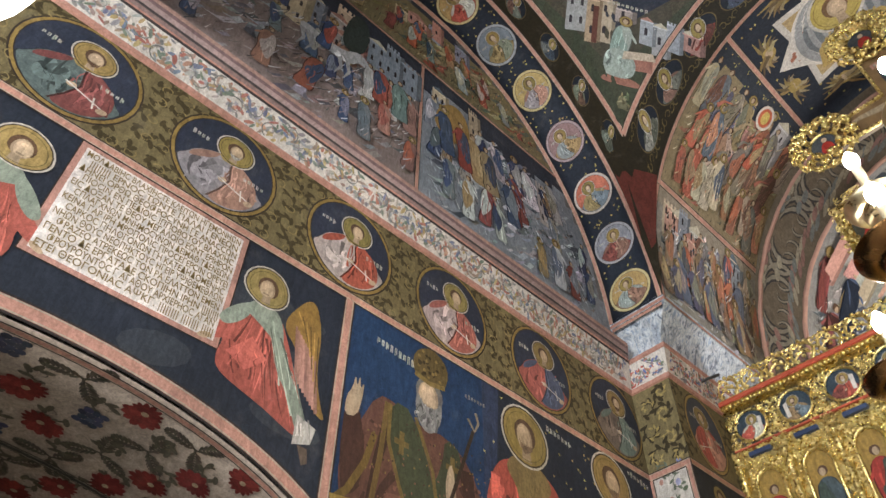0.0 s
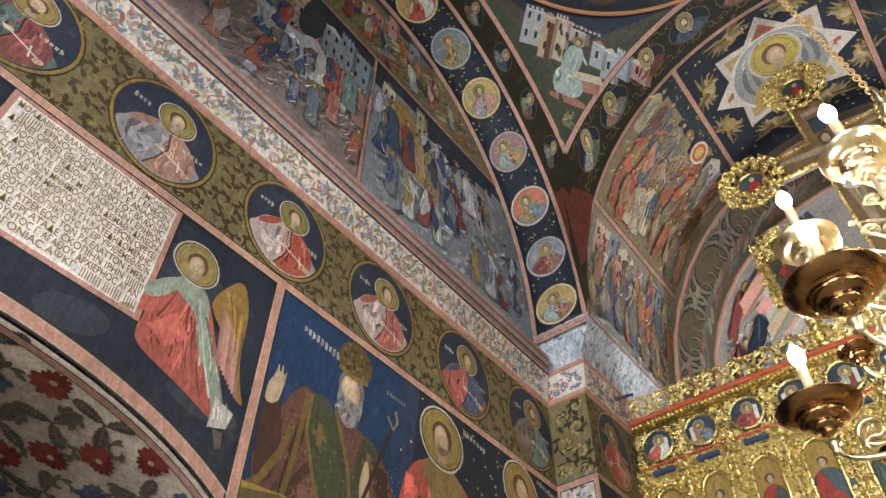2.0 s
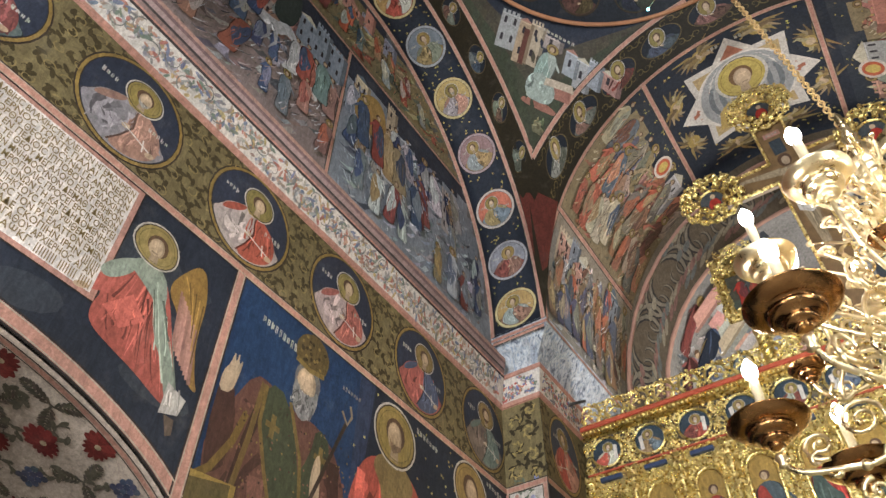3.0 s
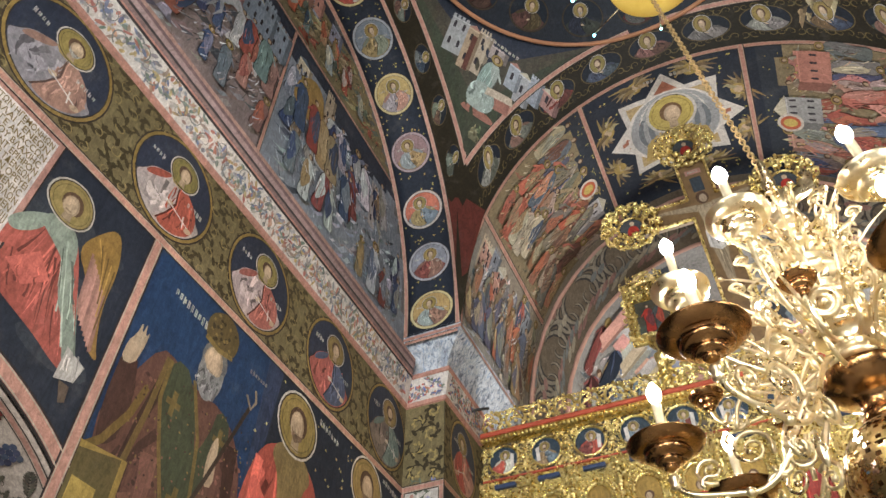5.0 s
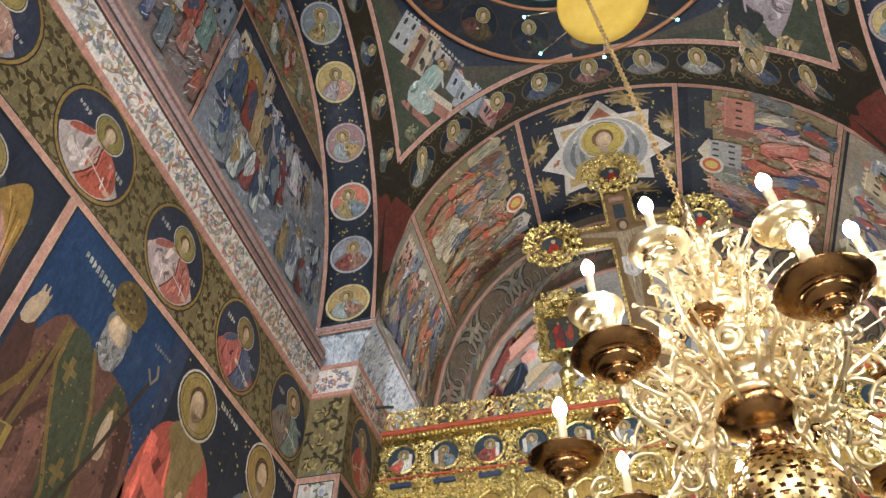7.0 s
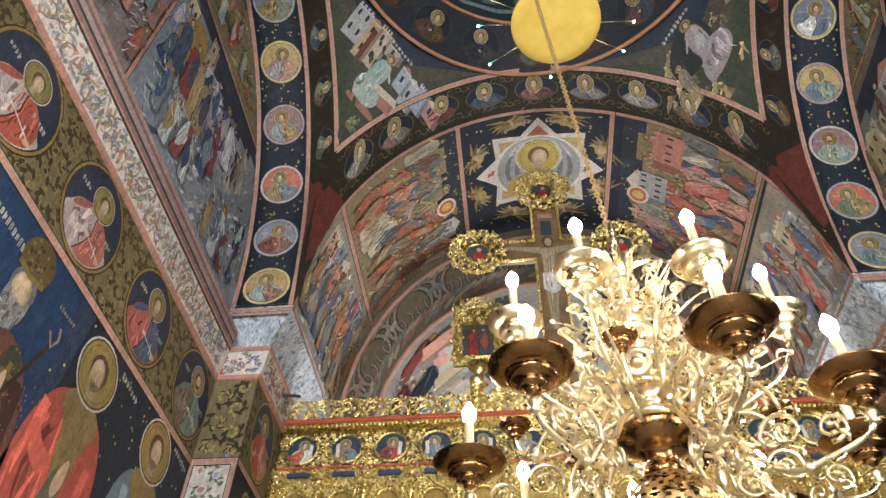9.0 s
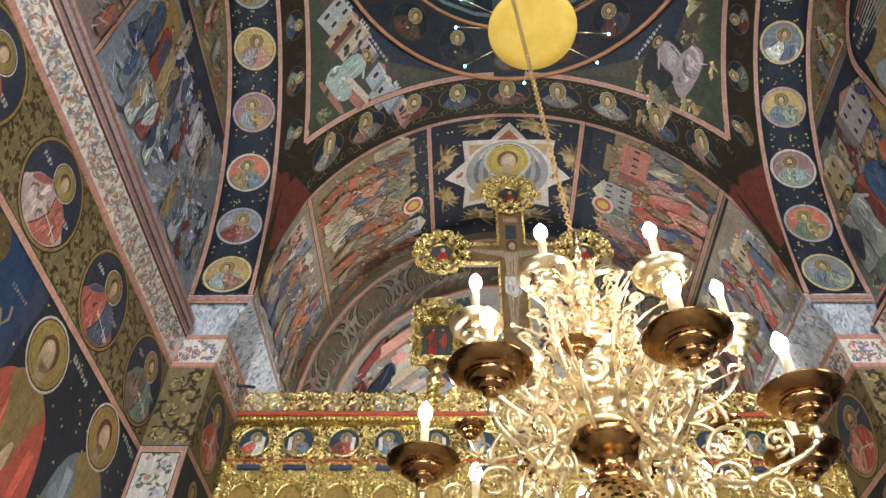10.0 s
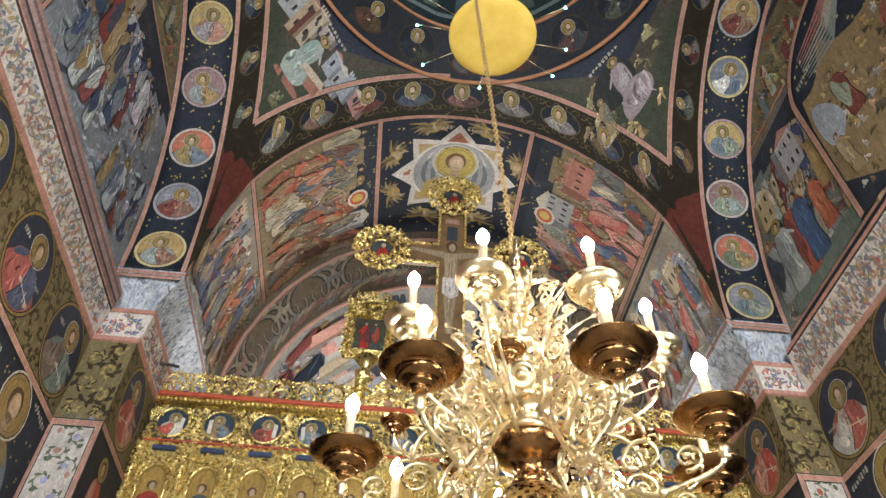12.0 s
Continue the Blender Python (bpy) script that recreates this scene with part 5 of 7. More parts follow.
    for k, (a, b, h, c, m) in enumerate(((1.52, 5.98, 0.46, (0.42, 0.41, 0.40), (0.36, 0.36, 0.36)), (1.62, 6.02, 0.48, (0.28, 0.08, 0.06), (0.06, 0.08, 0.13)), (1.72, 5.94, 0.50, (0.38, 0.37, 0.36), (0.28, 0.11, 0.08)), (1.80, 6.0, 0.52, (0.14, 0.20, 0.19), (0.16, 0.23, 0.21)), (1.90, 5.94, 0.50, (0.26, 0.15, 0.13), (0.20, 0.12, 0.10)), (1.68, 5.72, 0.40, (0.30, 0.16, 0.13), (0.28, 0.10, 0.08)))):
        figure(p, a, b, h, 58 + 6 * (k % 2), c, m, False, -0.05, -1)
    p.done("scene_painting", par, "fresco of a rider, a crowd and a walled town", kind="stuff")
    p = Painter(f, 0.002)
    scene_panel(p, 0.3, 3.9, 7.08, 8.02, ((0.03, 0.035, 0.05), (0.19, 0.155, 0.085)), 13, 0.46, 7, under, TOWN_ROBES, ((0.24, 0.19, 0.09), (0.16, 0.12, 0.06), (0.32, 0.27, 0.15), (0.28, 0.09, 0.06), (0.10, 0.11, 0.09)), 0.5)
    p.done("scene_painting", par, "crowded fresco of robed figures, rocks and buildings", kind="stuff")
    if n_side:
        border(f, many(2.0, 5.40, 2.0, 7.03, 4), 0.03, par)
    border(f, many(YC - 1.6, 7.05, YC + 1.6, 7.05, 8) if n_side else many(2.85, 7.13, YC + 1.72, 7.17, 8), 0.03, par)
    border(f, many(YC - 1.9, ZI + 0.015, YE, ZI + 0.015, 8), 0.03, par)

# arched panel in the south lunette: starry night over pale hills
p = Painter(south, 0.028)
arch = [(2.10 + 0.78 * math.cos(math.pi * k / 32), 6.72 + 0.60 * math.sin(math.pi * k / 32)) for k in range(33)]
outline = [(2.86, 5.40)] + arch + [(1.34, 5.40)]
p.poly(outline, (0.022, 0.028, 0.042), 0)
for k in range(46):
    y, z = rng.uniform(1.5, 2.8), rng.uniform(6.5, 7.25)
    if ((y - 2.1) / 0.72) ** 2 + ((z - 6.72) / 0.54) ** 2 < 1:
        star(p, y, z, 0.022, 2, (0.46, 0.40, 0.18))
p.poly(soft([(2.84, 5.42), (2.84, 6.72), (2.66, 6.66), (2.52, 6.72), (2.36, 6.98), (2.30, 6.74), (2.0, 6.56), (1.7, 6.6), (1.36, 6.5), (1.36, 5.42)], 1), (0.24, 0.17, 0.09), 3)
for k in range(120):
    a, b, q = rng.uniform(1.5, 2.70), rng.uniform(5.45, 6.5), rng.uniform(0.08, 0.15)
    rocks(p, a - q, a + q, b, q * 0.9, 1, ((0.36, 0.27, 0.14), (0.20, 0.14, 0.08), (0.40, 0.37, 0.33), (0.09, 0.07, 0.05), (0.30, 0.20, 0.09)), 4 + 4 * (k % 3))
p.poly(soft([(2.80, 6.05), (2.80, 6.55), (2.66, 6.50), (2.50, 6.2), (2.6, 6.0)]), (0.28, 0.30, 0.33), 17)
figure(p, 2.40, 6.0, 0.62, 18, WINE, SAGE, True, 0.1)
figure(p, 2.66, 5.66, 0.5, 18, (0.30, 0.22, 0.12), (0.34, 0.27, 0.17), False, 0.1)
figure(p, 1.85, 5.9, 0.6, 18, (0.27, 0.085, 0.06), SLATE, True, -0.1)
for k in range(9):
    p.line([(1.95, 7.20 - 0.02 * k), (2.25, 7.12 - 0.05 * k), (2.62, 7.06 - 0.035 * k)], 0.06, ((0.36, 0.17, 0.14), (0.38, 0.34, 0.28), (0.24, 0.27, 0.25))[k // 3], 12 + k % 2, True)
lettering(p, 2.66, 6.86, 0.24, 0.06, 7, 6)
p.done("scene_painting", wall_south, "arched fresco of stars, hills and robed figures", kind="stuff")
border(lambda a, b, o: south(a, b, o + 0.034), outline, 0.05, wall_south)

# side arches: medallions on a starry ground
BAND = [0.085, 0.285, 0.507, 0.757, 1.02, 1.28, 1.54, 1.80, 2.06]
RIMS = [(0.46, 0.38, 0.20), (0.32, 0.31, 0.33), (0.46, 0.40, 0.36), (0.32, 0.24, 0.25), (0.46, 0.37, 0.19), (0.28, 0.29, 0.31)]
GROUNDS = [(0.36, 0.24, 0.10), (0.22, 0.22, 0.25), (0.44, 0.14, 0.09), (0.24, 0.15, 0.15), (0.40, 0.29, 0.12), (0.16, 0.18, 0.21)]
R_N = (AN + H) / 2
for f, par, sgn in ((north_soffit, arch_north, 1), (south_soffit, arch_south, -1)):
    mid = (W - A) / 2

    def along(th):
        return Vector(f(mid, th, 0)), Vector(f(mid, th + 0.001, 0))

    p = Painter(lambda a, b, o: f(a, b, o), 0.002)
    for k in range(300):
        a, th = rng.uniform(0.06, W - A - 0.06), rng.uniform(0.02, 2.3)
        if all(abs(th - c) > 0.07 or abs(a - mid) > 0.16 for c in BAND):
            pts = []
            for i in range(8):
                q = 0.013 if i % 2 == 0 else 0.005
                pts.append((a + q * math.cos(i * math.pi / 4), th + q / 2.2 * math.sin(i * math.pi / 4)))
            p.poly(pts, jitter((0.40, 0.31, 0.10), 0.3), 1)
    p.done("painted_stars", par, kind="stuff")
    for i, th in enumerate(BAND):
        p0, p1 = along(th)
        k = 0.001 / (p1 - p0).length
        at = lambda a, b, o: f(mid + a * sgn, th + b * k, o)
        medallion("medallion", at, 0, 0, 0.192, 0.192, par, RIMS[i % 6], GROUNDS[(i + (sgn < 0)) % 6], 0.13, fine=(1, 1), cross=False)
    for a in (0.02, W - A - 0.02):
        border(lambda q, b, o: f(q, b, o), [(a, 0.0 + 3.1 * k / 60) for k in range(61)], 0.036, par)
    border(lambda q, b, o: f(q, b, o), [(0.02, -0.03), (W - A - 0.02, -0.03)], 0.012, par)

# altar vault: scenes either side, star of Christ at the crown
RV = (A + H) / 2


def vault_left(a, b, o):
    return altar_vault(a, b / RV, o)


def vault_right(a, b, o):
    return altar_vault(a, math.pi - b / RV, o)


LV = YB - YE
OCHRE_ROBES = [(0.28, 0.20, 0.11), (0.22, 0.15, 0.09), (0.17, 0.16, 0.13), (0.32, 0.11, 0.07), (0.26, 0.22, 0.17), (0.13, 0.07, 0.05), (0.10, 0.11, 0.14), (0.33, 0.28, 0.21), (0.30, 0.15, 0.09)]
RED_ROBES = [(0.36, 0.12, 0.09), (0.40, 0.19, 0.16), (0.30, 0.09, 0.07), (0.10, 0.12, 0.18), (0.26, 0.21, 0.13), (0.34, 0.27, 0.22), (0.17, 0.18, 0.17)]
for at in (vault_left, vault_right):
    for b0, b1, n, mood in ((0.0, 27.6, 10, ((0.26, 0.22, 0.17), (0.24, 0.22, 0.19))), (28.4, 66.5, 10, ((0.03, 0.035, 0.045), (0.22, 0.17, 0.10)))):
        p = Painter(at, 0.002, (1, 1))
        scene_panel(p, 0.02, LV, math.radians(b0) * RV, math.radians(b1) * RV, mood, n + 1, 0.40 if b0 else 0.52, 2 if b0 else 8, None, OCHRE_ROBES if at is vault_left else RED_ROBES, ((0.26, 0.21, 0.13), (0.20, 0.16, 0.10), (0.34, 0.29, 0.21), (0.13, 0.11, 0.08), (0.30, 0.13, 0.09)) if b0 else None, 0.7)
        if b0:
            p.ellipse(0.93, math.radians(60.8) * RV, 0.11, 0.13, (0.50, 0.44, 0.38), 70, 20)
            p.ellipse(0.93, math.radians(60.8) * RV, 0.085, 0.10, (0.40, 0.10, 0.05), 71, 20)
            p.ellipse(0.93, math.radians(60.8) * RV, 0.05, 0.07, (0.46, 0.34, 0.10), 72, 16)
            if at is vault_right:
                for k, (a, b, w, h) in enumerate(((0.10, 50, 0.34, 0.30), (0.62, 53, 0.30, 0.34))):
                    house(p, a, math.radians(b) * RV, w, h, ((0.38, 0.17, 0.13), (0.28, 0.27, 0.26))[k], 62)
                for k, (a, b, h) in enumerate(((0.45, 36, 0.62), (0.85, 38, 0.58), (1.2, 34, 0.62))):
                    figure(p, a, math.radians(b) * RV, h, 68, ((0.38, 0.13, 0.10), (0.10, 0.13, 0.20), (0.28, 0.21, 0.12))[k], ((0.42, 0.20, 0.16), (0.26, 0.22, 0.18), (0.36, 0.13, 0.09))[k], True, 0.3)
            else:
                figure(p, 1.02, math.radians(47.5) * RV, 0.42, 68, (0.36, 0.10, 0.06), (0.30, 0.22, 0.12), True, 0.2)
                for k in range(10):
                    a = rng.uniform(0.3, 1.4)
                    b = math.radians(rng.uniform(44, 56)) * RV
                    p.line([(a, b), (a + 0.05, b + 0.08), (a + 0.16, b + 0.13)], 0.045, ((0.30, 0.23, 0.14), (0.36, 0.13, 0.09), (0.17, 0.15, 0.12))[k % 3], 66 + k % 3, True)
            for k in range(60):
                star(p, rng.uniform(0.05, LV), math.radians(rng.uniform(56, 66)) * RV, 0.012, 60)
        p.done("scene_painting", vault_east, "vault fresco of figures, buildings and hills", kind="stuff")
for deg in (28.0, 67.0, 110.3, 150.2):
    border(lambda a, b, o: altar_vault(a, b, o), [(LV * k / 8, math.radians(deg)) for k in range(9)], 0.022, vault_east)
border(lambda a, b, o: altar_vault(a, b, o), [(0.02, math.pi * k / 60) for k in range(61)], 0.036, vault_east)

crown = lambda a, b, o: altar_vault(0.70 - b * 1.12, math.pi / 2 + a * 1.36 / RV, o)
p = Painter(crown, 0.003, (1, 1))
for k in range(150):
    x, y = rng.uniform(-0.62, 0.62), rng.uniform(-0.80, 0.55)
    if math.hypot(x, y + 0.05) > 0.5:
        star(p, x, y, 0.014, 0)
for k in range(8):
    a = k * math.pi / 4 + math.pi / 8
    wx, wy = 0.58 * math.cos(a), 0.56 * math.sin(a) - 0.03
    for s in (-1, 1):
        for i in range(6):
            q = a + s * (0.7 + 0.28 * i)
            p.line([(wx, wy), (wx + 0.10 * math.cos(q), wy + 0.09 * math.sin(q)), (wx + (0.22 - 0.02 * i) * math.cos(q + s * 0.25), wy + (0.20 - 0.02 * i) * math.sin(q + s * 0.25))], 0.05, jitter(((0.24, 0.17, 0.07), (0.13, 0.09, 0.05), (0.30, 0.24, 0.14))[i % 3]), 2 + i % 2, True)
    p.ellipse(wx, wy, 0.06, 0.06, (0.34, 0.24, 0.08), 4, 12)
    p.ellipse(wx, wy, 0.035, 0.04, SKIN, 5, 10)
for rot, col, lay in ((0.0, WHITE, 6), (math.pi / 4, shade(WHITE, 0.85), 8)):
    pts, pts2 = [], []
    for k in range(8):
        a = rot + math.pi / 2 + k * math.pi / 4
        r = 0.56 if k % 2 == 0 else 0.36
        pts.append((r * math.cos(a), r * math.sin(a) - 0.03))
        r *= 0.86
        pts2.append((r * math.cos(a), r * math.sin(a) - 0.03))
    p.poly(pts, col, lay)
    p.poly(pts2, (0.34, 0.13, 0.08) if lay == 6 else (0.36, 0.26, 0.13), lay + 1)
p.ellipse(0, -0.03, 0.40, 0.37, WHITE, 10, 32)
p.ellipse(0, -0.03, 0.385, 0.355, (0.27, 0.27, 0.27), 11, 32)
p.ellipse(0, -0.03, 0.30, 0.28, (0.14, 0.15, 0.16), 12, 32)
p.poly([(-0.10, -0.04), (-0.25, -0.14), (-0.30, -0.32), (-0.1, -0.38), (0.12, -0.38), (0.30, -0.32), (0.25, -0.14), (0.10, -0.04)], (0.36, 0.25, 0.08), 13)
folds(p, 0, -0.1, 0, -0.36, 0.5, (0.34, 0.22, 0.07), 18, 14)
head(p, 0, 0.10, 0.098, 14, (0.13, 0.07, 0.03), (0.40, 0.29, 0.08), None, 1)
lettering(p, -0.14, 0.49, 0.16, 0.035, 5, 4)
lettering(p, 0.14, 0.49, 0.16, 0.035, 5, 4)
p.done("crown_painting", vault_east, "painted eight-pointed star with a haloed figure")

# pendentives: evangelist panels between strips of small medallions
PX, PY = A - 0.19, AN - 0.27
for sx in (-1, 1):
    for sy in (-1, 1):
        at = lambda a, b, o: sail(sx * a, sy * b, o)
        p = Painter(at, 0.003)
        n = 48

        def rim_out(t):
            return min(PX / max(1e-6, math.cos(t)), PY / max(1e-6, math.sin(t)))

        for i in range(n):
            t0, t1 = math.pi / 2 * i / n, math.pi / 2 * (i + 1) / n
            r0, r1 = rim_out(t0), rim_out(t1)
            if min(r0, r1) < RR + 0.005:
                continue
            for j in range(6):
                q = [(r, t) for r, t in ((RR + (r0 - RR) * j / 6, t0), (RR + (r1 - RR) * j / 6, t1), (RR + (r1 - RR) * (j + 1) / 6, t1), (RR + (r0 - RR) * (j + 1) / 6, t0))]
                p.poly([(r * math.cos(t), r * math.sin(t)) for r, t in q], (0.025, 0.03, 0.045) if j < 2 else (jitter((0.062, 0.054, 0.040), 0.1) if j < 4 else jitter((0.046, 0.052, 0.034), 0.1)), 0)
        p.done("pendentive_ground", crossing)
        # local frame: origin at the tip, up towards the ring
        tip, ringward = Vector((PX - 0.02, PY - 0.02)), Vector((RR * 0.7071, RR * 0.7071))
        up = (ringward - tip)
        L = up.length
        up.normalize()
        rt = Vector((up.y, -up.x))
        stretch = 2.0
        if sx * sy > 0:
            rt = -rt
        def local(a, b, o):
            q = tip + rt * (a * 1.3) + up * (b * 1.38 / stretch)
            return sail(sx * q.x, sy * q.y, o)
        p = Painter(local, 0.004, (1, 1))
        if sx * sy > 0:
            for k in range(46):
                a, b, q = rng.uniform(-0.36, 0.36), rng.uniform(0.20, 0.86), rng.uniform(0.08, 0.14)
                if abs(a) < b * 0.55:
                    rocks(p, a - q, a + q, b, q * 1.1, 1, ((0.30, 0.22, 0.12), (0.22, 0.16, 0.09), (0.34, 0.28, 0.18), (0.12, 0.10, 0.06)), 1 + 4 * (k % 2))
            p.poly(soft([(-0.26, 0.62), (-0.22, 0.84), (-0.02, 0.94), (0.16, 0.84), (0.14, 0.58), (-0.06, 0.54)]), (0.022, 0.024, 0.024), 10)
            figure(p, 0.02, 0.40, 0.56, 11, (0.24, 0.19, 0.20), (0.30, 0.27, 0.27), True, 0.05, 1)
            p.poly(soft([(-0.10, 0.36), (0.20, 0.42), (0.24, 0.60), (0.06, 0.66), (-0.08, 0.54)]), (0.27, 0.22, 0.23), 18)
            folds(p, 0.08, 0.62, 0.08, 0.40, 0.26, (0.27, 0.22, 0.23), 14, 19)
            figure(p, -0.22, 0.44, 0.32, 18, (0.26, 0.19, 0.10), (0.16, 0.15, 0.12), True, 0.1, 1)
        else:
            for k, (a, b, w, h) in enumerate(((-0.44, 0.66, 0.15, 0.34), (-0.29, 0.58, 0.09, 0.40), (-0.20, 0.60, 0.10, 0.40), (0.10, 0.68, 0.09, 0.22), (0.19, 0.62, 0.10, 0.26), (0.28, 0.70, 0.09, 0.24), (0.38, 0.76, 0.12, 0.15), (-0.08, 0.82, 0.12, 0.12))):
                house(p, a, b, w, h, shade(((0.36, 0.36, 0.36), (0.42, 0.31, 0.21), (0.44, 0.36, 0.27), (0.34, 0.36, 0.39), (0.38, 0.38, 0.39), (0.34, 0.36, 0.40), (0.40, 0.23, 0.20), (0.36, 0.30, 0.28))[k], 0.8), 2 + k % 2)
            p.poly([(-0.24, 0.58), (-0.20, 0.58), (-0.20, 0.92), (-0.24, 0.92)], (0.10, 0.04, 0.03), 6)
            figure(p, -0.06, 0.34, 0.56, 8, (0.30, 0.33, 0.30), (0.22, 0.29, 0.26), True, 0.12, -1)
            p.poly(soft([(-0.14, 0.34), (0.06, 0.34), (0.10, 0.50), (-0.02, 0.60), (-0.14, 0.54)]), (0.27, 0.31, 0.28), 16)
            folds(p, -0.02, 0.56, -0.02, 0.36, 0.2, (0.27, 0.32, 0.29), 14, 17)
            p.poly([(0.02, 0.42), (0.20, 0.46), (0.20, 0.56), (0.04, 0.52)], (0.28, 0.13, 0.10), 14)
            p.poly([(-0.01, 0.50), (0.22, 0.56), (0.20, 0.62), (0.0, 0.57)], (0.44, 0.36, 0.28), 18)
            p.poly(soft([(-0.16, 0.28), (0.14, 0.30), (0.10, 0.36), (-0.14, 0.35)]), (0.26, 0.12, 0.09), 7)
            rocks(p, -0.12, 0.12, 0.14, 0.1, 5, ((0.08, 0.09, 0.06), (0.14, 0.12, 0.07)), 5)
        lettering(p, 0.0, 0.98, 0.3, 0.04, 9, 4)
        p.done("evangelist_painting", crossing, "painted evangelist writing before towers")
        border(at, [(PX, PY * k / 24) for k in range(4, 25)], 0.034, crossing)
        border(at, [(PX * k / 24, PY) for k in range(2, 25)], 0.034, crossing)
        # dark red foot of the pendentive
        p = Painter(at, 0.003)
        p.poly([(A - 0.005, AN - 0.26), (A - 0.005, AN - 0.005), (A - 0.26, AN - 0.005), (A - 0.14, AN - 0.14)], (0.10, 0.025, 0.018), 0)
        p.done("pendentive_foot", crossing)


def strip_medallions(place, n, half, r, name="medallion", ratio=0.82):
    for k in range(n):
        c = -half + 2 * half * (k + 0.5) / n
        at = lambda a, b, o: place(c, a, b, o)
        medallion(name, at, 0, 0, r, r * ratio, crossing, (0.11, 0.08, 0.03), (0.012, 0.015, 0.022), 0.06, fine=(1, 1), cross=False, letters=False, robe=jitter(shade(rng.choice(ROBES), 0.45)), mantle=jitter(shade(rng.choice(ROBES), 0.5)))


def arc_strip(axis, sgn):
    """Medallions between an arch and the panels, spaced along the arch's curve."""
    half = (A if axis == "y" else AN)
    depth = (AN - 0.135) if axis == "y" else (A - 0.095)

    def place(c, a, b, o):
        th = c + a / 2.35                     # angle from the crown
        if axis == "y":
            x, y = half * math.sin(th) * 0.985, sgn * (depth - b * (0.62 + 0.5 * abs(math.sin(th)) ** 3 * 0))
        else:
            x, y = sgn * (depth - b * 0.55), half * math.sin(th) * 0.985
        if axis == "y":
            x = x * (1 if sgn > 0 else -1)
        return sail(x, y, o)
    return place


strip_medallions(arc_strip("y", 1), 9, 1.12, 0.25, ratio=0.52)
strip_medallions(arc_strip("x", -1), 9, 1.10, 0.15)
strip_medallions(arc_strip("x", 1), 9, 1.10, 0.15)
# gilt tendrils between the medallions of the strips
p = Painter(lambda a, b, o: sail(A * math.sin(a) * 0.985, AN - 0.135 - b, o), 0.003, (1, 1))
for k in range(64):
    th = -1.2 + 2.4 * (k + 0.5) / 64
    for b in (-0.085, 0.085):
        scroll(p, th, b, 0.022, (0.115, 0.083, 0.03), 0.006, 0, (-1) ** k, k, False)
p.done("strip_ornament", crossing, "dull gold tendrils on a dark ground")
# dome foot medallions, robe colours darkened to paint in the dimness up here
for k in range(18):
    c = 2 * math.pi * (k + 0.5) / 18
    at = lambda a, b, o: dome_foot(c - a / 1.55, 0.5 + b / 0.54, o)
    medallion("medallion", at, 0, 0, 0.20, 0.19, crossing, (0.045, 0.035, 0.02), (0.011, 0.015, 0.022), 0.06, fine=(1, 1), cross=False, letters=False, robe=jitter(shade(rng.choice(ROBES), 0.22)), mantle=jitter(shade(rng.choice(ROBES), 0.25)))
p = Painter(lambda a, b, o: dome_shell(a, b, o), 0.004)
for k in range(24):
    a = 2 * math.pi * k / 24
    p.poly([(a, 0.08), (a + 0.12, 0.08), (a + 0.10, 0.30), (a + 0.06, 0.36), (a + 0.02, 0.30)], jitter((0.10, 0.12, 0.12), 0.5), k % 3)
    p.line([(a, 0.05), (a + 0.26, 0.05)], 0.02, (0.16, 0.2, 0.2), 1)
p.done("dome_painting", crossing, "dim blue-green dome fresco")

# altar ring arch and apse scenes
p = Painter(lambda a, b, o: ring_face(a, b, o), 0.006)
for k in range(56):
    th = math.pi * (k + 0.5) / 56
    d = (-1) ** k
    for c, w, off in (((0.04, 0.034, 0.03), 0.10, 0.0), ((0.19, 0.16, 0.12), 0.05, 0.01)):
        q = [(0.42 + off + 0.30 * math.cos(i * 0.42) * (1 - i / 18), th + d * 0.030 * math.sin(i * 0.42) * (1 - i / 18)) for i in range(16)]
        p.line(q, w * 0.16, c, 0 if off == 0 else 2, True)
    for i in (1, 3, 5, 7, 9):
        a = 0.42 + 0.40 * math.cos(i * 0.42) * (1 - i / 18)
        b = th + d * 0.036 * math.sin(i * 0.42) * (1 - i / 18)
        p.ellipse(a, b, 0.055, 0.009, ((0.25, 0.21, 0.15), (0.20, 0.11, 0.09), (0.13, 0.13, 0.12))[(k + i) % 3], 3, 8, 0.03 * i)
p.done("ring_ornament", altar_end, "grey painted acanthus scrolls")
EDGE = plain_material("salmon painted moulding", (0.34, 0.19, 0.15), (0.44, 0.25, 0.19), 0.6, 14)
for a in (0.03, 0.80):
    bm = bmesh.new()
    tube(bm, [ring_face(a, math.pi * k / 60, 0.004) for k in range(61)], 0.022, 6)
    part("ring_moulding", bm, EDGE, altar_end)
for side in (0, 1):
    at = lambda a, b, o: apse_conch(min(0.98, max(0.02, a / 2.2)), (b / (math.pi * RI)) if side == 0 else 1 - b / (math.pi * RI), o)
    p = Painter(at, 0.003)
    scene_panel(p, 0.06, 1.6, 0.05, 2.3, ((0.03, 0.035, 0.045), (0.21, 0.20, 0.19)), 4, 0.36, 14, robes=TOWN_ROBES)
    p.done("scene_painting", altar_end, "pale apse fresco of walls and figures")

# vine ornament in the recess: dark feathered sprays, red palmettes and blue grapes on a pale ground
p = Painter(lambda a, b, o: recess_soffit(a, math.pi - b / 1.15, o), 0.004)


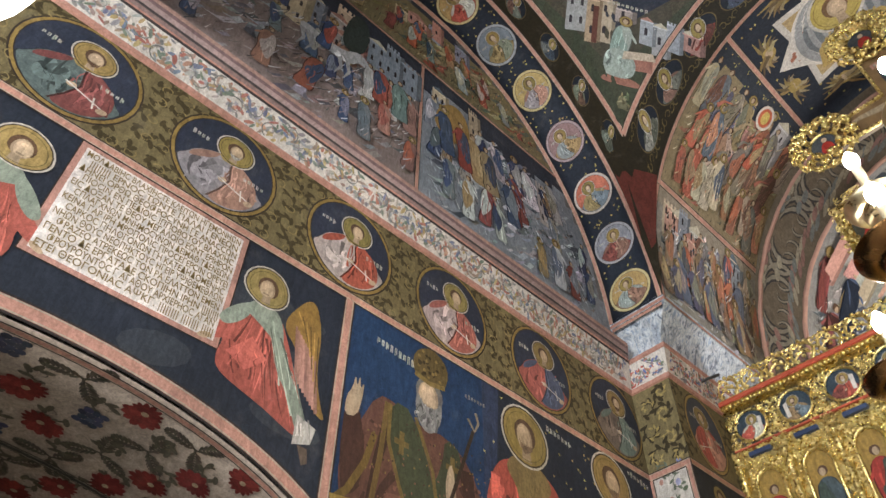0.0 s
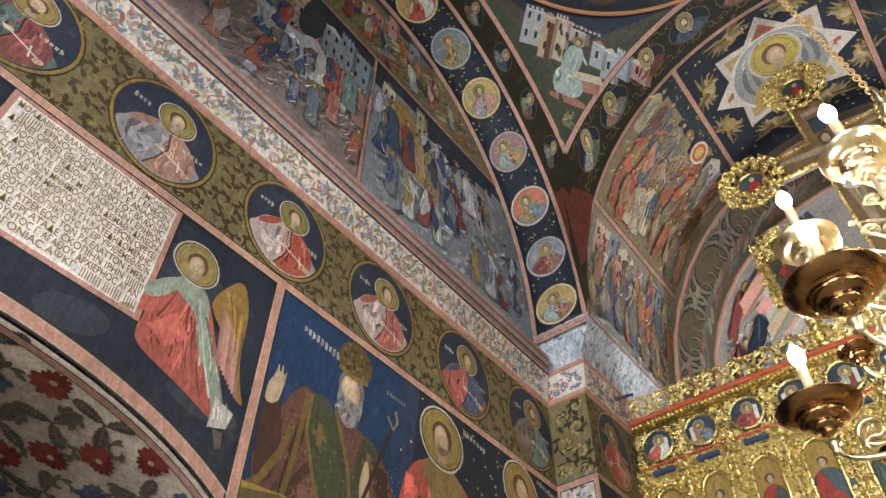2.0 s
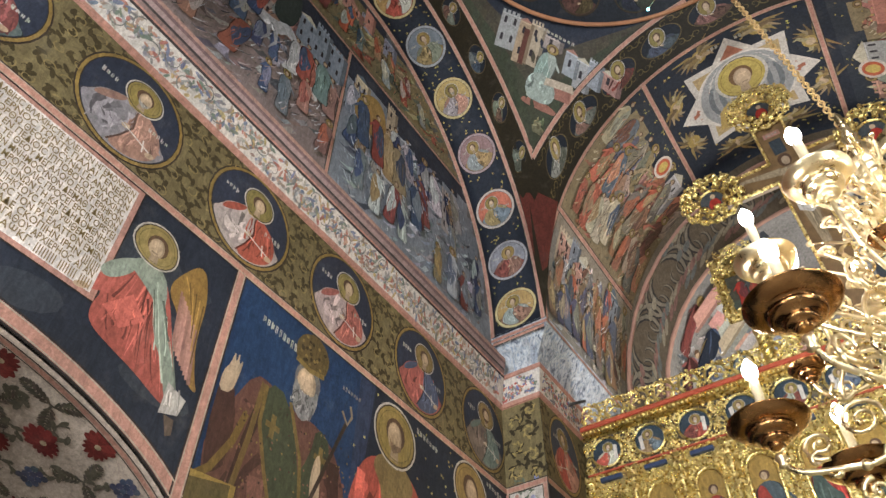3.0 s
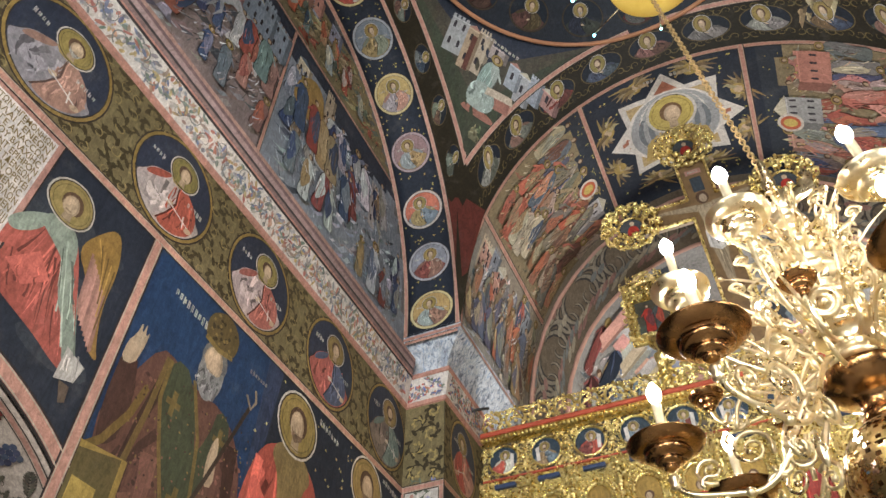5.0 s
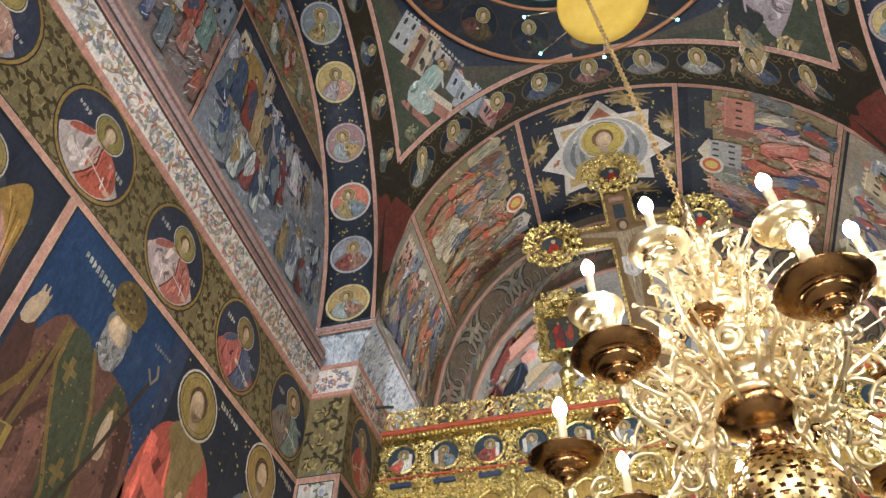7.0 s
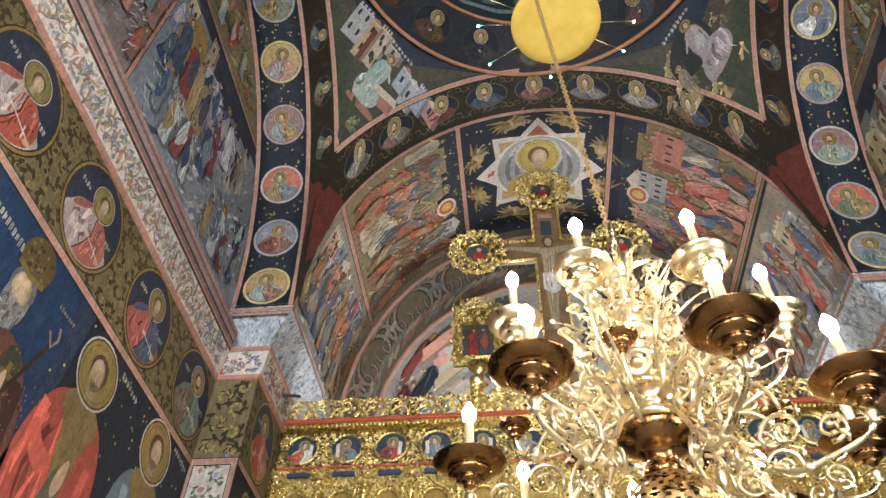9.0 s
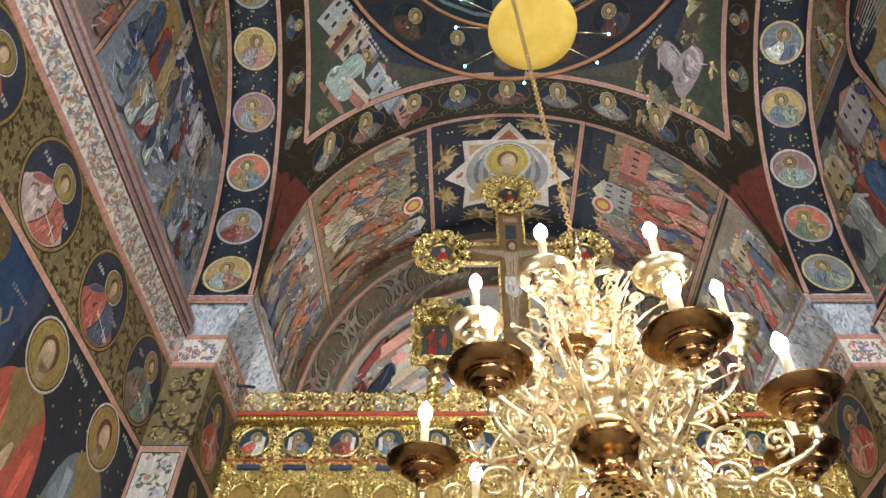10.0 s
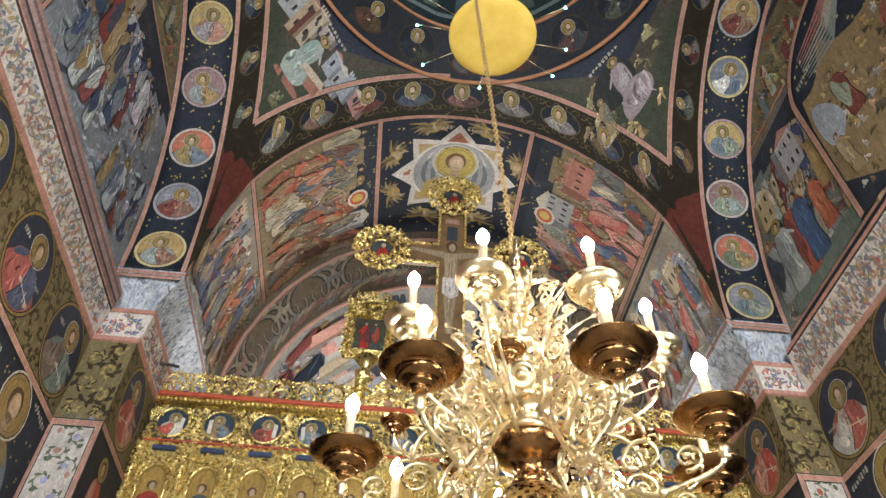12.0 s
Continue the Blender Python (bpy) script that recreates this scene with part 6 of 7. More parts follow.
def feather(p, x, y, a, ln, colour, layer):
    """A spray of paired leaflets along a stem."""
    c, q = math.cos(a), math.sin(a)
    p.line([(x, y), (x + ln * 0.5 * c - 0.02 * q, y + ln * 0.5 * q + 0.02 * c), (x + ln * c, y + ln * q)], 0.011, colour, layer)
    for i in range(1, 9):
        t = ln * i / 9
        w = 0.042 * math.sin(math.pi * (0.15 + 0.8 * i / 9))
        for s in (-1, 1):
            b = a + s * 0.75
            p.ellipse(x + t * c + w * 0.55 * math.cos(b), y + t * q + w * 0.55 * math.sin(b), w * 0.62, 0.0060, jitter(colour, 0.25), layer + 1, 8, b)


for k in range(8):
    for j in range(16):
        x, y = 0.12 + k * 0.185 + rng.uniform(-0.015, 0.015), 0.12 + j * 0.215 + 0.107 * (k % 2)
        if y > 3.4:
            continue
        q = (0, 1, 2, 3, 1)[(k * 2 + j) % 5]
        a = rng.uniform(0, 6.3)
        if q in (0, 2):
            for d in (0, 2.1, 4.2):
                feather(p, x, y, a + d, 0.135, (0.085, 0.07, 0.052), 0)
        elif q == 1:
            c = jitter((0.21, 0.035, 0.03))
            for i in range(7):
                b = a + (i - 3) * 0.42
                ln = 0.085 * (1 - 0.07 * abs(i - 3))
                p.ellipse(x + ln * 0.6 * math.cos(b), y + ln * 0.6 * math.sin(b), ln * 0.55, 0.019, shade(c, 0.75 + 0.12 * (i % 3)), 4 + i % 2, 9, b)
                p.ellipse(x - ln * 0.5 * math.cos(b), y - ln * 0.5 * math.sin(b), ln * 0.4, 0.012, shade(c, 0.6), 4 + i % 2, 9, b)
            p.ellipse(x, y, 0.014, 0.014, (0.36, 0.28, 0.18), 6, 8)
        else:
            for i in range(12):
                p.ellipse(x + 0.028 * (i % 4 - 1.5), y + 0.028 * (i // 4 - 1) + 0.01 * (i % 2), 0.017, 0.017, jitter((0.06, 0.065, 0.095), 0.3), 4 + i % 3, 10)
        scroll(p, x + 0.09, y + 0.10, 0.05, (0.10, 0.085, 0.06), 0.011, 2, rng.choice((-1, 1)), a)
p.done("vine_painting", wall_north, "pale vault painted with dark vines and red flowers")
for x in (0.03, 0.75):
    border(lambda a, b, o: recess_soffit(a, b, o), [(x, math.pi * k / 40) for k in range(41)], 0.03, wall_north, colour=(0.05, 0.045, 0.04) if x > 0.1 else PINK)
# ---- icon screen ----
screen = new("icon_screen")
tagged(screen, "gilded carved wooden icon screen across the altar", "icon screen")
IN_ = 0.3470
IX = [-2.082 + IN_ * k for k in range(13)]
XE = 2.262


def carve(bm, f, x0, x1, z0, z1, n, r0=0.018, r1=0.035, seed=1, proud=0.012, free=None):
    """Dense gilded leafwork: curls and knobs of many sizes over a panel; f(x, z, out) gives the place."""
    g = random.Random(seed)
    for k in range(n):
        x, z = g.uniform(x0, x1), g.uniform(z0, z1)
        if free and not free(x, z):
            continue
        r, a, s = g.uniform(r0, r1), g.uniform(0, 6.28), g.choice((-1, 1))
        pts, rad = [], []
        for i in range(7):
            t = i / 6
            q = r * (1 - 0.75 * t)
            pts.append(f(x + q * math.cos(a + s * t * 4.2), z + q * math.sin(a + s * t * 4.2), proud * (0.4 + t)))
            rad.append(r * (0.10 + 0.22 * math.sin(math.pi * min(1, t * 1.1))))
        tube(bm, pts, rad, 4)
        if k % 2 == 0:
            bmesh.ops.create_icosphere(bm, subdivisions=1, radius=r * 0.32, matrix=Matrix.Translation(f(x + g.uniform(-r, r), z + g.uniform(-r, r), proud * 0.7)))


front = lambda x, z, o: (x, YI - o, z)
bm = bmesh.new()
box(bm, -XE, XE, YI + 0.0, YI + 0.10, 0.02, 4.90)
part("panel", bm, GOLD, screen, smooth=False)
bm = bmesh.new()
box(bm, -XE, XE, YI - 0.07, YI + 0.12, 4.905, 4.945, 0.006)
box(bm, -XE, XE, YI - 0.025, YI + 0.001, 4.535, 4.55, 0.003)
part("red_moulding", bm, RED_PAINT, screen, "red painted moulding", smooth=False)
bm = bmesh.new()
x = -XE + 0.02
while x < XE:
    bmesh.ops.create_uvsphere(bm, u_segments=7, v_segments=5, radius=0.0165, matrix=Matrix.Translation((x, YI - 0.05, 4.884)))
    x += 0.034
box(bm, -XE, XE, YI - 0.04, YI + 0.02, 4.842, 4.858)
box(bm, -XE, XE, YI - 0.06, YI + 0.02, 4.899, 4.906)
part("bead_moulding", bm, GOLD, screen)
bm = bmesh.new()
carve(bm, front, -XE, XE, 4.545, 4.84, 3600, 0.014, 0.030, 3, 0.016, lambda x, z: all(math.hypot(x - c, z - 4.695) > 0.142 for c in IX))
part("carved_band", bm, GOLD, screen, "openwork gilded leaf band")
# ground darkened so gaps in the leafwork read as shaded recesses
bm = bmesh.new()
box(bm, -XE, XE, YI - 0.004, YI + 0.002, 4.55, 4.87)
part("band_ground", bm, plain_material("dark blue and gold ground", (0.022, 0.028, 0.045), (0.16, 0.115, 0.045), 0.5, 25), screen, smooth=False)
for k, x in enumerate(IX):
    bm = bmesh.new()
    ring = [(x + 0.122 * math.cos(a * math.pi / 16), YI - 0.022, 4.695 + 0.122 * math.sin(a * math.pi / 16)) for a in range(33)]
    tube(bm, ring, 0.011, 6)
    med = part("medallion_frame", bm, GOLD, screen)
    p = Painter(lambda a, b, o: front(x + a, 4.695 + b, 0.012 + o), 0.002)
    p.ellipse(0, 0, 0.118, 0.118, (0.03, 0.045, 0.06), 0, 28)
    bust(p, 0, -0.01, 0.112, 0.112, jitter(ROBES[(k * 3) % 10]), jitter(ROBES[(k * 3 + 4) % 10]), 2, rng.choice((BROWN, None, (0.4, 0.38, 0.35))), BROWN, (-1) ** k, False, False)
    s = (-1) ** k
    p.poly([(s * 0.05, -0.07), (s * 0.078, -0.07), (s * 0.085, 0.04), (s * 0.057, 0.05)], WHITE, 14)
    p.done("icon", med, "small painted prophet with a scroll")
# cresting: a row of tall pierced palmettes
for k in range(22):
    x = -XE + 0.105 + k * (2 * XE - 0.21) / 21
    bm = bmesh.new()
    for q in (-1, 1):
        pts = [(x + q * r * math.sin(t), YI - 0.03 - 0.012 * math.sin(t), 5.04 - r * 1.12 * math.cos(t)) for t, r in [(i * 0.28, 0.088 * (1 - 0.012 * i)) for i in range(12)]]
        tube(bm, pts, [0.013] * 11 + [0.006], 5)
        tube(bm, [(x + q * (0.042 - 0.036 * i / 9 + 0.030 * math.sin(i * 0.7)), YI - 0.038, 4.985 + 0.115 * i / 9) for i in range(10)], 0.009, 5)
        tube(bm, [(x + q * (0.085 + 0.024 * math.cos(i * 0.7)), YI - 0.03, 4.985 + 0.026 * math.sin(i * 0.7)) for i in range(9)], 0.009, 5)
        tube(bm, [(x + q * (0.082 + 0.022 * math.cos(i * 0.7)), YI - 0.03, 5.115 + 0.022 * math.sin(i * 0.7)) for i in range(9)], 0.008, 5)
        tube(bm, [(x + q * (0.02 + 0.06 * i / 5), YI - 0.034, 5.125 + 0.018 * math.sin(i * 0.9)) for i in range(6)], 0.008, 5)
    for dx, z in ((0, 5.015), (0, 5.095), (0.036, 5.05), (-0.036, 5.05), (0, 5.145), (0.1, 5.05), (-0.1, 5.05)):
        bmesh.ops.create_icosphere(bm, subdivisions=1, radius=0.017, matrix=Matrix.Translation((x + dx, YI - 0.038, z)))
    box(bm, x - 0.104, x + 0.104, YI - 0.05, YI + 0.01, 4.945, 4.962)
    part("cresting", bm, GOLD, screen)
# icon tier with columns and arched frames
for k, x in enumerate(IX + [IX[-1] + IN_]):
    bm = bmesh.new()
    xc = x - IN_ / 2
    lathe(bm, [(0.030, 3.62), (0.034, 3.64), (0.022, 3.67), (0.026, 3.8), (0.024, 4.2), (0.022, 4.30), (0.030, 4.32), (0.024, 4.34), (0.030, 4.40), (0.036, 4.43)], 12, (xc, YI - 0.035, 0))
    box(bm, xc - 0.045, xc + 0.045, YI - 0.055, YI + 0.01, 4.43, 4.515, 0.006)
    carve(bm, lambda u, v, o: (u, YI - 0.055 - o, v), xc - 0.045, xc + 0.045, 4.34, 4.515, 34, 0.010, 0.02, 300 + k, 0.010)
    for i in range(34):
        a, z = i * 0.8, 3.70 + i * 0.02
        bmesh.ops.create_icosphere(bm, subdivisions=1, radius=0.012, matrix=Matrix.Translation((xc + 0.026 * math.cos(a), YI - 0.035 - 0.026 * abs(math.sin(a)), z)))
    part("column", bm, GOLD, screen)
for k, x in enumerate(IX):
    bm = bmesh.new()
    arc = [(x + 0.098 * math.cos(a), YI - 0.03, 4.22 + 0.12 * math.sin(a)) for a in [math.pi * i / 18 for i in range(19)]]
    tube(bm, [(x + 0.098, YI - 0.03, 3.66)] + arc + [(x - 0.098, YI - 0.03, 3.66)], 0.011, 6)
    for i in range(19):
        a = math.pi * i / 18
        bmesh.ops.create_icosphere(bm, subdivisions=1, radius=0.0135, matrix=Matrix.Translation((x + 0.122 * math.cos(a), YI - 0.035, 4.22 + 0.147 * math.sin(a))))
    carve(bm, front, x - 0.13, x + 0.13, 4.355, 4.45, 90, 0.010, 0.022, 40 + k)
    for s in (-1, 1):
        carve(bm, front, x + s * 0.115 - 0.02, x + s * 0.115 + 0.02, 4.24, 4.42, 24, 0.012, 0.022, 80 + k)
        carve(bm, front, x + s * 0.125 - 0.012, x + s * 0.125 + 0.012, 3.66, 4.2, 16, 0.010, 0.018, 120 + k)
    fr = part("icon_frame", bm, GOLD, screen)
    p = Painter(lambda a, b, o: front(x + a, b, 0.006 + o), 0.002)
    pts = [(0.095 * math.cos(math.pi * i / 16), 4.22 + 0.115 * math.sin(math.pi * i / 16)) for i in range(17)]
    p.poly([(0.095, 3.66)] + pts + [(-0.095, 3.66)], (0.30, 0.19, 0.05), 0)
    figure(p, 0, 3.60, 0.66, 2, (0.30, 0.04, 0.03) if k % 2 == 0 else (0.06, 0.08, 0.09), (0.05, 0.07, 0.06) if k % 3 else (0.26, 0.04, 0.03), False)
    p.done("icon", fr, "painted saint on a gold ground")
    bm = bmesh.new()
    box(bm, x - 0.085, x + 0.085, YI - 0.03, YI + 0.004, 4.463, 4.498, 0.003)
    part("name_plaque", bm, BLUE_PAINT, screen, "dark blue plaque", smooth=False)
bm = bmesh.new()
carve(bm, front, -XE, XE, 4.503, 4.533, 330, 0.010, 0.02, 5)
tagged(part("carved_strip", bm, GOLD, screen), kind="stuff")
bm = bmesh.new()
for z0, z1 in ((3.52, 3.62), (2.2, 2.3), (0.02, 0.15)):
    box(bm, -XE, XE, YI - 0.07, YI + 0.01, z0, z1, 0.01)
part("base_moulding", bm, GOLD, screen, smooth=False)

# ---- cross on the screen, leaning forward ----
cross = new("altar_cross")
tagged(cross, "gilded wooden cross with painted body and openwork ends", "cross")
CZ = 6.62


def cp(x, z, o):
    """Place on the cross's leaning face."""
    return (x - 0.02, 4.86 - (z - 5.0) * 0.095 - o, z)


CROSS_WOOD = plain_material("brown painted cross", (0.11, 0.065, 0.03), (0.20, 0.12, 0.055), 0.4, 9)
bm = bmesh.new()
for x0, x1, z0, z1 in ((-0.125, 0.125, 4.965, 7.40), (-0.62, -0.125, CZ - 0.115, CZ + 0.115), (0.125, 0.62, CZ - 0.115, CZ + 0.115)):
    q = [cp(x0, z0, 0), cp(x1, z0, 0), cp(x1, z1, 0), cp(x0, z1, 0)]
    q2 = [cp(x0, z0, -0.05), cp(x1, z0, -0.05), cp(x1, z1, -0.05), cp(x0, z1, -0.05)]
    a = [bm.verts.new(v) for v in q]
    b = [bm.verts.new(v) for v in q2]
    bm.faces.new(a)
    bm.faces.new(b[::-1])
    for i in range(4):
        bm.faces.new((a[i], b[i], b[(i + 1) % 4], a[(i + 1) % 4]))
part("board", bm, CROSS_WOOD, cross, smooth=False)
bm = bmesh.new()
edge = [(-0.125, 5.1), (-0.125, CZ - 0.115), (-0.52, CZ - 0.115), None, (-0.52, CZ + 0.115), (-0.125, CZ + 0.115), (-0.125, 7.20), None, (0.125, 7.20), (0.125, CZ + 0.115), (0.52, CZ + 0.115), None, (0.52, CZ - 0.115), (0.125, CZ - 0.115), (0.125, 5.1)]
for a, b in zip(edge, edge[1:]):
    if a and b:
        n = int(math.hypot(a[0] - b[0], a[1] - b[1]) / 0.027)
        for i in range(n + 1):
            t = i / max(1, n)
            bmesh.ops.create_icosphere(bm, subdivisions=1, radius=0.016, matrix=Matrix.Translation(cp(a[0] + (b[0] - a[0]) * t, a[1] + (b[1] - a[1]) * t, 0.012)))
        tube(bm, [cp(*a, 0.0), cp(*b, 0.0)], 0.014, 5)
part("bead_edge", bm, GOLD, cross)
for cx, cz in ((-0.66, CZ - 0.01), (0.66, CZ - 0.01), (0.0, 7.38)):
    bm = bmesh.new()
    g = random.Random(int(cx * 10) + 50)
    # three wreaths of curled leaves standing out from the board
    for ring_r, n, size, out in ((0.135, 16, 0.055, 0.045), (0.195, 22, 0.06, 0.03), (0.245, 26, 0.055, 0.015)):
        for i in range(n):
            a = 2 * math.pi * (i + 0.5 * (n % 4)) / n + g.uniform(-0.06, 0.06)
            pts, rad = [], []
            for k in range(7):
                t = k / 6
                r = ring_r + size * (t - 0.4) + g.uniform(-0.003, 0.003)
                b = a + 0.28 * math.sin(t * 3.1) * (-1) ** i
                pts.append(cp(cx + r * math.cos(b), cz + r * math.sin(b), out + 0.035 * math.sin(t * 2.6)))
                rad.append(0.0045 + 0.013 * math.sin(math.pi * min(1, 0.12 + 0.9 * t)))
            tube(bm, pts, rad, 5)
    for r in (0.115, 0.23):
        tube(bm, [cp(cx + r * math.cos(i * 0.262), cz + r * math.sin(i * 0.262), 0.012) for i in range(25)], 0.013, 5)
    for i in range(60):
        a, r = g.uniform(0, 6.28), g.uniform(0.12, 0.28)
        bmesh.ops.create_icosphere(bm, subdivisions=1, radius=g.uniform(0.010, 0.018), matrix=Matrix.Translation(cp(cx + r * math.cos(a), cz + r * math.sin(a), 0.05)))
    end = part("openwork_end", bm, GOLD, cross, "pierced gilded leaf roundel")
    p = Painter(lambda a, b, o: cp(cx + a, cz + b, 0.006 + o), 0.001)
    p.ellipse(0, 0, 0.12, 0.12, (0.05, 0.055, 0.06), 0, 20)
    p.poly(soft([(-0.05, -0.09), (0.07, -0.09), (0.055, 0.02), (-0.02, 0.03)]), (0.32, 0.03, 0.02), 2)
    p.ellipse(0.015, 0.05, 0.022, 0.026, SKIN, 3, 10)
    p.done("end_icon", end)
p = Painter(lambda a, b, o: cp(a, CZ + b, 0.003 + o), 0.001)
# plain painted body
body = (0.33, 0.25, 0.16)
p.poly([(-0.07, 0.02), (-0.06, -0.2), (-0.07, -0.4), (-0.05, -0.62), (-0.035, -0.9), (0.02, -0.9), (0.035, -0.62), (0.07, -0.4), (0.05, -0.2), (0.06, 0.02)], body, 0)
p.poly([(-0.06, 0.03), (-0.35, 0.06), (-0.50, 0.045), (-0.50, 0.02), (-0.35, 0.02), (-0.07, -0.05)], shade(body, 0.85), 0)
p.poly([(0.06, 0.03), (0.35, 0.06), (0.50, 0.045), (0.50, 0.02), (0.35, 0.02), (0.07, -0.05)], shade(body, 0.85), 0)
folds(p, 0, -0.05, 0, -0.85, 0.1, body, 12, 1)
p.poly([(-0.075, -0.28), (0.075, -0.28), (0.07, -0.48), (0.0, -0.52), (-0.08, -0.46)], WHITE, 2)
folds(p, 0, -0.28, 0, -0.48, 0.13, WHITE, 8, 3)
p.ellipse(0.0, 0.10, 0.055, 0.075, BROWN, 2, 14)
p.ellipse(0.005, 0.09, 0.032, 0.052, shade(SKIN, 0.8), 3, 12)
p.poly([(-0.07, 0.40), (0.07, 0.40), (0.07, 0.46), (-0.07, 0.46)], ROSE, 2)
lettering(p, 0, 0.43, 0.1, 0.03, 4, 4)
p.poly([(-0.05, 0.18), (0.05, 0.18), (0.05, 0.36), (-0.05, 0.36)], (0.04, 0.05, 0.06), 2)
p.done("painted_body", cross)
# twisted posts and scrolled brackets at the foot of the cross
for s_ in (-1, 1):
    bm = bmesh.new()
    lathe(bm, [(0.055, 4.945), (0.06, 4.97), (0.04, 4.99), (0.04, 5.22), (0.055, 5.24), (0.062, 5.27), (0.062, 5.29)], 12, (s_ * 0.72, YI - 0.03, 0))
    for q in range(3):
        tube(bm, [(s_ * 0.72 + 0.040 * math.cos(i * 0.55 + q * 2.09), YI - 0.03 + 0.040 * math.sin(i * 0.55 + q * 2.09), 4.99 + 0.0155 * i) for i in range(16)], 0.017, 5)
    part("post", bm, GOLD, cross)
    bm = bmesh.new()
    for x, z, r, q in ((0.58, 5.03, 0.075, 1), (0.42, 5.10, 0.085, -1), (0.27, 5.02, 0.07, 1), (0.54, 5.17, 0.055, -1), (0.36, 5.24, 0.05, 1)):
        pts = [(s_ * (x + r * (1 - 0.05 * i) * math.cos(q * i * 0.55)), YI - 0.035, z + r * (1 - 0.05 * i) * math.sin(q * i * 0.55)) for i in range(17)]
        tube(bm, pts, [0.019 - 0.0006 * i for i in range(17)], 6)
    tube(bm, [(s_ * (0.66 - 0.033 * i), YI - 0.03, 4.965 + 0.02 * math.sin(i * 0.7)) for i in range(17)], 0.017, 6)
    part("bracket", bm, GOLD, cross)


def side_icon(s):
    ob = new("standing_icon")
    tagged(ob, "small painted icon in a gilded carved frame on a stem", "icon", "icons beside the cross")
    ob.location = (s * 0.70, YI - 0.04, 5.22)
    ob.scale = (1.08, 1.0, 1.06)
    bm = bmesh.new()
    box(bm, -0.20, 0.20, 0, 0.04, 0.20, 0.84, 0.008)
    lathe(bm, [(0.07, 0.0), (0.03, 0.05), (0.04, 0.12), (0.10, 0.2)], 10, (0, 0.02, 0))
    f = lambda x, z, o: (x, -o, z)
    for x0, x1, z0, z1, n in ((-0.21, -0.13, 0.2, 0.84, 60), (0.13, 0.21, 0.2, 0.84, 60), (-0.17, 0.17, 0.2, 0.28, 40), (-0.19, 0.19, 0.62, 0.80, 90), (-0.13, 0.13, 0.80, 0.90, 50)):
        carve(bm, f, x0, x1, z0, z1, n, 0.014, 0.03, int(x0 * 1000) + 500 + int(z1 * 77), 0.014)
    tube(bm, [f(0.15 * math.cos(math.pi * i / 16), 0.66 + 0.15 * math.sin(math.pi * i / 16), 0.01) for i in range(17)], 0.012, 5)
    frm = part("frame", bm, GOLD, ob)
    p = Painter(lambda a, b, o: (a, -0.006 - o, b), 0.001)
    p.poly([(-0.125, 0.28), (0.125, 0.28), (0.125, 0.60), (-0.125, 0.60)], (0.05, 0.045, 0.03), 0)
    p.poly([(-0.125, 0.28), (0.125, 0.28), (0.125, 0.36), (-0.125, 0.36)], (0.05, 0.06, 0.045), 1)
    figure(p, -0.035, 0.285, 0.29, 2, (0.30, 0.03, 0.02), (0.12, 0.03, 0.03), False)
    figure(p, 0.04, 0.285, 0.29, 8, (0.05, 0.06, 0.06), (0.26, 0.05, 0.03), False)
    p.done("icon_painting", frm, "dark painted icon of two robed figures")
    return ob


side_icon(-1)
side_icon(1)

# iron hook on the pier beside the screen
bm = bmesh.new()
tube(bm, [(-2.30, 4.62, 4.98), (-2.265, 4.61, 5.01), (-2.24, 4.61, 5.03), (-2.19, 4.63, 5.045), (-2.11, 4.67, 5.06)], 0.012, 6)
hook = part("iron_hook", bm, IRON)
tagged(hook, "short black iron hook driven into the pier", "hook")

# opal globe lamp by the north wall
globe = new("globe_lamp")
tagged(globe, "lit white opal glass globe lamp hanging by the wall", "lamp")
globe.location = (-1.335, -0.270, 3.132)
bm = bmesh.new()
bmesh.ops.create_uvsphere(bm, u_segments=32, v_segments=20, radius=0.20)
part("shade", bm, GLOBE, globe, "glowing white glass shade")
bm = bmesh.new()
lathe(bm, [(0.05, 0.19), (0.06, 0.21), (0.03, 0.25), (0.012, 0.27), (0.012, 4.49)], 14)
part("stem", bm, BRASS_DARK, globe)

# ---- chandelier ----
chandelier = new("chandelier")
tagged(chandelier, "large brass chandelier with scrolled arms and lit candle bulbs", "chandelier")
chandelier.location = (CH[0], CH[1], 0)
bm = bmesh.new()
lathe(bm, [(0.02, 2.50), (0.03, 2.52), (0.02, 2.55), (0.06, 2.57)], 20)
part("pendant", bm, BRASS, chandelier)
# pierced ball
bm = bmesh.new()
NB, MB = 140, 70
grid = []
for j in range(MB + 1):
    e = -math.pi / 2 + math.pi * (0.06 + 0.88 * j / MB)
    grid.append([bm.verts.new((0.185 * math.cos(e) * math.cos(2 * math.pi * i / NB), 0.185 * math.cos(e) * math.sin(2 * math.pi * i / NB), 2.73 + 0.175 * math.sin(e))) for i in range(NB)])
for j in range(MB):
    for i in range(NB):
        u, v = (i + 5 * (j // 10 % 2)) % 10 - 4.5, j % 10 - 4.5
        a, r = math.atan2(v, u), math.hypot(u, v)
        petal = 1.3 < r < 3.6 and math.cos(4 * a) > 0.55
        if 5 <= j < 65 and (petal or (r > 5.2 and math.cos(4 * a) < -0.5)):
            continue
        bm.faces.new((grid[j][i], grid[j][(i + 1) % NB], grid[j + 1][(i + 1) % NB], grid[j + 1][i]))
part("pierced_ball", bm, metal_material("aged brass", (0.46, 0.30, 0.12), (0.62, 0.44, 0.20), 0.26, 22, 0.2, (0.16, 0.09, 0.03)), chandelier, "aged pierced brass ball")
bm = bmesh.new()
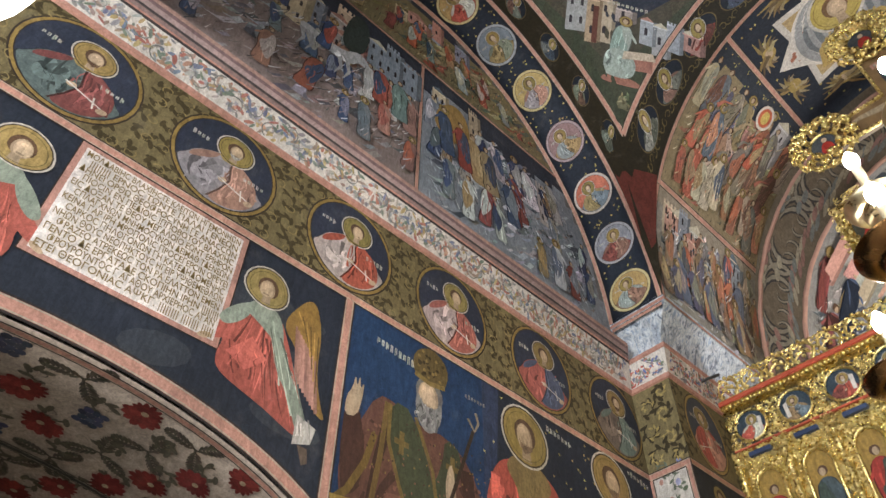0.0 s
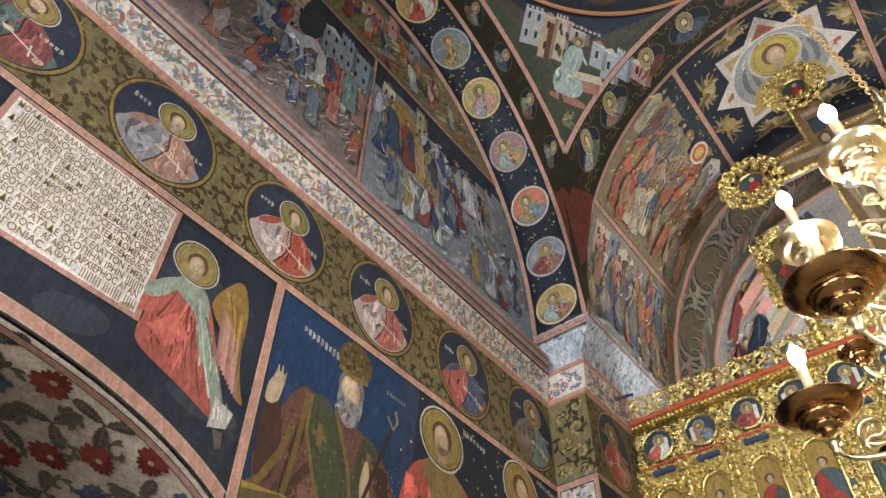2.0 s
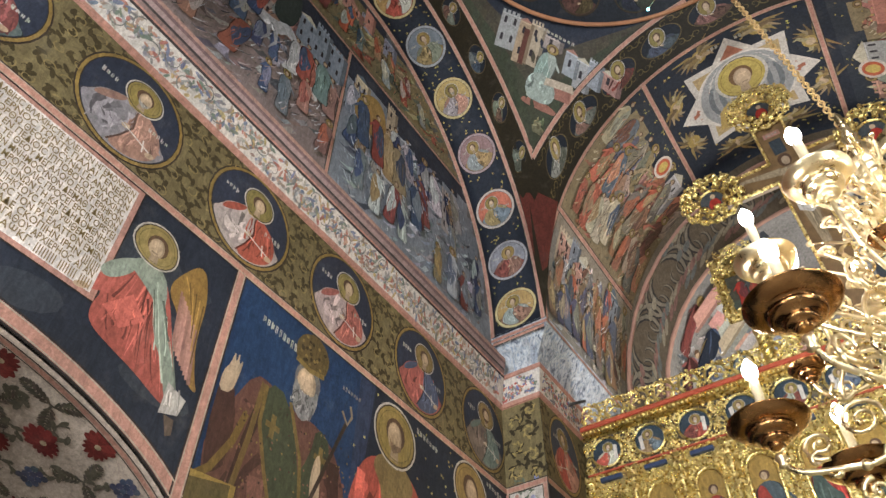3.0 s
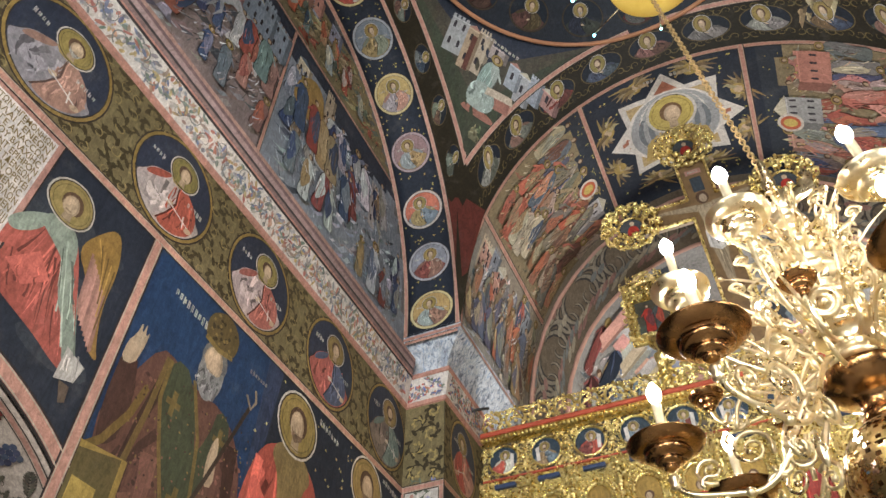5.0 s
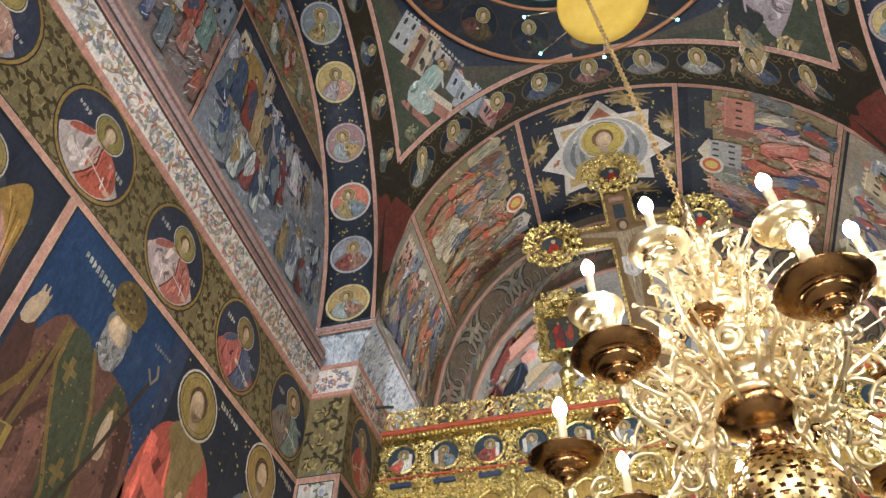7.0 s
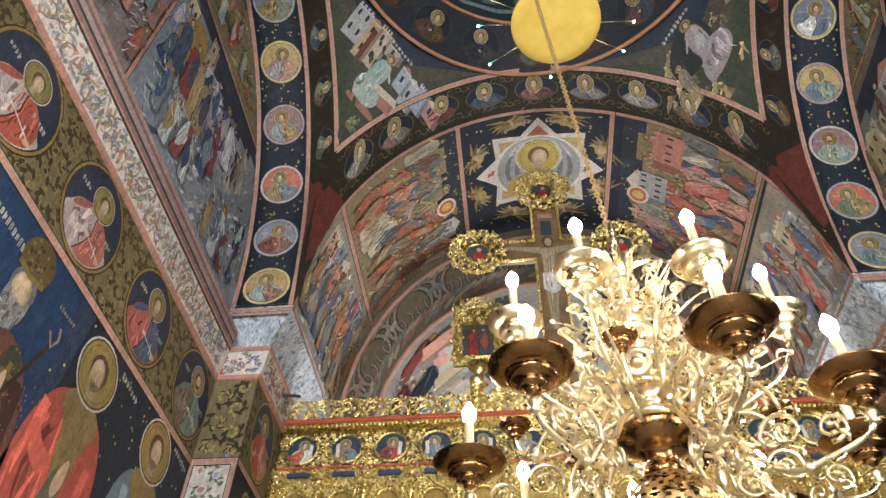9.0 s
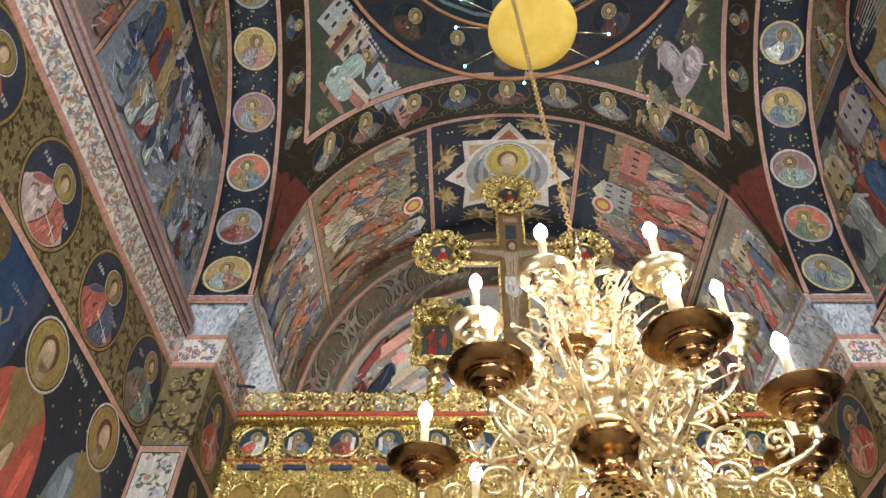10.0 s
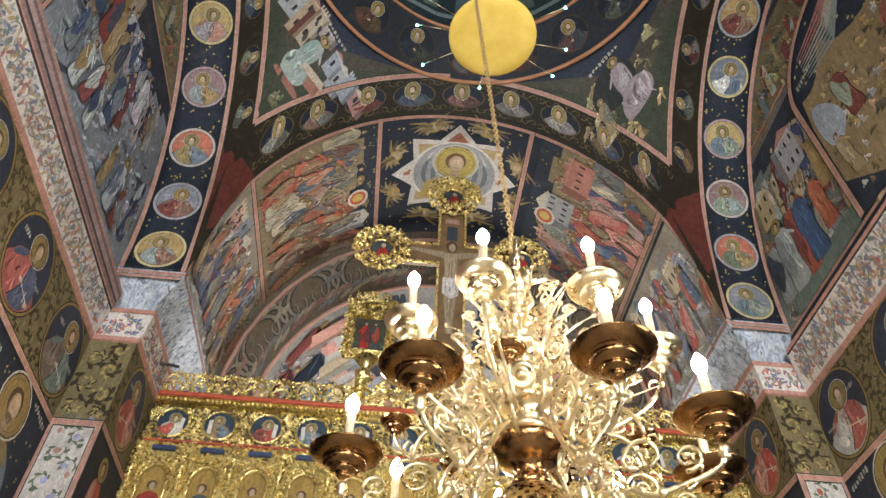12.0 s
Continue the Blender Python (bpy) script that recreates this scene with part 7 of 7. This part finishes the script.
lathe(bm, [(0.10, 2.73 - 0.1), (0.11, 2.73), (0.10, 2.73 + 0.1)], 20)
part("ball_core", bm, BRASS_DARK, chandelier)
bm = bmesh.new()
lathe(bm, [(0.06, 2.89), (0.075, 2.91), (0.06, 2.93), (0.06, 2.975), (0.085, 2.985), (0.135, 3.02), (0.15, 3.045), (0.148, 3.06), (0.13, 3.07), (0.10, 3.09), (0.06, 3.11)], 32)
part("hub", bm, BRASS_DARK, chandelier, "dark turned brass hub")
bm = bmesh.new()
prof = [(0.05, 3.10)]
z = 3.10
for k, (r, h) in enumerate(((0.085, 0.06), (0.06, 0.05), (0.105, 0.07), (0.07, 0.06), (0.10, 0.07), (0.065, 0.06), (0.095, 0.08), (0.06, 0.06), (0.085, 0.07), (0.05, 0.07), (0.07, 0.06), (0.05, 0.06), (0.03, 0.04))):
    prof += [(r * 0.9, z + h * 0.22), (r, z + h * 0.35), (r, z + h * 0.6), (r * 0.9, z + h * 0.74), (r * 0.6, z + h)]
    z += h
lathe(bm, prof, 26)
part("stem", bm, BRASS, chandelier, "turned brass stem")


def spiral(bm, at, cx, cz, r, w, turns=1.6, start=0.0, s=1, n=22):
    pts = [at(cx + r * (1 - 0.82 * i / n) * math.cos(start + s * turns * 2 * math.pi * i / n), cz + r * (1 - 0.82 * i / n) * math.sin(start + s * turns * 2 * math.pi * i / n)) for i in range(n + 1)]
    w *= 1.2
    tube(bm, pts, [w * (1.0 - 0.5 * i / n) for i in range(n)] + [w * 0.9], 7)
    e = pts[-1]
    bmesh.ops.create_icosphere(bm, subdivisions=1, radius=w * 1.5, matrix=Matrix.Translation(e))


def bez(p0, p1, p2, p3, n=18):
    out = []
    for i in range(n + 1):
        t = i / n
        out.append(tuple((1 - t) ** 3 * a + 3 * (1 - t) ** 2 * t * b + 3 * (1 - t) * t * t * c + t ** 3 * d for a, b, c, d in zip(p0, p1, p2, p3)))
    return out


def bowl(parent, x, z, r, material, depth=1.0):
    """Turned drip bowl in the arm's own plane, at radius x and height z: flared rim, rounded belly, stepped foot."""
    bm = bmesh.new()
    d = depth
    prof = [(0.10, -0.098), (0.17, -0.096), (0.185, -0.088), (0.16, -0.080), (0.16, -0.076), (0.30, -0.074), (0.345, -0.070), (0.352, -0.062), (0.335, -0.054), (0.335, -0.051), (0.50, -0.048), (0.565, -0.042), (0.60, -0.032), (0.585, -0.022), (0.54, -0.016),
            (0.54, -0.013), (0.66, -0.012), (0.80, -0.007), (0.92, 0.004), (0.975, 0.014), (1.0, 0.018), (1.005, 0.022), (0.985, 0.024), (0.92, 0.012), (0.6, -0.002), (0.3, -0.006)]
    lathe(bm, [(q * r, z + h * d) for q, h in prof], 40, (x, 0, 0))
    return part("drip_bowl", bm, material, parent)


def candle(parent, x, z, h, r=0.0165):
    bm = bmesh.new()
    lathe(bm, [(r * 1.5, z), (r * 1.5, z + 0.012), (r, z + 0.016), (r * 1.04, z + h * 0.3), (r * 0.97, z + h * 0.55), (r * 1.03, z + h * 0.8), (r, z + h), (r * 0.6, z + h + 0.002)], 14, (x, 0, 0))
    c = part("candle_tube", bm, WAX, parent)
    bm = bmesh.new()
    lathe(bm, [(0.010, z + h), (0.019, z + h + 0.01), (0.0255, z + h + 0.03), (0.025, z + h + 0.048), (0.016, z + h + 0.066), (0.008, z + h + 0.080), (0.003, z + h + 0.086)], 14, (x, 0, 0))
    part("bulb", bm, BULB, c, "glowing candle bulb")


def leaf_curl(bm, x, z, a, r, y=0.0):
    """A short acanthus leaf that curls at its tip."""
    pts = [(x + r * t * math.cos(a + 1.3 * t * t), y + 0.25 * y * t, z + r * t * math.sin(a + 1.3 * t * t)) for t in (0, 0.3, 0.55, 0.75, 0.9, 1.0)]
    tube(bm, pts, [r * q for q in (0.07, 0.15, 0.16, 0.12, 0.08, 0.09)], 6)


def arm(angle, R, zb, low=True):
    a = new("arm")
    a.parent = chandelier
    a.rotation_euler = (0, 0, math.radians(angle))
    at = lambda x, z: (x, 0, z)
    bm = bmesh.new()
    if low:
        tube(bm, bez((0.13, 0, 3.10), (0.26, 0, 3.02), (0.30, 0, 2.76), (0.44, 0, 2.78)) + bez((0.44, 0, 2.78), (0.56, 0, 2.80), (R + 0.01, 0, 2.80), (R, 0, zb - 0.10))[1:], 0.0095, 8)
        spiral(bm, at, 0.40, 2.92, 0.07, 0.0075, 1.7, 3.6, -1)
        spiral(bm, at, 0.54, 2.88, 0.05, 0.007, 1.6, 4.4, 1)
        spiral(bm, at, 0.27, 2.86, 0.055, 0.0075, 1.5, 0.8, 1)
        spiral(bm, at, 0.44, 2.70, 0.042, 0.007, 1.5, 1.6, -1)
        tube(bm, bez((0.18, 0, 3.05), (0.28, 0, 3.18), (0.40, 0, 3.16), (0.42, 0, 3.00)), 0.0075, 6)
        spiral(bm, at, 0.33, 3.19, 0.05, 0.007, 1.5, 4.0, 1)
        for x, z, t, r in ((0.22, 3.02, 0.9, 0.07), (0.30, 2.84, -1.2, 0.06), (0.38, 2.78, 1.4, 0.06), (0.50, 2.79, -1.0, 0.055), (0.57, 2.82, 1.2, 0.06), (0.63, 2.86, 0.2, 0.05), (0.46, 2.95, 1.0, 0.05), (0.38, 3.14, 0.4, 0.06), (0.27, 3.12, 1.7, 0.06)):
            leaf_curl(bm, x, z, t, r)
        lathe(bm, [(0.006, zb - 0.150), (0.018, zb - 0.142), (0.012, zb - 0.130), (0.022, zb - 0.115), (0.014, zb - 0.100)], 12, (R, 0, 0))
        bmesh.ops.create_uvsphere(bm, u_segments=10, v_segments=8, radius=0.017, matrix=Matrix.Translation((0.44, 0, 2.78)))
        lathe(bm, [(0.003, 2.63), (0.012, 2.65), (0.017, 2.68), (0.012, 2.71), (0.005, 2.74)], 10, (0.36, 0, 0.03))
    else:
        tube(bm, bez((0.05, 0, 3.30), (0.22, 0, 3.22), (0.20, 0, 3.06), (0.33, 0, 3.16)) + bez((0.33, 0, 3.16), (0.40, 0, 3.2), (R, 0, 3.28), (R, 0, zb - 0.08))[1:], 0.009, 8)
        spiral(bm, at, 0.20, 3.40, 0.06, 0.007, 1.7, 4.2, 1)
        spiral(bm, at, 0.32, 3.28, 0.05, 0.007, 1.6, 1.0, -1)
        spiral(bm, at, 0.13, 3.56, 0.05, 0.007, 1.6, 4.6, 1)
        for x, z, t, r in ((0.14, 3.26, 1.0, 0.06), (0.24, 3.12, -0.9, 0.05), (0.34, 3.17, 1.3, 0.05), (0.22, 3.46, 0.7, 0.06), (0.15, 3.62, 0.9, 0.06), (R - 0.02, 3.36, 2.4, 0.05)):
            leaf_curl(bm, x, z, t, r)
    part("scroll_arm", bm, BRASS, a)
    if low:
        bowl(a, R, zb, 0.132, BRASS_DARK, 0.82)
        candle(a, R, zb, 0.185)
    else:
        bowl(a, R, zb, 0.108, BRASS, 1.0)
        candle(a, R, zb, 0.215)
    return a


for ang in (177, 229, 282, 326, 358, 43, 90, 135):
    arm(ang, 0.655, 2.99, True)
for ang, R in ((192, 0.47), (241, 0.427), (299.5, 0.437), (354, 0.55), (30, 0.44), (70, 0.44), (112, 0.44), (150, 0.44)):
    arm(ang, R, 3.515, False)


def small_pan(angle, R, z):
    """Little empty drip pan on a thin curled stalk between the tiers."""
    o = new("small_arm")
    o.parent = chandelier
    o.rotation_euler = (0, 0, math.radians(angle))
    bm = bmesh.new()
    tube(bm, bez((0.10, 0, 3.16), (0.26, 0, 3.06), (R, 0, z - 0.22), (R, 0, z - 0.03)), 0.007, 6)
    spiral(bm, lambda x, y: (x, 0, y), R - 0.08, z - 0.12, 0.045, 0.006, 1.5, 1.0, -1)
    part("stalk", bm, BRASS, o)
    bowl(o, R, z, 0.062, BRASS_DARK, 0.6)


for ang, R, z in ((166, 0.50, 3.20), (14, 0.50, 3.22), (330, 0.34, 3.30), (60, 0.46, 3.20), (120, 0.46, 3.20), (250, 0.34, 3.24)):
    small_pan(ang, R, z)


def upright_scroll(angle, x0, z0, h, lean):
    """Slender S-shaped sprays with curled leaves that fill the middle of the chandelier."""
    o = new("spray")
    o.parent = chandelier
    o.rotation_euler = (0, 0, math.radians(angle))
    bm = bmesh.new()
    at = lambda x, z: (x, 0.0, z)
    tube(bm, bez((x0, 0, z0), (x0 + 0.16, 0, z0 + 0.02), (x0 - 0.02, 0, z0 + h * 0.6), (x0 + lean, 0, z0 + h)), [0.008] * 10 + [0.006] * 9, 6)
    spiral(bm, at, x0 + lean - 0.03, z0 + h, 0.03, 0.006, 1.4, 0.0, 1, 16)
    spiral(bm, at, x0 + 0.09, z0 + h * 0.35, 0.04, 0.006, 1.5, 3.0, -1, 16)
    tube(bm, bez((x0 + 0.04, 0, z0 + h * 0.4), (x0 + 0.12, 0, z0 + h * 0.5), (x0 + 0.14, 0, z0 + h * 0.7), (x0 + lean + 0.07, 0, z0 + h * 0.85)), [0.006] * 15 + [0.003] * 4, 6)
    for t, a in ((0.25, -0.3), (0.45, 1.9), (0.6, 0.2), (0.78, 1.6), (0.95, 0.4)):
        leaf_curl(bm, x0 + lean * t * 0.8 + 0.02, z0 + h * t, a, 0.05)
    bmesh.ops.create_icosphere(bm, subdivisions=2, radius=0.011, matrix=Matrix.Translation((x0 + lean + 0.07, 0, z0 + h * 0.86)))
    part("scroll", bm, BRASS, o)


for k in range(8):
    upright_scroll(k * 45 + 12, 0.10, 3.16, 0.34, 0.20)
    upright_scroll(k * 45 + 32, 0.07, 3.42, 0.30, 0.17)
    upright_scroll(k * 45 + 5, 0.05, 3.60, 0.20, 0.11)
    upright_scroll(k * 45 + 22, 0.18, 3.02, 0.26, 0.26)
# rosettes round the stem
for k in range(4):
    a = math.radians(k * 90 - 104)
    bm = bmesh.new()
    lathe(bm, [(0.052, 0), (0.05, 0.012), (0.036, 0.014), (0.032, 0.006), (0.02, 0.008), (0.016, 0.024), (0.004, 0.028)], 20)
    ro = part("rosette", bm, BRASS, chandelier)
    ro.matrix_basis = look((0.25 * math.cos(a), 0.25 * math.sin(a), 3.20), (0, 0, 3.32))
    bm = bmesh.new()
    tube(bm, [(0.25 * math.cos(a), 0.25 * math.sin(a), 3.20), (0.06 * math.cos(a), 0.06 * math.sin(a), 3.29)], 0.008, 6)
    part("rosette_stalk", bm, BRASS, chandelier)
# crowning ornament: turned knop with spread feathered wings
bm = bmesh.new()
lathe(bm, [(0.02, 3.84), (0.05, 3.88), (0.055, 3.94), (0.03, 3.99), (0.022, 4.02), (0.03, 4.05), (0.018, 4.07), (0.018, 4.085)], 14)
crown_knop = part("crowning_ornament", bm, BRASS, chandelier)
for ang in (-8, 82, 172, 262):
    c, q = math.cos(math.radians(ang)), math.sin(math.radians(ang))
    for k in range(5):
        bm = bmesh.new()
        line = [(0.03, 3.88 + 0.012 * k), (0.08 + 0.006 * k, 3.915 + 0.012 * k), (0.13 + 0.004 * k, 3.925 + 0.024 * k), (0.15 - 0.004 * k, 3.945 + 0.03 * k)]
        tube(bm, [(r * c, r * q, z) for r, z in line], [0.012, 0.019, 0.015, 0.003], 6)
        part("feather", bm, BRASS, crown_knop)

# chain: alternate links up into the dome
chain = new("chandelier_chain")
tagged(chain, "long brass link chain hanging from the dome", "chain")
chain.location = (CH[0], CH[1], 4.075)
bm = bmesh.new()
tube(bm, [(0.0115 * math.cos(i * math.pi / 5), 0, 0.015 * math.sin(i * math.pi / 5) * 1.25 + 0.022) for i in range(11)], 0.0040, 5)
me = bpy.data.meshes.new("link")
bm.to_mesh(me)
bm.free()
for q in me.polygons:
    q.use_smooth = True
for k in range(260):
    o = linked("link", me, chain, CHAIN)
    o.matrix_basis = pose(-0.066 * 0.025 * k, -0.040 * 0.025 * k, k * 0.025, 2.3, -3.8, 90 * (k % 2))

# golden disc with its small lamps
disc = new("golden_disc")
tagged(disc, "round gilded disc hung under the dome with small star lamps", "hanging disc")
disc.location = (0.055, 2.56, 6.80)
bm = bmesh.new()
lathe(bm, [(0.29, 0.03), (0.325, 0.022), (0.335, 0.008), (0.335, 0.0), (0.325, -0.010), (0.25, -0.014), (0.02, -0.018)], 56)
part("plate", bm, YELLOW, disc, "yellow gilded plate")
for k, (a, ln) in enumerate(((183, 0.24), (205, 0.25), (150, 0.25), (95, 0.11), (28, 0.25), (4, 0.24), (-30, 0.24), (-90, 0.2))):
    c, s = math.cos(math.radians(a)), math.sin(math.radians(a))
    bm = bmesh.new()
    tube(bm, [(0.31 * c, 0.31 * s, 0.0), ((0.33 + ln) * c, (0.33 + ln) * s, 0.01)], 0.0035, 6)
    rod = part("lamp_rod", bm, BRASS, disc)
    bm = bmesh.new()
    bmesh.ops.create_icosphere(bm, subdivisions=2, radius=0.011, matrix=Matrix.Translation(((0.34 + ln) * c, (0.34 + ln) * s, 0.0)))
    part("star_lamp", bm, LED, rod, "small bright white lamp")
bm = bmesh.new()
for a in (20, 140, 260):
    c, s = math.cos(math.radians(a)), math.sin(math.radians(a))
    tube(bm, [(0.3 * c, 0.3 * s, 0.02), (0.05 * c, 0.05 * s, 1.6)], 0.003, 5)
tube(bm, [(0, 0, 1.58), (-0.055, -0.45, 3.4)], 0.004, 5)
part("suspension", bm, CHAIN, disc)
